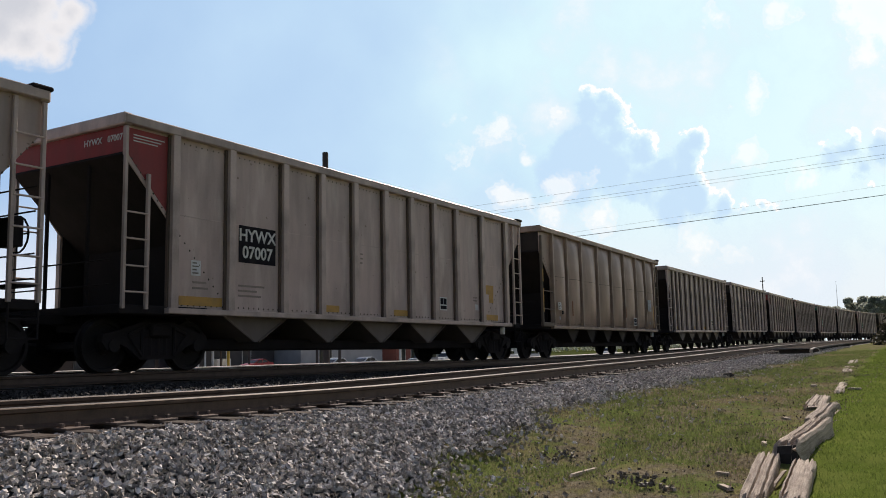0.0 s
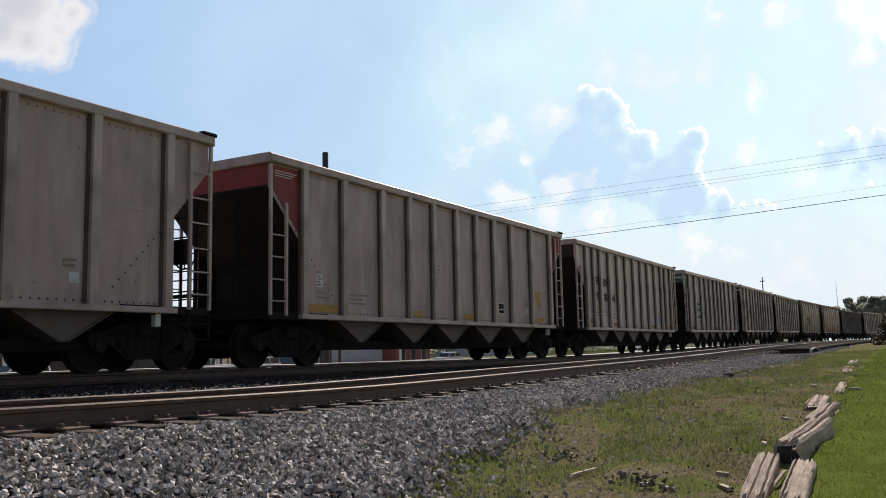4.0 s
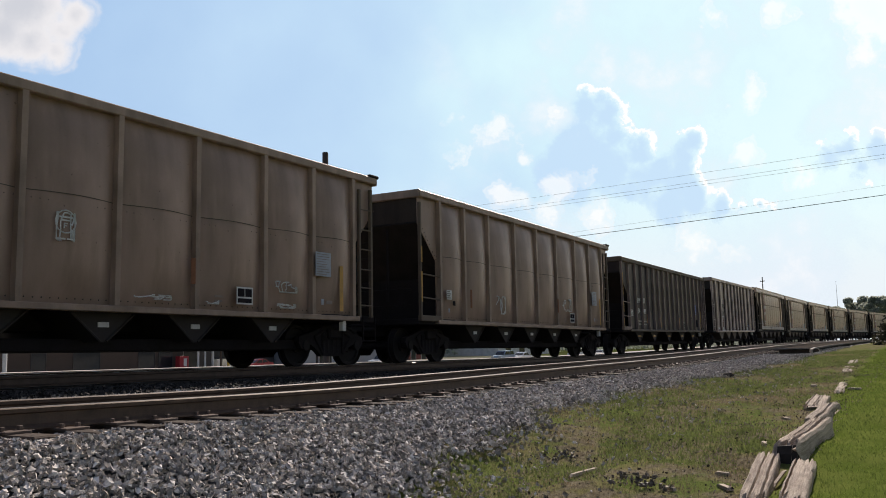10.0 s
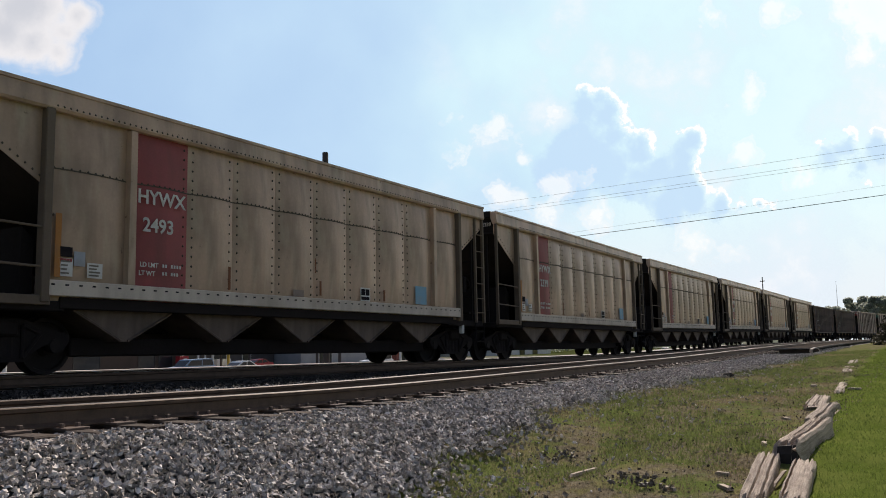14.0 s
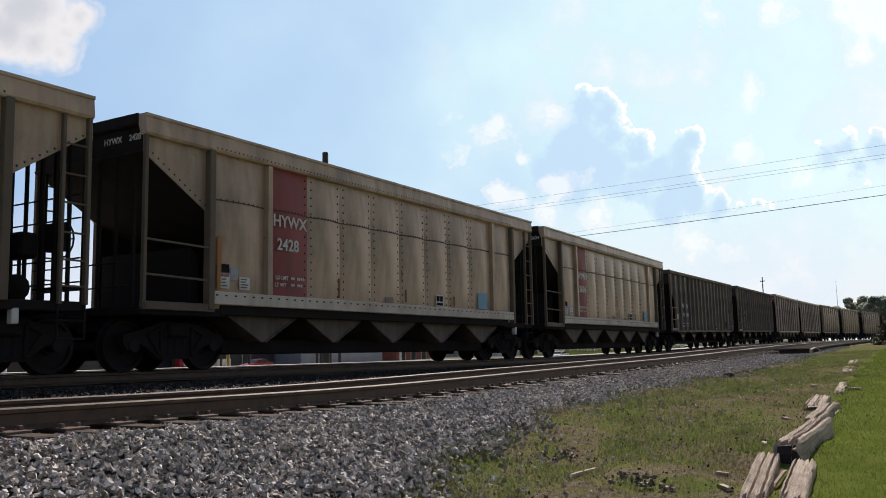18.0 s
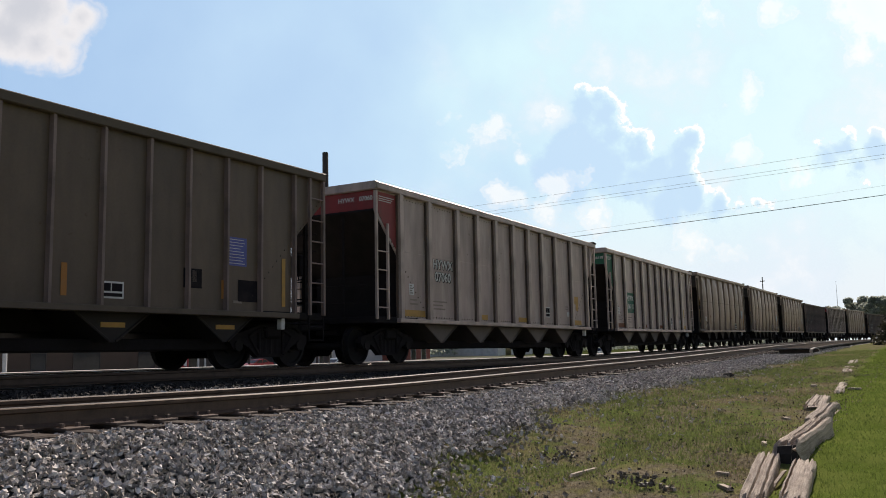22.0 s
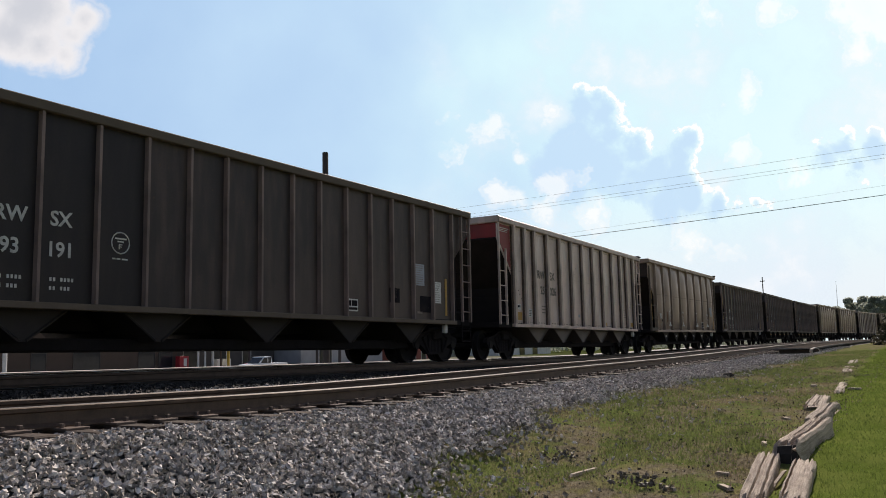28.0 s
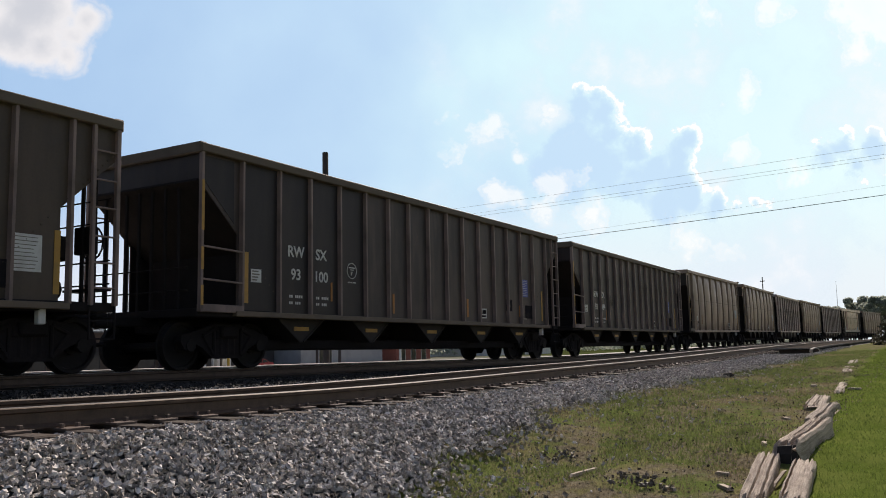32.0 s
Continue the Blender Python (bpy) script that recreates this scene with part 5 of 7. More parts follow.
leaf_material("lawn_blade", (0.175, 0.23, 0.055), 0.35)
leaf_material("verge_blade", (0.20, 0.235, 0.085), 0.45)
leaf_material("dry_blade", (0.40, 0.32, 0.20), 0.35, 0.2)
leaf_material("tree_leaf", (0.44, 0.47, 0.40), 0.3, 0.6)
leaf_material("bush_leaf", (0.05, 0.048, 0.03), 0.4)


def lawn_side(x, y):
    return y < 1.05 + 0.05 * x + 0.12 * np.sin(x * 1.3)


def verge_side(x, y):
    cy, th, s = track_frame(x)
    return (y > 1.15 + 0.05 * x) & (y - cy < toe_of(s) + 0.15 + 0.25 * np.sin(x * 5.1 + y * 3))


def patchiness(x, y):
    return np.sin(1.3 * x + 2 * np.sin(0.9 * y)) + np.sin(2.3 * y + 1.7 * np.sin(0.8 * x)) + 0.6 * np.sin(4.1 * x - 3.3 * y)


def green_patches(x, y):
    return verge_side(x, y) & (patchiness(x, y) > -0.35 + 0.5 * np.sin(x * 37.0 + y * 53.0))


def dry_patches(x, y):
    return verge_side(x, y) & (patchiness(x, y) < 0.25 + 0.7 * np.sin(x * 41.0 - y * 47.0))


scatter_blades("lawn", 190000, (5.5, 44), (-4.5, 3.3), 0.032, 0.006, "lawn_blade", "short bright green mown lawn grass", 11, edge=lawn_side, power=1.5)
scatter_blades("verge_grass", 130000, (4.0, 40), (1.2, 5.2), 0.045, 0.007, "verge_blade", "patchy green weeds and grass along the ballast", 12, clump=0.2, edge=green_patches)
scatter_blades("dry_grass", 60000, (4.0, 38), (1.2, 5.2), 0.03, 0.006, "dry_blade", "dry straw-coloured grass and litter in the verge", 13, clump=0.2, edge=dry_patches)

scatter_stones("loose_stones", 62000, (0.5, 24), (3.4, 6.08), 0.0295, "loose grey crushed stones of the shoulder", 21, ballast, 1.35, 0.66, fringe=0.0)
scatter_stones("loose_stones", 20000, (18, 52), (3.8, 6.0), 0.032, "loose grey crushed stones further along", 22, ballast, 1.3, fringe=0.0)
scatter_stones("loose_stones", 11000, (2, 34), (7.95, 9.95), 0.036, "loose grey crushed stones between the tracks", 23, ballast, 1.3)
# stones coloured for coal dust and for the shadow of the train
scatter_stones("loose_stones", 9000, (4, 36), (9.75, 11.3), 0.036, "coal-dusted stones beside the train, its shadow painted in", 25, ballast, 1.3, 0.5, "coal_shade_stone")
scatter_stones("loose_stones", 5000, (2, 20), (6.5, 7.7), 0.034, "loose grey crushed stones between the rails", 26, ballast, 1.3, 0.42)
scatter_stones("toe_stones", 3400, (3, 30), (3.0, 4.9), 0.02, "stones spilling from the ballast into the grass", 27, ballast, 1.4, 0.35, fringe=-0.6)
scatter_stones("stray_stones", 350, (4, 20), (2.4, 4.3), 0.022, "stray stones in the grass", 24, ballast, 1.4, 0.45)


scatter_stones("litter", 1000, (4, 26), (1.4, 4.2), 0.012, "dark clods and leaf litter in the verge", 28, ballast, 1.5, 0.4, "rotten_wood")
scatter_stones("debris", 60, (7.0, 7.5), (2.1, 2.65), 0.022, "small heap of dark broken debris in the verge", 31, ballast, 1.0, 0.5, "bay_grey")
scatter_stones("debris", 40, (8.3, 8.8), (3.5, 3.9), 0.02, "small heap of dark broken debris in the verge", 32, ballast, 1.0, 0.5, "bay_grey")
scatter_stones("wood_chips", 5500, (4, 24), (1.2, 4.6), 0.010, "pale chips of wood and dry leaves in the verge", 29, ballast, 1.5, 0.45, "old_wood")


# ---- broken timbers along the lawn ----
def old_timber(a, b, width, thick, label, seed, split=2, roll=0.0, mat="old_wood"):
    """A weathered baulk in a few splintered lengths, from a to b on the ground."""
    rng = random.Random(seed)
    a, b = Vector(a), Vector(b)
    d = (b - a)
    yaw = math.atan2(d.y, d.x)
    za, zb = (float(ground_level(np.array([p[0]]), np.array([p[1]]))[0]) for p in (a, b))
    L = math.hypot(d.x, d.y)
    slope = math.atan2(zb - za, L)
    t = thing("broken_timber", label, "timber", "old timbers edging the lawn",
              at=Matrix.Translation((a.x, a.y, za - 0.02)) @ Matrix.Rotation(yaw, 4, "Z") @ Matrix.Rotation(-slope, 4, "Y") @ Matrix.Rotation(radians(roll), 4, "X"))
    def slab(bm):
        nx, ny = 22, 6 * split + 7
        cracks = {rng.randrange(2, ny - 2) for _ in range(split)}
        ridge = [rng.uniform(0.93, 1.04) for _ in range(ny)]
        start, stop = [[rng.uniform(-0.16, 0.10) for _ in range(ny)] for _ in range(2)]
        rows = []
        for i in range(nx + 1):
            f = i / nx
            row = []
            for j in range(ny):
                g = j / (ny - 1)
                x = start[j] * (1 - f) ** 3 + f * L + stop[j] * f ** 3
                z = thick * (ridge[j] + 0.14 * noise.noise(Vector((x * 1.3, g * 1.5, seed))) + 0.06 * noise.noise(Vector((x * 8, g * 14, seed))))
                if j in cracks:
                    z *= 0.25 + 0.5 * abs(noise.noise(Vector((x * 0.7, j, seed))))
                if j in (0, ny - 1):
                    z *= 0.80 + 0.15 * noise.noise(Vector((x * 4, j, seed)))
                if i in (0, nx):
                    z *= rng.uniform(0.55, 0.95)
                row.append(bm.verts.new((x, (g - 0.5) * width + 0.012 * noise.noise(Vector((x * 2.5, g * 1.5, seed + 9))), z)))
            rows.append([bm.verts.new((row[0].co.x, row[0].co.y - 0.006, -0.04))] + row + [bm.verts.new((row[-1].co.x, row[-1].co.y + 0.006, -0.04))])
        for p, q in zip(rows, rows[1:]):
            for k in range(len(p) - 1):
                bm.faces.new((p[k], q[k], q[k + 1], p[k + 1]))
        bm.faces.new(rows[0]); bm.faces.new(rows[-1][::-1])
        bmesh.ops.recalc_face_normals(bm, faces=bm.faces)
    part("weathered_baulk", str(seed), slab, mat, t)
    for i in range(split):
        y0, sl = rng.uniform(-0.6, 0.6) * width, L * rng.uniform(0.2, 0.4)
        x0 = rng.uniform(0.0, L - sl)
        part("loose_splinter", f"{seed}_{i}", lambda bm: bm_prism(bm, [(0, 0), (sl, 0.008), (sl * 0.8, 0.022), (sl * 0.1, 0.018)], -0.013, 0.013), mat, t,
             at=pose(x0, y0, thick * 0.82 if abs(y0) < width * 0.45 else 0.02, 0, 0, rng.uniform(-9, 9)))
    return t


old_timber((7.0, 1.49), (8.7, 1.67), 0.20, 0.10, "splintered grey-brown end of an old railway timber", 1, 2)
old_timber((6.9, 1.20), (8.5, 1.34), 0.20, 0.10, "split weathered timber lying in the grass", 2, 2, 6)
hollow = old_timber((8.75, 1.50), (10.5, 1.42), 0.24, 0.19, "thick old timber with a rotten black hollow end", 3, 2, -6)
# solid black block in place of the shaded hollow
part("rotten_core", "", lambda bm: bm_prism(bm, [(-0.16, -0.02), (0.10, -0.02), (0.12, 0.15), (-0.05, 0.165), (-0.12, 0.10)], -0.105, 0.075), "rotten_wood", hollow, "black block painted as the shade inside the hollow end")
old_timber((10.75, 1.56), (12.6, 1.58), 0.2, 0.12, "weathered timber with a split top", 4, 2, -8)
old_timber((12.5, 1.80), (14.5, 1.96), 0.24, 0.08, "flat broken timber half sunk in the grass", 5, 3, 4)
old_timber((15.1, 1.78), (16.8, 1.90), 0.13, 0.07, "thin broken timber half sunk in the grass", 6, 1)
old_timber((21.0, 2.30), (23.8, 2.52), 0.20, 0.05, "old timber sunk into the lawn edge", 7, 2)
old_timber((25.0, 2.6), (30.5, 3.02), 0.20, 0.05, "old timber sunk into the lawn edge", 8, 2)


def wood_chip(x, y, yaw, L, w, label):
    z = float(ground_level(np.array([x]), np.array([y]))[0])
    ob = new("wood_splinter", mesh_of(f"wood_splinter|{L}{w}", lambda bm: bm_prism(bm, [(-L / 2, 0.0), (L / 2, 0.005), (L * 0.35, 0.03), (-L * 0.42, 0.025)], -w / 2, w / 2), "old_wood"))
    ob.matrix_basis = pose(x, y, z, 0, 0, yaw)
    return tagged(ob, label, "wood splinter", "splinters in the grass")


for x, y, yaw, L, w in ((7.45, 1.80, 40, 0.22, 0.05), (7.2, 2.2, 60, 0.16, 0.035), (7.45, 3.03, -8, 0.55, 0.035), (15.98, 2.27, 20, 0.2, 0.08), (15.63, 1.61, 70, 0.22, 0.10), (9.4, 1.85, 10, 0.2, 0.05), (8.0, 1.95, 80, 0.14, 0.04), (11.6, 2.0, 30, 0.2, 0.05)):
    wood_chip(x, y, yaw, L, w, "pale splinter of old timber in the grass")


# ---- drain beside the track ----
def drain():
    x, y, z, th = on_line(37.4, 4.3, 0)
    g = float(ground_level(np.array([x]), np.array([y]))[0])
    p = thing("drain_pipe", "short white-rimmed drain pipe end at the ditch", "drain pipe", at=Matrix.Translation((x, y, g)) @ Matrix.Rotation(radians(200), 4, "Z"))
    part("pipe_wall", "", lambda bm: bm_lathe(bm, [(0.12, 0.0), (0.15, 0.0), (0.15, 0.45), (0.12, 0.45)], Matrix.Translation((0.3, 0, 0.13)) @ Matrix.Rotation(radians(-90), 4, "Y"), 20), "pale_sill", p)
    # the mouth is a dark disc, its inner shade painted on
    part("pipe_mouth", "", lambda bm: bm_lathe(bm, [(0.001, 0.0), (0.12, 0.0), (0.12, 0.05), (0.001, 0.05)], Matrix.Translation((0.31, 0, 0.13)) @ Matrix.Rotation(radians(-90), 4, "Y"), 20), "rotten_wood", p, "dark mouth of the pipe")
    # the end of the paved crossing beside the rails, over the ditch
    walkway = thing("crossing_pavement", "pale concrete crossing edge beside the rails, over a dark culvert", "pavement", kind="structure")
    slab = new("slab", swept("slab", [(-0.70, -0.06), (0.62, -0.06), (0.62, -0.11), (-0.70, -0.11)], 5.1, rise_near, list(np.arange(38.0, 96.0, 2.0)), "crossing_top"))
    slab.parent = walkway
    edge = new("edging", swept("edging", [(-0.80, -0.05), (-0.70, -0.05), (-0.70, -0.11), (-0.80, -0.11)], 5.1, rise_near, list(np.arange(38.05, 96.0, 2.0)), "crossing_edge"))
    edge.parent = walkway
    part("end_beam", "", lambda bm: bm_box(bm, -0.08, 0.045, -0.80, 0.9, -0.10, -0.055, 0.008), "crossing_edge", walkway, "pale concrete end beam over the ditch", at=line_pose(37.95, 5.1, float(rise_near(37.95))))
    core = new("retaining_wall", swept("retaining_wall", [(-0.70, -0.13), (0.60, -0.13), (0.60, -0.6), (-0.70, -0.6)], 5.1, rise_near, list(np.arange(38.1, 96.0, 2.0)), "coal_shade_ballast"))
    core.parent = walkway
    # flat dark plate painted as the shade within the culvert
    part("culvert_mouth", "", lambda bm: bm_box(bm, -0.01, 0.01, -0.66, 0.58, -0.5, -0.135), "rotten_wood", walkway, "dark mouth of the culvert", at=line_pose(38.07, 5.1, float(rise_near(38.07))))


drain()
stump_at = (18.79, 4.35)
ob = new("dark_clod", mesh_of("dark_clod|", lambda bm: bm_box(bm, -0.16, 0.16, -0.12, 0.12, 0, 0.12, 0.05), "rotten_wood"))
ob.matrix_basis = pose(*stump_at, float(ground_level(np.array([stump_at[0]]), np.array([stump_at[1]]))[0]) - 0.02, 0, 0, 20)
tagged(ob, "dark clod of rotten wood at the ballast edge", "clod")


# ---- street behind the railway ----
STREET_Z = -1.7
K = 1.75        # how far the street is set back


def up(h):
    return max(0.02, K * h - 1.04)


def more_mats():
    def add(key, *a, **k):
        M[key] = material(key, *a, **k)
    add("brown_wall", (0.085, 0.062, 0.05), 0.85, 0.0, 0.15, 0.5, 8, 0.2)
    add("grey_wall", (0.33, 0.34, 0.36), 0.6, 0.1, 0.08, 0.4, 8, 0.1)
    add("dark_wall", (0.075, 0.07, 0.07), 0.8, 0.0, 0.12, 0.4, 8, 0.1)
    add("brick_red", (0.25, 0.085, 0.065), 0.85, 0.0, 0.2, 0.6, 12, 0.2)
    add("white_trim", (0.72, 0.72, 0.70), 0.6, 0.0, 0.05, 1, 10, 0.05)
    add("roofing", (0.10, 0.10, 0.10), 0.9, 0.0, 0.1, 0.5, 8, 0.1)
    add("window_glass", (0.03, 0.035, 0.04), 0.08, 0.0, 0.02, 1, 10, 0.0, spec=0.6)
    add("machine_red", (0.42, 0.03, 0.04), 0.4, 0.0, 0.05, 1, 10, 0.0)
    add("post_yellow", (0.55, 0.36, 0.05), 0.6, 0.0, 0.08, 2, 10, 0.05)
    for key, c in (("car_white", (0.86, 0.87, 0.88)), ("car_silver", (0.60, 0.62, 0.65)), ("car_grey", (0.22, 0.24, 0.27)), ("car_blue", (0.30, 0.40, 0.52)), ("car_red", (0.40, 0.02, 0.03))):
        add(key, c, 0.3, 0.0, 0.03, 1, 10, 0.0, spec=0.6)
    add("tyre", (0.02, 0.02, 0.02), 0.85, 0.0, 0.1, 4, 30, 0.1)
    add("lamp_red", (0.35, 0.01, 0.01), 0.3, 0.0, 0.03, 1, 10, 0.0)


more_mats()

# road surface and pale kerb
road = tagged(new("road", raw_mesh("road", [(x, y, STREET_Z + 0.02 + (0.12 if x > 100 else 0)) for x in (-300, -60, 0, 90, 112) for y in (55.0, 70.0)],
              [(2 * i, 2 * i + 2, 2 * i + 3, 2 * i + 1) for i in range(4)], "asphalt")), "grey asphalt street behind the railway", "road", kind="structure")
kerb = tagged(new("kerb", mesh_of("kerb|", lambda bm: bm_box(bm, -200, 190, 70.0, 70.4, STREET_Z - 0.1, STREET_Z + 0.16, 0.02), "bay_grey")), "pale concrete kerb along the street", "kerb", kind="structure")


def shop(name, label, x0, x1, y0, depth, height, wall, windows, band=None):
    """A single-storey building: walls, roof with parapet, and its windows and doors on the street side."""
    x0, x1, y0, depth, height = x0 * K, x1 * K, y0 * K, depth * K, up(height)
    windows = [(wx * K, up(wz), ww * K, up(wz + wh) - up(wz)) for wx, wz, ww, wh in windows]
    b = thing(name, label, "building", at=pose(0, 0, STREET_Z))
    part("wall", name, lambda bm: bm_box(bm, x0, x1, y0, y0 + depth, -0.2, height), wall, b)
    part("roof", name, lambda bm: bm_box(bm, x0 - 0.15, x1 + 0.15, y0 - 0.15, y0 + depth + 0.15, height, height + 0.25, 0.03), "roofing", b)
    part("plinth", name, lambda bm: bm_box(bm, x0 - 0.03, x1 + 0.03, y0 - 0.05, y0, -0.2, 0.3), "dark_wall", b)
    for i, (wx, wz, ww, wh) in enumerate(windows):
        w = part("window" if wz > 0.2 else "door", name + str(i), lambda bm: bm_box(bm, wx, wx + ww, y0 - 0.03, y0 - 0.005, wz, wz + wh), "window_glass", b)
        fr = 0.07
        for j, (a, c, d, e) in enumerate(((wx - fr, wx, wz - fr, wz + wh + fr), (wx + ww, wx + ww + fr, wz - fr, wz + wh + fr), (wx, wx + ww, wz + wh, wz + wh + fr), (wx, wx + ww, wz - fr, wz))):
            part("frame_bar", f"{name}{i}{j}", lambda bm: bm_box(bm, a, c, y0 - 0.07, y0, d, e), "white_trim" if wall != "brown_wall" else "dark_wall", w)
    return b


shop("storefront", "dark brown single-storey storefront with shop windows", 14, 44.7, 50, 14, 3.4, "brown_wall",
     [(17, 0.7, 2.2, 1.7), (22, 0.7, 2.2, 1.7), (27, 0.7, 2.2, 1.7), (33, 0.0, 1.0, 2.1), (36, 0.8, 2.0, 1.6), (41.2, 0.5, 1.4, 2.0), (43.0, 0.5, 1.2, 2.0)])
shop("dark_shop", "low dark building behind a shaded porch", 46.9, 58.5, 53, 10, 3.2, "dark_wall", [(48, 0.4, 1.6, 2.0), (51, 0.4, 1.6, 2.0), (54.5, 0.0, 1.0, 2.1)])
shop("grey_warehouse", "pale grey metal-sided warehouse", 58.6, 71.0, 50, 12, 3.4, "grey_wall", [(61.1, 0.0, 1.8, 2.8)])
shop("brick_shop", "red brick shop with white window frames", 73.4, 80.0, 50, 12, 3.6, "brick_red", [(74.3, 0.6, 0.8, 1.8), (76.2, 0.0, 0.9, 2.2), (78.2, 0.6, 0.9, 1.8)])
shop("far_shop", "low pale building along the street", 96, 112, 50, 12, 3.2, "white_trim", [(98, 0.8, 1.6, 1.4), (102, 0.8, 1.6, 1.4), (106, 0.8, 1.6, 1.4)])
shop("long_shop", "grey single-storey building by the street", -20, 12, 50, 12, 3.2, "grey_wall", [(-15, 0.8, 2, 1.5), (-8, 0.8, 2, 1.5), (-2, 0.8, 2, 1.5), (5, 0.8, 2, 1.5)])

vend = thing("vending_machine", "bright red vending machine outside the storefront", "vending machine", at=pose(44.45 * K, 49.2 * K, STREET_Z))
part("cabinet", "", lambda bm: bm_box(bm, -0.75, 0.75, -0.4, 0.4, 0, 2.0, 0.03), "machine_red", vend)
part("front_panel", "", lambda bm: bm_box(bm, -0.1, 0.42, -0.42, -0.4, 0.7, 1.7, 0.01), "white_trim", vend)


def post(x, y, h, r, mat, label, category, name):
    t = new(name, mesh_of(f"{name}|{h}{r}", lambda bm: bm_bar(bm, (0, 0, -0.2), (0, 0, up(h)), r * 1.4, 10), mat))
    t.matrix_basis = pose(x * K, y * K, STREET_Z)
    return tagged(t, label, category, "porch posts")


for x in (45.7, 46.4, 47.2, 48.0):
    post(x, 48.9, 3.0, 0.09, "white_trim" if x < 48 else "brown_wall", "upright porch post by the street", "post", "porch_post")
post(48.5, 48.6, 3.0, 0.13, "post_yellow", "yellow painted porch post", "post", "porch_post")
post(72.7, 49.0, 3.4, 0.16, "white_trim", "white painted post by the brick shop", "post", "porch_post")
post(29.4, 47.0, 3.2, 0.16, "white_trim", "white painted post by the storefront", "post", "porch_post")
roof = thing("porch_roof", "flat porch roof on slim posts", "porch roof", at=pose(0, 0, STREET_Z + up(3.0)))
part("roof_deck", "", lambda bm: bm_box(bm, 46.5 * K, 50.4 * K, 48.3 * K, 53.0 * K, 0, 0.25, 0.02), "roofing", roof)
for x in (49.3, 50.3):
    ice = thing("ice_chest", "white ice chest on the porch", "ice chest", "ice chests", at=pose(x * K, 50.6 * K, STREET_Z))
    part("box", "", lambda bm: bm_box(bm, -0.45, 0.45, -0.4, 0.4, 0, 1.5, 0.03), "white_trim", ice)
    part("lid", "", lambda bm: bm_box(bm, -0.4, 0.4, -0.44, -0.4, 0.7, 1.4, 0.01), "car_silver", ice)


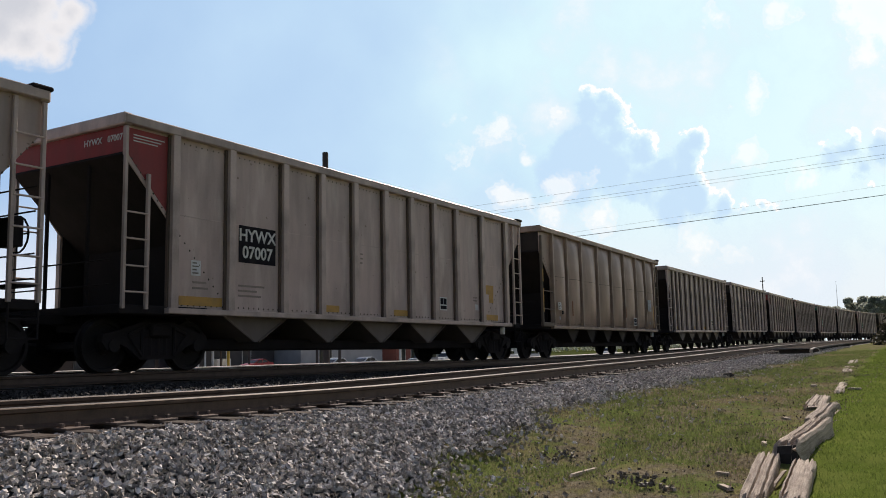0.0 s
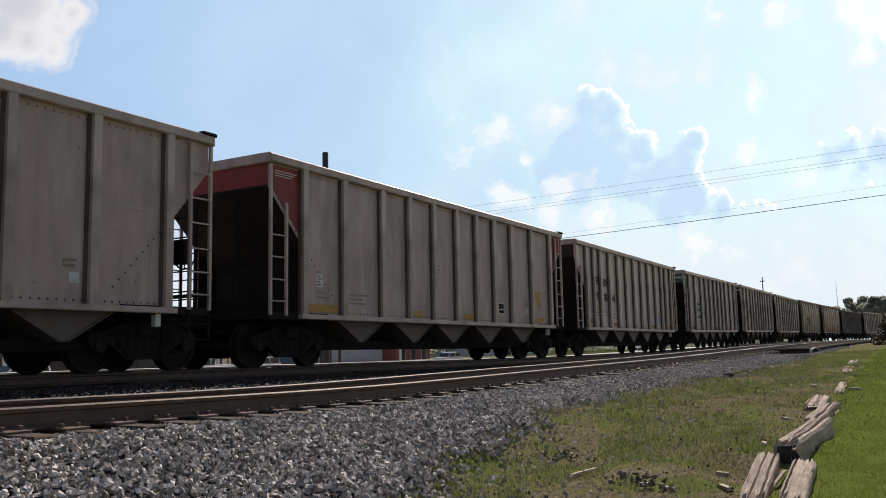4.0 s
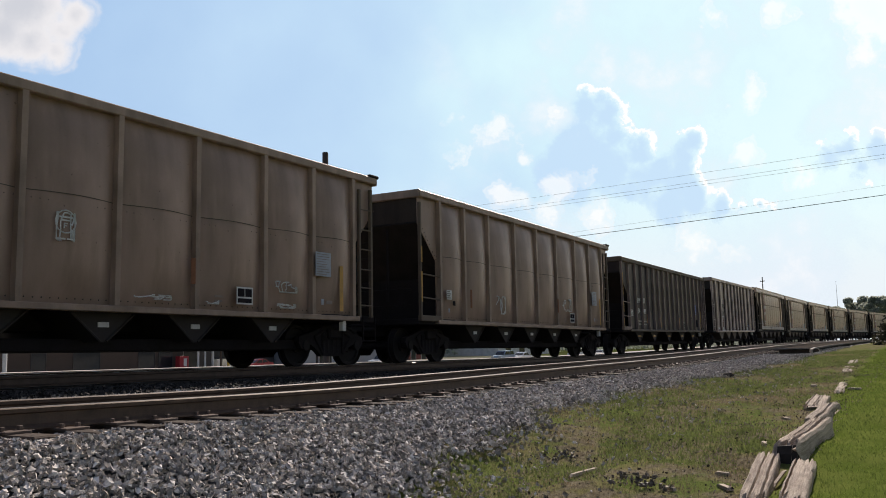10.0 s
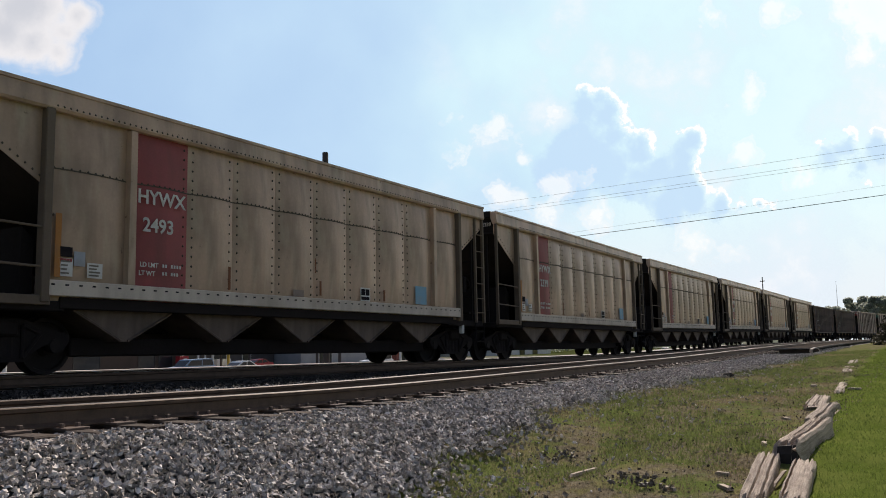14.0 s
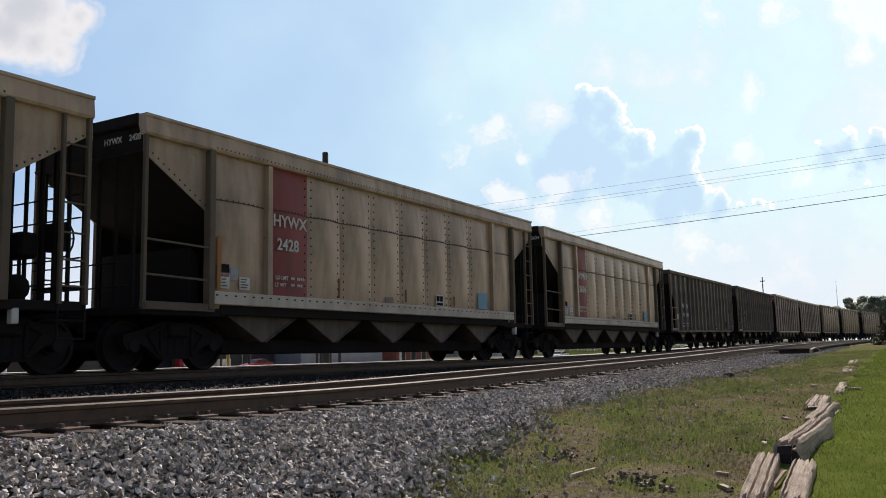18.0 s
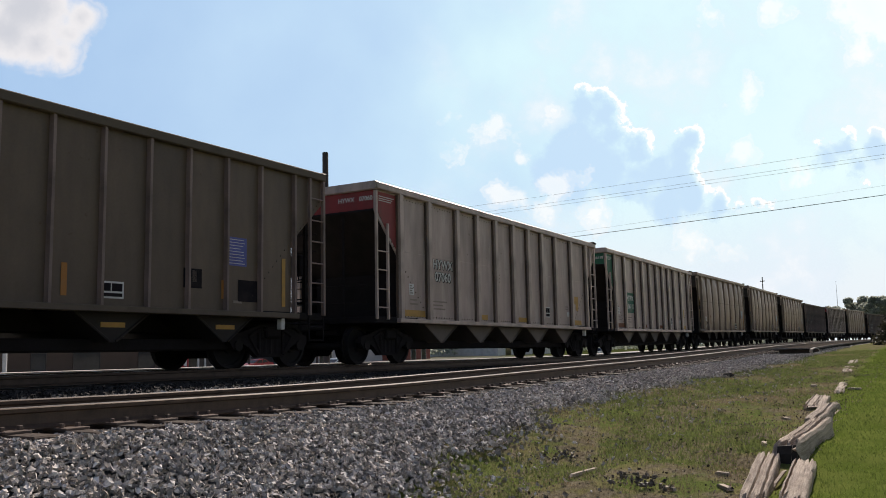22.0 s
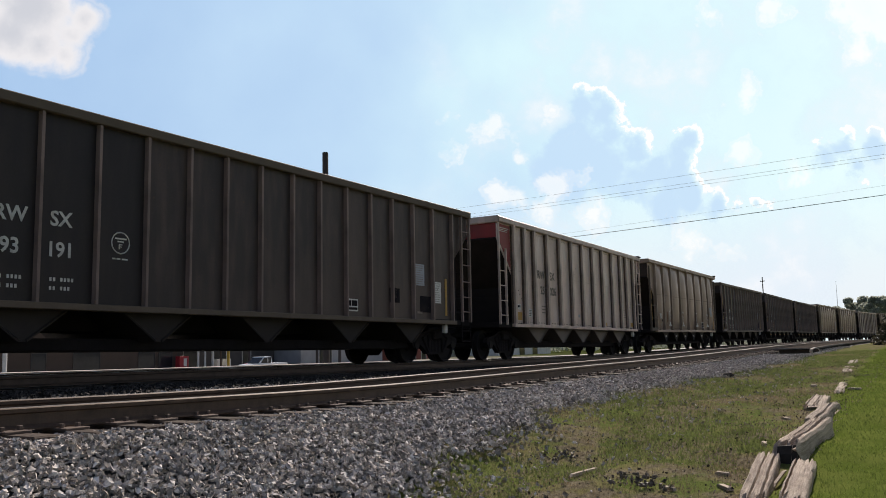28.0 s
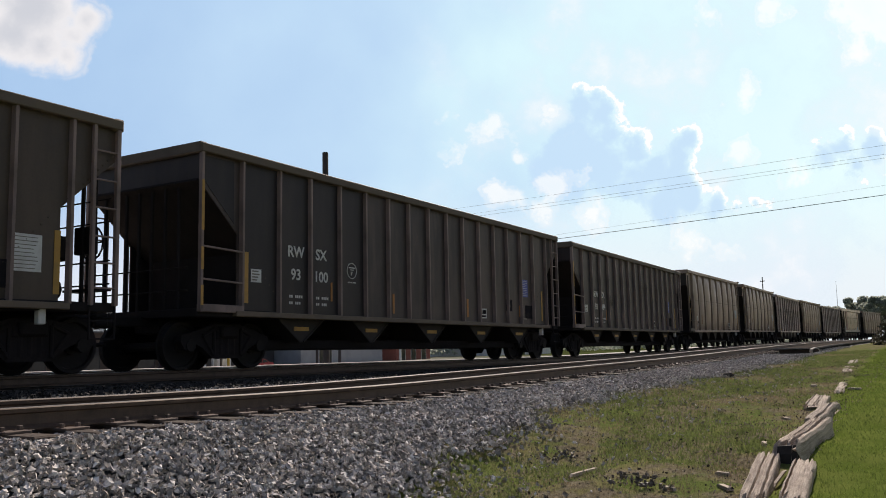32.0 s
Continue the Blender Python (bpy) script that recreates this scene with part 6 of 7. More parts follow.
# ---- vehicles ----
def vehicle(kind, paint, label, at):
    """A road vehicle that points to -x: body, glass, wheels, lights."""
    v = thing(kind, label, {"sedan": "car", "suv": "car", "pickup": "pickup truck"}[kind], "vehicles on the street", at=at)
    if kind == "sedan":
        low = [(-2.3, 0.3), (-2.35, 0.55), (-2.2, 0.72), (-1.1, 0.9), (1.55, 0.95), (2.25, 0.9), (2.35, 0.6), (2.3, 0.3)]
        cab = [(-1.15, 0.88), (-0.35, 1.38), (0.75, 1.42), (1.7, 0.93)]
    elif kind == "suv":
        low = [(-2.4, 0.35), (-2.45, 0.7), (-2.3, 0.95), (-1.25, 1.08), (2.3, 1.1), (2.4, 0.8), (2.35, 0.35)]
        cab = [(-1.35, 1.06), (-0.65, 1.68), (2.0, 1.74), (2.32, 1.1)]
    else:
        low = [(-2.7, 0.4), (-2.75, 0.8), (-2.6, 1.02), (-1.4, 1.1), (0.55, 1.1), (2.7, 1.12), (2.75, 0.5), (2.7, 0.4)]
        cab = [(-1.45, 1.08), (-0.75, 1.75), (0.4, 1.78), (0.55, 1.1)]
    hw = 0.9

    def body(bm):
        bm_prism(bm, low, -hw, hw)
        bmesh.ops.bevel(bm, geom=list(bm.edges), offset=0.05, segments=2, affect="EDGES")
    part("body", kind, body, paint, v, smooth=False)

    def cabin(bm):
        bm_prism(bm, cab, -hw + 0.12, hw - 0.12)
        bmesh.ops.bevel(bm, geom=list(bm.edges), offset=0.06, segments=2, affect="EDGES")
    part("cabin", kind, cabin, paint, v)
    (x0, z0), (x1, z1), (x2, z2), (x3, z3) = cab
    cut = (x1 + x2) / 2
    for side in (-1, 1):
        y = side * (hw - 0.115)
        yy = sorted((y, y + side * 0.012))
        part("side_window", kind + f"a{side}", lambda bm: bm_prism(bm, [(x0 + 0.25, z0 + 0.06), (cut - 0.05, z0 + 0.06), (cut - 0.05, z1 - 0.08), (x1 + 0.06, z1 - 0.08)], *yy), "window_glass", v)
        part("side_window", kind + f"b{side}", lambda bm: bm_prism(bm, [(cut + 0.05, z0 + 0.06), (x3 - 0.25, z0 + 0.06), (x2 - 0.08, z2 - 0.08), (cut + 0.05, z2 - 0.08)], *yy), "window_glass", v)
    part("windscreen", kind, lambda bm: bm_prism(bm, [(x0 + 0.02, z0 + 0.06), (x0 - 0.01, z0 + 0.06), (x1 - 0.05, z1 - 0.05), (x1 - 0.01, z1 - 0.05)], -hw + 0.2, hw - 0.2), "window_glass", v)
    wb = {"sedan": 1.38, "suv": 1.42, "pickup": 1.75}[kind]
    for x in (-wb, wb):
        for side in (-1, 1):
            w = part("wheel", kind, lambda bm: bm_lathe(bm, [(0.20, -0.1), (0.31, -0.1), (0.33, -0.06), (0.33, 0.06), (0.31, 0.1), (0.20, 0.1)], Matrix.Rotation(radians(90), 4, "X"), 18), "tyre", v, at=pose(x, side * 0.82, 0.33))
            part("rim", kind, lambda bm: bm_lathe(bm, [(0.05, -0.105), (0.20, -0.095), (0.20, 0.095), (0.05, 0.105)], Matrix.Rotation(radians(90), 4, "X"), 12), "car_silver", w)
    for side in (-0.62, 0.62):
        part("headlight", kind, lambda bm: bm_box(bm, low[1][0] - 0.02, low[1][0] + 0.12, -0.18, 0.18, low[1][1] + 0.02, low[2][1] - 0.02, 0.02), "white_trim", v, at=pose(0, side, 0))
        part("tail_light", kind, lambda bm: bm_box(bm, -low[1][0] - 0.12, -low[1][0] + 0.02, -0.16, 0.16, 0.66, 0.84, 0.02), "lamp_red", v, at=pose(0, side, 0))
    part("bumper", kind, lambda bm: bm_box(bm, low[0][0] - 0.06, low[0][0] + 0.1, -0.85, 0.85, 0.32, 0.5, 0.03), paint if kind != "pickup" else "car_silver", v)
    return v


ROAD_Z = STREET_Z + 0.02
LANE = 35.0 * K
vehicle("sedan", "car_red", "parked red sedan beside the storefront", pose(48.0 * K, 45.2 * K, STREET_Z, 0, 0, 0))
TRAFFIC = []
for x0, kind, paint, label in ((44.3, "sedan", "car_white", "white sedan driving on the street"), (47.6, "sedan", "car_silver", "silver sedan driving on the street"),
                               (55.0, "suv", "car_grey", "dark grey sport utility car driving on the street"), (58.5, "suv", "car_white", "white sport utility car driving on the street"),
                               (69.3, "pickup", "car_white", "white pickup truck driving on the street"), (73.4, "suv", "car_silver", "grey sport utility car driving on the street"), (94.7, "suv", "car_silver", "silver sport utility car driving on the street"),
                               (140.0, "suv", "car_silver", "silver sport utility car driving on the street"),
                               (158.2, "suv", "car_blue", "pale blue sport utility car driving on the street"), (161.8, "sedan", "car_white", "white sedan driving on the street"),
                               (175.0, "suv", "car_white", "white sport utility car driving on the street"), (182.0, "sedan", "car_silver", "silver sedan driving on the street"),
                               (242.5, "sedan", "car_white", "white sedan driving on the street"),
                               (289.7, "pickup", "car_white", "white pickup truck driving on the street")):
    TRAFFIC.append((vehicle(kind, paint, label, pose(x0 * K, LANE, ROAD_Z)), x0 * K))


# ---- poles and wires ----
def utility_pole(x, y, z, h, r, arm, label):
    t = thing("utility_pole", label, "utility pole", "utility poles", at=pose(x, y, z))
    part("pole_shaft", f"{h}{r}", lambda bm: bmesh.ops.create_cone(bm, cap_ends=True, segments=12, radius1=r * 1.25, radius2=r, depth=h + 0.5, matrix=Matrix.Translation((0, 0, h / 2 - 0.25))), "stack_steel" if not arm else "pole_wood", t)
    for i, (z1, w) in enumerate(arm):
        a = part("crossarm", f"{w}", lambda bm: bm_box(bm, -w, w, -0.06, 0.06, -0.06, 0.06, 0.01), "pole_wood", t, at=pose(0, 0, z1, 0, 0, 40))
        for sx in (-0.85, 0.0, 0.85):
            part("insulator", "", lambda bm: bmesh.ops.create_cone(bm, cap_ends=True, segments=8, radius1=0.06, radius2=0.03, depth=0.2), "bay_grey", a, at=pose(sx * w, 0, 0.16))
    return t


utility_pole(37.3, 30.0, -1.75, 13.3, 0.165, (), "tall dark wooden pole behind the train")
utility_pole(47.0 * K, 45.0 * K, -1.7, up(5.0), 0.11, (), "thin dark sign pole by the street")
utility_pole(170.0, 31.9, -0.5, 13.2, 0.09, ((12.4, 0.7),), "distant wooden utility pole with crossarms")
mast = thing("radio_mast", "thin distant radio mast above the trees", "mast", at=pose(420.0, 47.5, 0))
part("mast_shaft", "", lambda bm: bmesh.ops.create_cone(bm, cap_ends=True, segments=6, radius1=0.13, radius2=0.06, depth=27, matrix=Matrix.Translation((0, 0, 13.5))), "stack_steel", mast)


def ray_place(px, py, depth):
    f = 784 / math.tan(cam.data.angle / 2)
    return VIEW @ Vector(((px - 784) / f * depth, (441 - py) / f * depth, -depth))


def wire_run(a, b, sag, r, label):
    n, ring = 24, ((1, 0), (0, 1), (-1, 0), (0, -1))
    side = (b - a).cross(Vector((0, 0, 1))).normalized()
    pts = []
    for i in range(n + 1):
        c = a.lerp(b, i / n) - Vector((0, 0, sag * (1 - (2 * i / n - 1) ** 2)))
        pts += [tuple(c + side * r * u + Vector((0, 0, r * w))) for u, w in ring]
    faces = [(4 * i + j, 4 * i + (j + 1) % 4, 4 * i + 4 + (j + 1) % 4, 4 * i + 4 + j) for i in range(n) for j in range(4)]
    return tagged(new("overhead_wire", raw_mesh("overhead_wire", pts, faces, "wire")), label, "overhead wire", "overhead wires")


def wire_pole(px, py, depth, label):
    p = ray_place(px, py, depth)
    utility_pole(p[0], p[1], -1.75, p[2] + 2.25, 0.14, (), label)


wire_pole(600, 468, 95, "wooden pole that carries the thick cable")
wire_pole(1800, 312, 48, "wooden pole at the far end of the thick cable")
wire_pole(560, 398, 110, "wooden pole that carries the thin wires")
wire_pole(1800, 218, 60, "wooden pole at the far end of the thin wires")
wire_run(ray_place(600, 468, 95), ray_place(1800, 312, 48), 0.25, 0.020, "thick black overhead cable")
wire_run(ray_place(560, 403, 110), ray_place(1800, 221, 60), 0.2, 0.009, "thin overhead wire above the street")
wire_run(ray_place(560, 415, 110), ray_place(1800, 238, 60), 0.2, 0.009, "thin overhead wire above the street")
wire_run(ray_place(560, 420, 110), ray_place(1800, 245, 60), 0.2, 0.009, "thin overhead wire above the street")
wire_run(ray_place(560, 475, 110), ray_place(1800, 292, 60), 0.2, 0.006, "thin overhead wire above the street")


# ---- trees ----
def tree(x, y, z, height, spread, seed, label):
    rng = random.Random(seed)
    rs = np.random.RandomState(seed)
    t = thing("tree", label, "tree", "trees beyond the railway", at=pose(x, y, z))
    limbs = []

    def trunk(bm):
        bmesh.ops.create_cone(bm, cap_ends=True, segments=8, radius1=0.035 * height, radius2=0.012 * height, depth=height * 0.75, matrix=Matrix.Translation((0, 0, height * 0.36)))
        for i in range(9):
            a, h0 = rng.uniform(0, 6.28), height * rng.uniform(0.3, 0.7)
            tip = Vector((math.cos(a) * spread * rng.uniform(0.4, 0.8), math.sin(a) * spread * rng.uniform(0.4, 0.8), h0 + height * rng.uniform(0.1, 0.28)))
            limbs.append(tip)
            bm_bar(bm, (0, 0, h0), tip, 0.008 * height, 5)
    part("trunk", str(seed), trunk, "pole_wood", t)
    centres = [np.array(p) for p in limbs] + [np.array((rng.uniform(-0.4, 0.4) * spread, rng.uniform(-0.4, 0.4) * spread, height * rng.uniform(0.6, 0.93))) for _ in range(7)]
    pts = []
    for c in centres:
        r = spread * rng.uniform(0.22, 0.42)
        d = rs.normal(size=(260, 3)); d /= np.linalg.norm(d, axis=1)[:, None]
        pts.append(c + d * (r * rs.uniform(0.45, 1.0, (260, 1)) ** 0.5) * np.array([1, 1, 0.75]))
    p = np.concatenate(pts)
    n = len(p)
    u = rs.normal(size=(n, 3)); u /= np.linalg.norm(u, axis=1)[:, None]
    w = np.cross(u, rs.normal(size=(n, 3))); w /= np.linalg.norm(w, axis=1)[:, None]
    s = 0.03 * height * rs.uniform(0.6, 1.3, (n, 1))
    v = np.stack([p - u * s, p + w * s * 0.7, p + u * s, p - w * s * 0.7], 1).reshape(-1, 3)
    crown = new("crown", raw_mesh("crown", v.tolist(), np.arange(4 * n).reshape(-1, 4).tolist(), "tree_leaf"))
    crown.parent = t
    return t


rt = random.Random(4)
for i in range(16):
    x = 225 + 60 * rt.random()
    ang = radians(9.0 - 0.72 * i)
    tree(x, x * math.tan(ang), 0.3, (6.5 + 4.0 * min(1, i / 5)) * rt.uniform(0.80, 1.02) * x / 225, 3.4 * rt.uniform(0.8, 1.2) * x / 225, 40 + i, "leafy green deciduous tree beyond the railway")


def far_woods():
    rs = np.random.RandomState(77)
    n = 26000
    x = rs.uniform(140, 620, n)
    y = 104 + rs.uniform(-4, 4, n) - 0.04 * (x - 80)
    top = 4.6 + 1.0 * np.sin(x * 0.11) + 0.8 * np.sin(x * 0.37 + 1)
    p = np.stack([x, y, rs.uniform(-1.2, 1, n) * 0 + rs.rand(n) ** 0.7 * top - 0.8], 1)
    u = rs.normal(size=(n, 3)); u /= np.linalg.norm(u, axis=1)[:, None]
    w = np.cross(u, rs.normal(size=(n, 3))); w /= np.linalg.norm(w, axis=1)[:, None]
    s = 0.38 * rs.uniform(0.6, 1.3, (n, 1))
    v = np.stack([p - u * s, p + w * s * 0.7, p + u * s, p - w * s * 0.7], 1).reshape(-1, 3)
    tagged(new("far_woods", raw_mesh("far_woods", v.tolist(), np.arange(4 * n).reshape(-1, 4).tolist(), "tree_leaf")), "low dark green scrub beyond the railway", "woods", kind="stuff")


far_woods()


def bush(x, y, r, h, seed, label):
    rs = np.random.RandomState(seed)
    z = float(ground_level(np.array([x]), np.array([y]))[0])
    b = thing("bush", label, "bush", "bushes by the lawn", at=pose(x, y, z))
    part("stems", str(seed), lambda bm: [bm_bar(bm, (0, 0, -0.1), (r * 0.6 * math.cos(a), r * 0.6 * math.sin(a), h * 0.7), 0.03, 5) for a in (0.3, 1.5, 2.6, 3.8, 5.1)], "pole_wood", b)
    n = 2600
    d = rs.normal(size=(n, 3)); d /= np.linalg.norm(d, axis=1)[:, None]
    d[:, 2] = np.abs(d[:, 2])
    lump = 1 + 0.22 * np.sin(d[:, 0] * 7 + seed) * np.sin(d[:, 1] * 6) + 0.15 * np.sin(d[:, 2] * 9)
    p = d * (rs.uniform(0.5, 1, (n, 1)) ** 0.6) * np.array([r, r, h]) * lump[:, None]
    u = rs.normal(size=(n, 3)); u /= np.linalg.norm(u, axis=1)[:, None]
    w = np.cross(u, rs.normal(size=(n, 3))); w /= np.linalg.norm(w, axis=1)[:, None]
    s = 0.075 * rs.uniform(0.6, 1.4, (n, 1))
    v = np.stack([p - u * s, p + w * s * 0.7, p + u * s, p - w * s * 0.7], 1).reshape(-1, 3)
    c = new("foliage", raw_mesh("foliage", v.tolist(), np.arange(4 * n).reshape(-1, 4).tolist(), "bush_leaf"))
    c.parent = b
    return b


bush(62.0, 3.75, 1.25, 1.55, 3, "dark green rounded bush beside the track")
bush(64.5, 2.1, 1.5, 1.8, 5, "dark green rounded bush at the lawn edge")
bush(66.0, -0.4, 1.6, 1.7, 6, "dark green rounded bush at the lawn edge")


# ---- sky backdrop behind everything ----
def sky_backdrop():
    m = bpy.data.materials.new("sky_backdrop")
    m.use_nodes = True
    n, l = m.node_tree.nodes, m.node_tree.links.new
    n.remove(n["Principled BSDF"])
    tc = n.new("ShaderNodeTexCoord")
    sep = n.new("ShaderNodeSeparateXYZ"); l(tc.outputs["Object"], sep.inputs[0])
    warp = n.new("ShaderNodeTexNoise"); warp.inputs["Scale"].default_value = 0.35; warp.inputs["Detail"].default_value = 5
    l(tc.outputs["Object"], warp.inputs["Vector"])
    wx = n.new("ShaderNodeMath"); wx.operation = "MULTIPLY_ADD"; wx.inputs[1].default_value = 7.0; l(warp.outputs[0], wx.inputs[0]); l(sep.outputs[0], wx.inputs[2])
    r = n.new("ShaderNodeMapRange"); r.inputs[1].default_value, r.inputs[2].default_value = 3.5, 19.2; l(wx.outputs[0], r.inputs[0])
    ramp = n.new("ShaderNodeValToRGB")
    ramp.color_ramp.elements[0].color, ramp.color_ramp.elements[1].color = (0.325, 0.535, 0.82, 1), (0.70, 0.95, 1.0, 1)
    for p, c in ((0.35, (0.43, 0.66, 0.905, 1)), (0.50, (0.495, 0.745, 0.945, 1)), (0.64, (0.61, 0.885, 0.985, 1))):
        e = ramp.color_ramp.elements.new(p); e.color = c
    l(r.outputs[0], ramp.inputs[0])
    low = n.new("ShaderNodeMapRange"); low.interpolation_type = "SMOOTHSTEP"; low.inputs[1].default_value, low.inputs[2].default_value = -3.0, -5.4
    low.inputs[4].default_value = 0.8
    l(sep.outputs[1], low.inputs[0])
    mix = n.new("ShaderNodeMix"); mix.data_type = "RGBA"
    l(low.outputs[0], mix.inputs[0]); l(ramp.outputs[0], mix.inputs[6]); mix.inputs[7].default_value = (0.74, 0.84, 0.93, 1)
    em = n.new("ShaderNodeEmission"); l(mix.outputs[2], em.inputs[0]); l(em.outputs[0], n["Material Output"].inputs["Surface"])
    M["sky_backdrop"] = m


sky_backdrop()


# ---- clouds: two far sheets that drift slowly ----
def cloud_material(name, blobs, bright, shade, amp, cut=0.0, fill=1.0, rim_gain=1.0, haze=0.0, edges=(0, 0), backlit=True):
    """A sheet of cloud: blobs (x, y, radius) in the sheet's own units, broken up by noise, with a bright rim and a shaded inside."""
    m = bpy.data.materials.new(name)
    m.use_nodes = True
    n, l = m.node_tree.nodes, m.node_tree.links.new
    n.remove(n["Principled BSDF"])
    tc = n.new("ShaderNodeTexCoord")

    def calc(op, a, b=None, c=None):
        x = n.new("ShaderNodeMath"); x.operation = op
        for i, v in enumerate((a, b, c)):
            if v is None:
                continue
            if isinstance(v, (int, float)):
                x.inputs[i].default_value = v
            else:
                l(v, x.inputs[i])
        return x.outputs[0]

    def noise_tex(scale, detail, rough=0.55):
        t = n.new("ShaderNodeTexNoise")
        t.inputs["Scale"].default_value, t.inputs["Detail"].default_value, t.inputs["Roughness"].default_value = scale, detail, rough
        l(tc.outputs["Object"], t.inputs["Vector"])
        return t.outputs[0]

    def field_at(shift):
        place = tc.outputs["Object"]
        if shift:
            mv = n.new("ShaderNodeVectorMath"); mv.operation = "ADD"; mv.inputs[1].default_value = shift
            l(place, mv.inputs[0]); place = mv.outputs[0]

        def grain(scale, detail, rough):
            t = n.new("ShaderNodeTexNoise")
            t.inputs["Scale"].default_value, t.inputs["Detail"].default_value, t.inputs["Roughness"].default_value = scale, detail, rough
            l(place, t.inputs["Vector"])
            return t.outputs[0]

        field = None
        for x, y, r in blobs:
            d = n.new("ShaderNodeVectorMath"); d.operation = "DISTANCE"
            l(place, d.inputs[0]); d.inputs[1].default_value = (x, y, 0)
            f = calc("MULTIPLY_ADD", d.outputs["Value"], -1.0, r)
            field = f if field is None else calc("SMOOTH_MAX", field, f, 0.22)
        coarse = calc("MULTIPLY_ADD", grain(0.8, 4, 0.55), amp * 0.9, -0.45 * amp)
        return calc("ADD", calc("ADD", field, calc("MULTIPLY_ADD", grain(2.2, 9, 0.62), amp, -0.5 * amp)), coarse), coarse

    field, nz2 = field_at(None)
    def smooth(v, a, b):
        r = n.new("ShaderNodeMapRange"); r.interpolation_type = "SMOOTHSTEP"
        r.inputs[1].default_value, r.inputs[2].default_value = a, b
        l(v, r.inputs[0])
        return r.outputs[0]

    wisp = smooth(noise_tex(1.1, 5), 0.36, 0.62)
    rim = calc("MULTIPLY", smooth(field, cut - 0.03, cut + 0.07), calc("SUBTRACT", 1.0, smooth(field, cut + 0.05, cut + 0.19)))
    if backlit:
        # edges that face the sun shine
        rim = calc("MULTIPLY", rim, smooth(calc("SUBTRACT", field, field_at((0.16, 0.14, 0))[0]), 0.03, 0.14))
    else:
        rim = calc("MULTIPLY", rim, wisp)
    inner = smooth(field, cut + 0.02, cut + 0.30)
    thin = calc("MULTIPLY", smooth(noise_tex(0.55, 6, 0.6), 0.40, 0.72), haze)
    sep = n.new("ShaderNodeSeparateXYZ"); l(tc.outputs["Object"], sep.inputs[0])
    fade = None
    for v, p, q in ((sep.outputs[0], edges[0], edges[0] + 2.0), (sep.outputs[1], edges[1] + 0.5, edges[1] - 1.0)):
        e = smooth(v, p, q)
        fade = e if fade is None else calc("MULTIPLY", fade, e)
    body_a = calc("MULTIPLY", inner, fill)
    alpha = calc("MAXIMUM", calc("MAXIMUM", calc("MULTIPLY", rim, rim_gain), body_a), calc("MULTIPLY", thin, fade))
    white = calc("MAXIMUM", calc("MULTIPLY", rim, 1.3), calc("SUBTRACT", thin, calc("MULTIPLY", inner, 0.6)))
    shadeside = n.new("ShaderNodeMix"); shadeside.data_type = "RGBA"
    l(smooth(calc("ADD", field, nz2), cut + 0.15, cut + 0.75), shadeside.inputs[0]); shadeside.inputs[6].default_value = (*bright, 1); shadeside.inputs[7].default_value = (*shade, 1)
    mix = n.new("ShaderNodeMix"); mix.data_type = "RGBA"; mix.clamp_factor = True
    if backlit:
        l(white, mix.inputs[0]); mix.inputs[6].default_value = (*shade, 1); mix.inputs[7].default_value = (*bright, 1)
    else:
        mix.inputs[0].default_value = 0.0; l(shadeside.outputs[2], mix.inputs[6])
    fade = alpha
    em = n.new("ShaderNodeEmission"); l(mix.outputs[2], em.inputs[0])
    tr = n.new("ShaderNodeBsdfTransparent")
    ms = n.new("ShaderNodeMixShader")
    l(fade, ms.inputs[0]); l(tr.outputs[0], ms.inputs[1]); l(em.outputs[0], ms.inputs[2]); l(ms.outputs[0], n["Material Output"].inputs["Surface"])
    M[name] = m


CLOUD_D = 3000.0
UNIT = CLOUD_D / (784 / math.tan(cam.data.angle / 2)) * 100     # a hundredth part of the picture's height, roughly


def cloud_sheet(label, mat, x0, x1, y0, y1, depth):
    """A flat sheet across the view; its units run right and up from the view's upper left corner."""
    ob = new("cloud", raw_mesh("cloud", [(x0, -y0, 0), (x1, -y0, 0), (x1, -y1, 0), (x0, -y1, 0)], [(0, 3, 2, 1)], mat))
    ob.scale = (UNIT * depth / CLOUD_D,) * 3
    return tagged(ob, label, "cloud", "drifting clouds")


def cloud_pose(depth, dx, dy):
    k = UNIT * depth / CLOUD_D
    return VIEW @ Matrix.Translation(((-7.84 + dx) * k, (4.41 - dy) * k, -depth))


cloud_material("cumulus_backlit", [(10.42, -1.93, 0.42), (10.75, -2.12, 0.40), (10.92, -2.48, 0.42), (11.32, -2.76, 0.38), (11.5, -2.82, 0.32), (11.3, -3.1, 0.36), (10.25, -2.7, 0.72), (10.75, -3.0, 0.66), (9.85, -3.1, 0.48), (10.3, -3.4, 0.5), (11.2, -3.35, 0.42),
               (12.3, -2.54, 0.3), (12.12, -2.72, 0.34), (11.72, -3.0, 0.42), (11.9, -2.8, 0.22), (12.1, -2.95, 0.36), (12.05, -3.25, 0.46), (12.3, -3.55, 0.42), (12.8, -3.72, 0.36), (13.15, -3.72, 0.28), (13.5, -3.64, 0.22), (11.9, -3.7, 0.42), (14.72, -2.85, 0.36), (15.1, -2.68, 0.38), (15.55, -2.68, 0.4), (15.25, -3.0, 0.36)],
               (0.97, 1.0, 1.0), (0.48, 0.71, 0.945), 0.74, 0.0, 0.85, 0.95, 0.75, (7.0, 1.0))
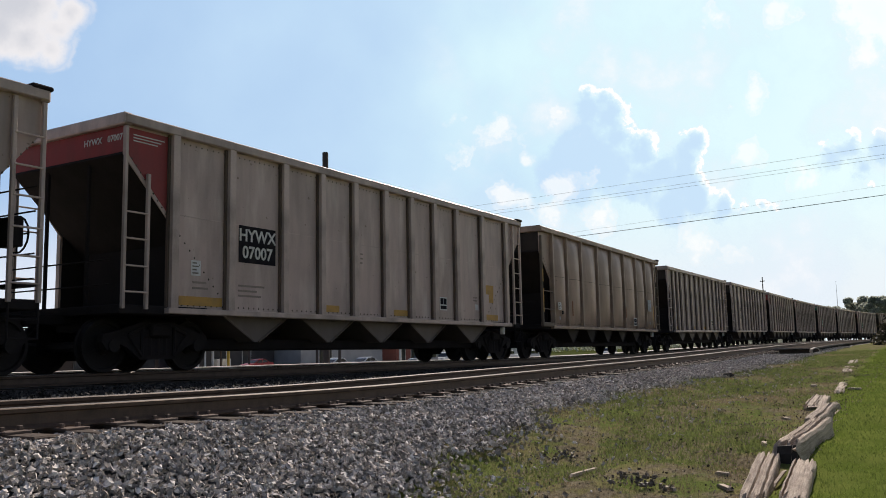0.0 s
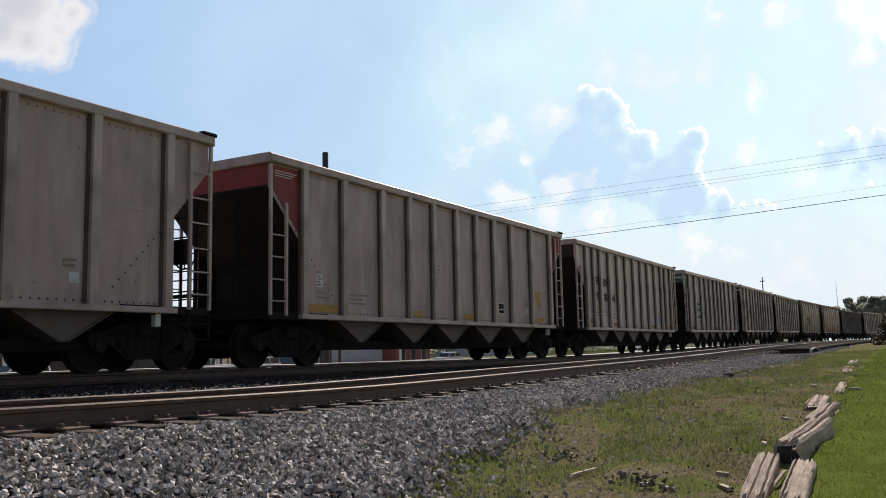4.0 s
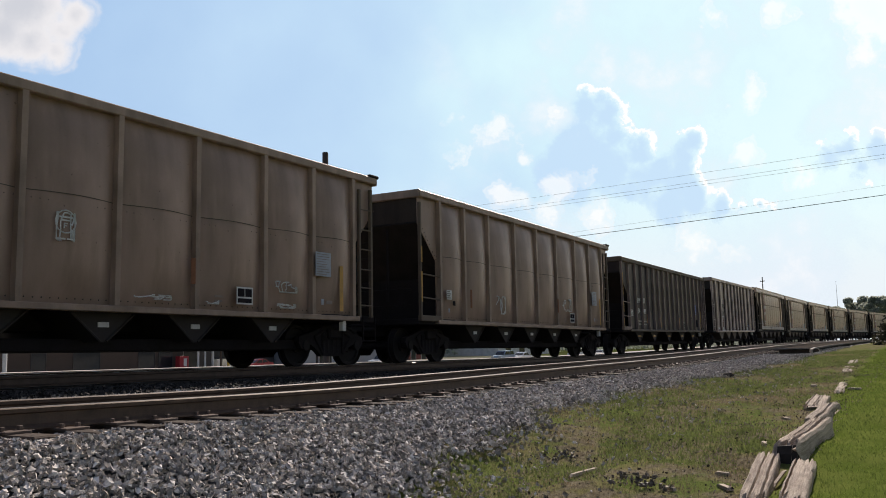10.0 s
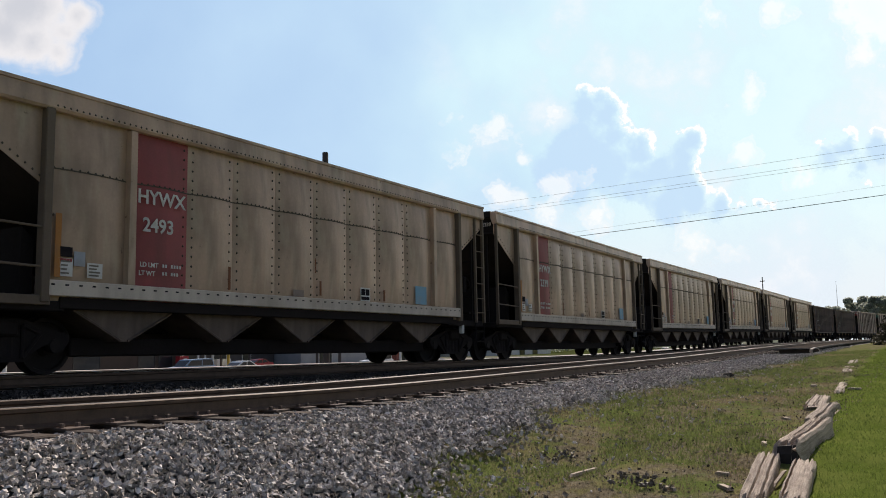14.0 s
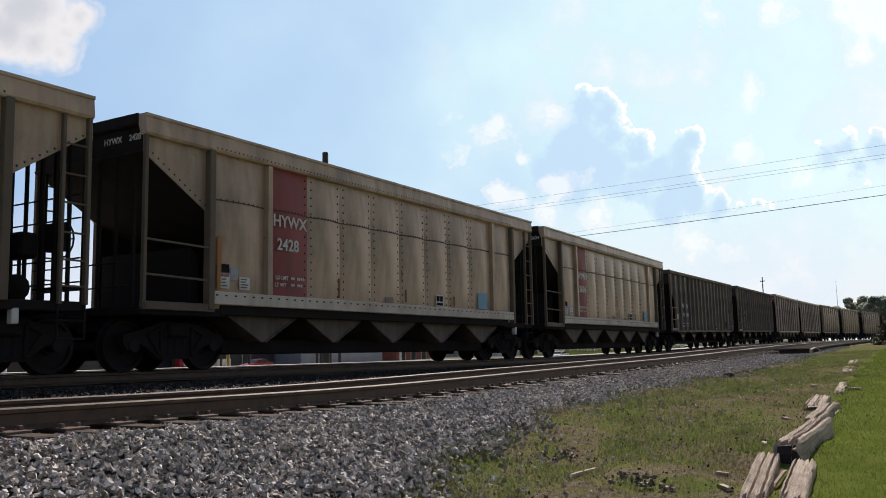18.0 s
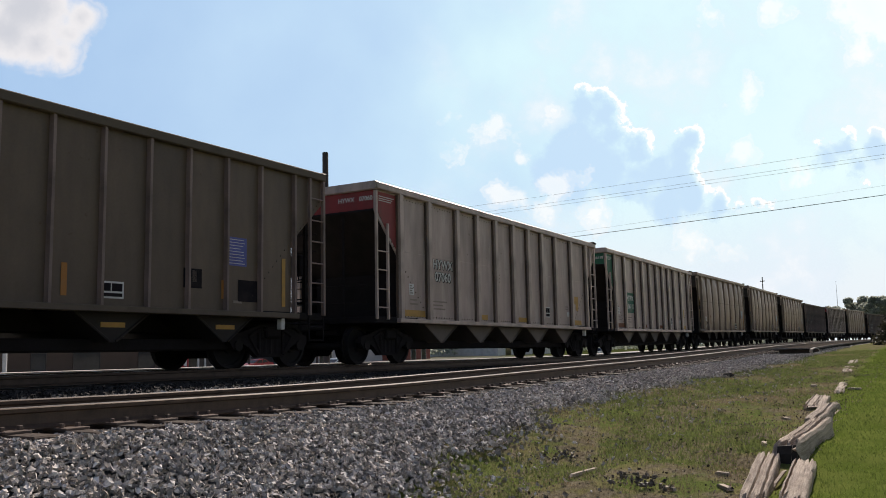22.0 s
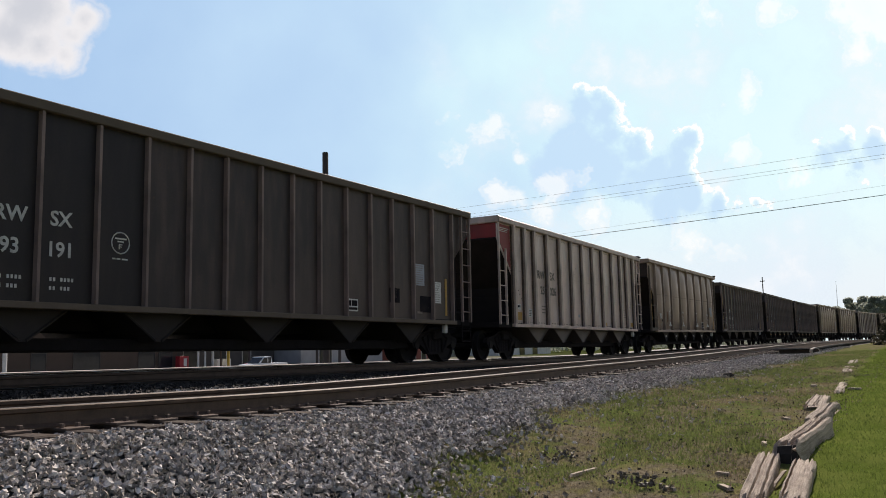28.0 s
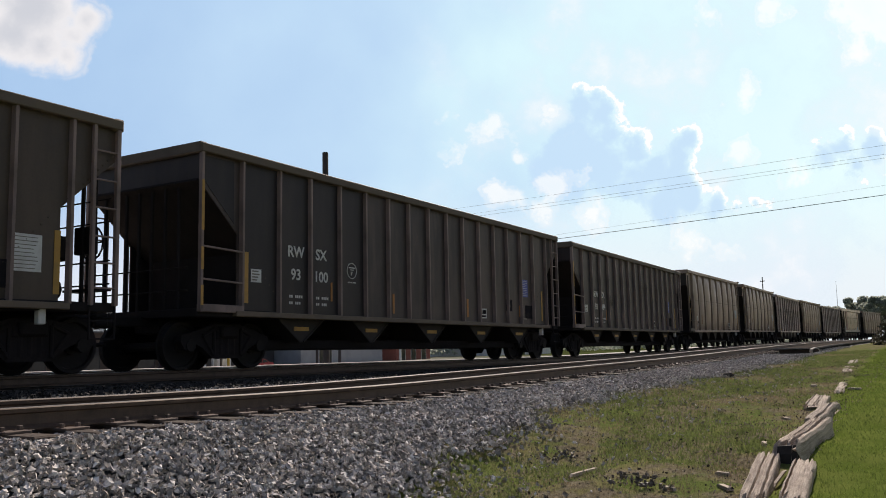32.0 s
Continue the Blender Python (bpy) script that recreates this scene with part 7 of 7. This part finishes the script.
cloud_material("wisp_cloud", [(13.2, -2.78, 0.22), (8.05, -2.1, 0.16), (8.1, -2.7, 0.25), (8.8, -2.3, 0.26), (9.25, -2.4, 0.24), (9.75, -2.25, 0.2), (9.95, -2.0, 0.14), (9.3, -2.85, 0.16), (8.9, -3.48, 0.24), (9.3, -3.5, 0.18), (10.0, -3.3, 0.34), (10.4, -3.25, 0.3), (9.75, -3.75, 0.3), (10.6, -3.8, 0.4), (12.4, -4.25, 0.35), (14.4, -3.2, 0.25), (13.0, -4.5, 0.35),
               (13.4, -1.7, 0.28), (15.5, -0.1, 0.85), (15.35, -0.85, 0.42), (13.7, -0.2, 0.3), (12.6, -0.3, 0.25)],
               (0.95, 1.0, 1.0), (0.88, 0.98, 1.0), 1.15, 0.02, 0.6, 0.3, backlit=False)
cloud_material("cumulus_lit", [(0.3, 0.15, 0.95), (1.22, -0.22, 0.44), (0.9, -0.9, 0.42), (0.45, -0.7, 0.55), (-0.1, -0.5, 0.7), (1.0, -0.5, 0.4)], (0.80, 0.845, 0.88), (0.56, 0.62, 0.69), 0.42, 0.0, 0.95, 0.4, backlit=False)
backdrop = cloud_sheet("pale hazy blue summer sky", "sky_backdrop", -3.0, 19.0, -1.2, 6.5, 3900.0)
backdrop.name = "backdrop"
tagged(backdrop, category="sky", kind="structure")
del backdrop["group"]
backdrop.matrix_basis = cloud_pose(3900.0, 0, 0) @ Matrix.Diagonal((*backdrop.scale, 1))
cloud_right = cloud_sheet("thin backlit cumulus clouds with bright rims", "cumulus_backlit", 7.0, 17.0, -1.0, 5.6, 3400.0)
cloud_wisps = cloud_sheet("small white wisps of cloud", "wisp_cloud", 7.0, 17.0, -1.0, 5.6, 3300.0)
cloud_left = cloud_sheet("white fluffy cumulus cloud in a blue sky", "cumulus_lit", -2.0, 3.6, -1.5, 2.6, 3000.0)


# ---- what moves ----
def motions():
    times = [float(t) for t in range(33)]
    for car, s0 in CARS:
        rows = []
        for t in times:
            s = s0 + SPEED * t
            rows.append((t, train_pose(s)))
        walk(car, rows)
    for v, x0 in TRAFFIC:
        walk(v, [(t, pose(x0 - 9.0 * K * t, LANE, ROAD_Z)) for t in (0.0, 16.0, 32.0)])
    walk(cloud_right, [(0.0, cloud_pose(3400.0, 0.0, 0.0)), (32.0, cloud_pose(3400.0, -0.12, -0.04))])
    walk(cloud_wisps, [(0.0, cloud_pose(3300.0, 0.0, 0.0)), (32.0, cloud_pose(3300.0, -0.14, -0.04))])
    walk(cloud_left, [(0.0, cloud_pose(3000.0, 0.0, 0.0)), (32.0, cloud_pose(3000.0, 0.28, 0.12))])


motions()
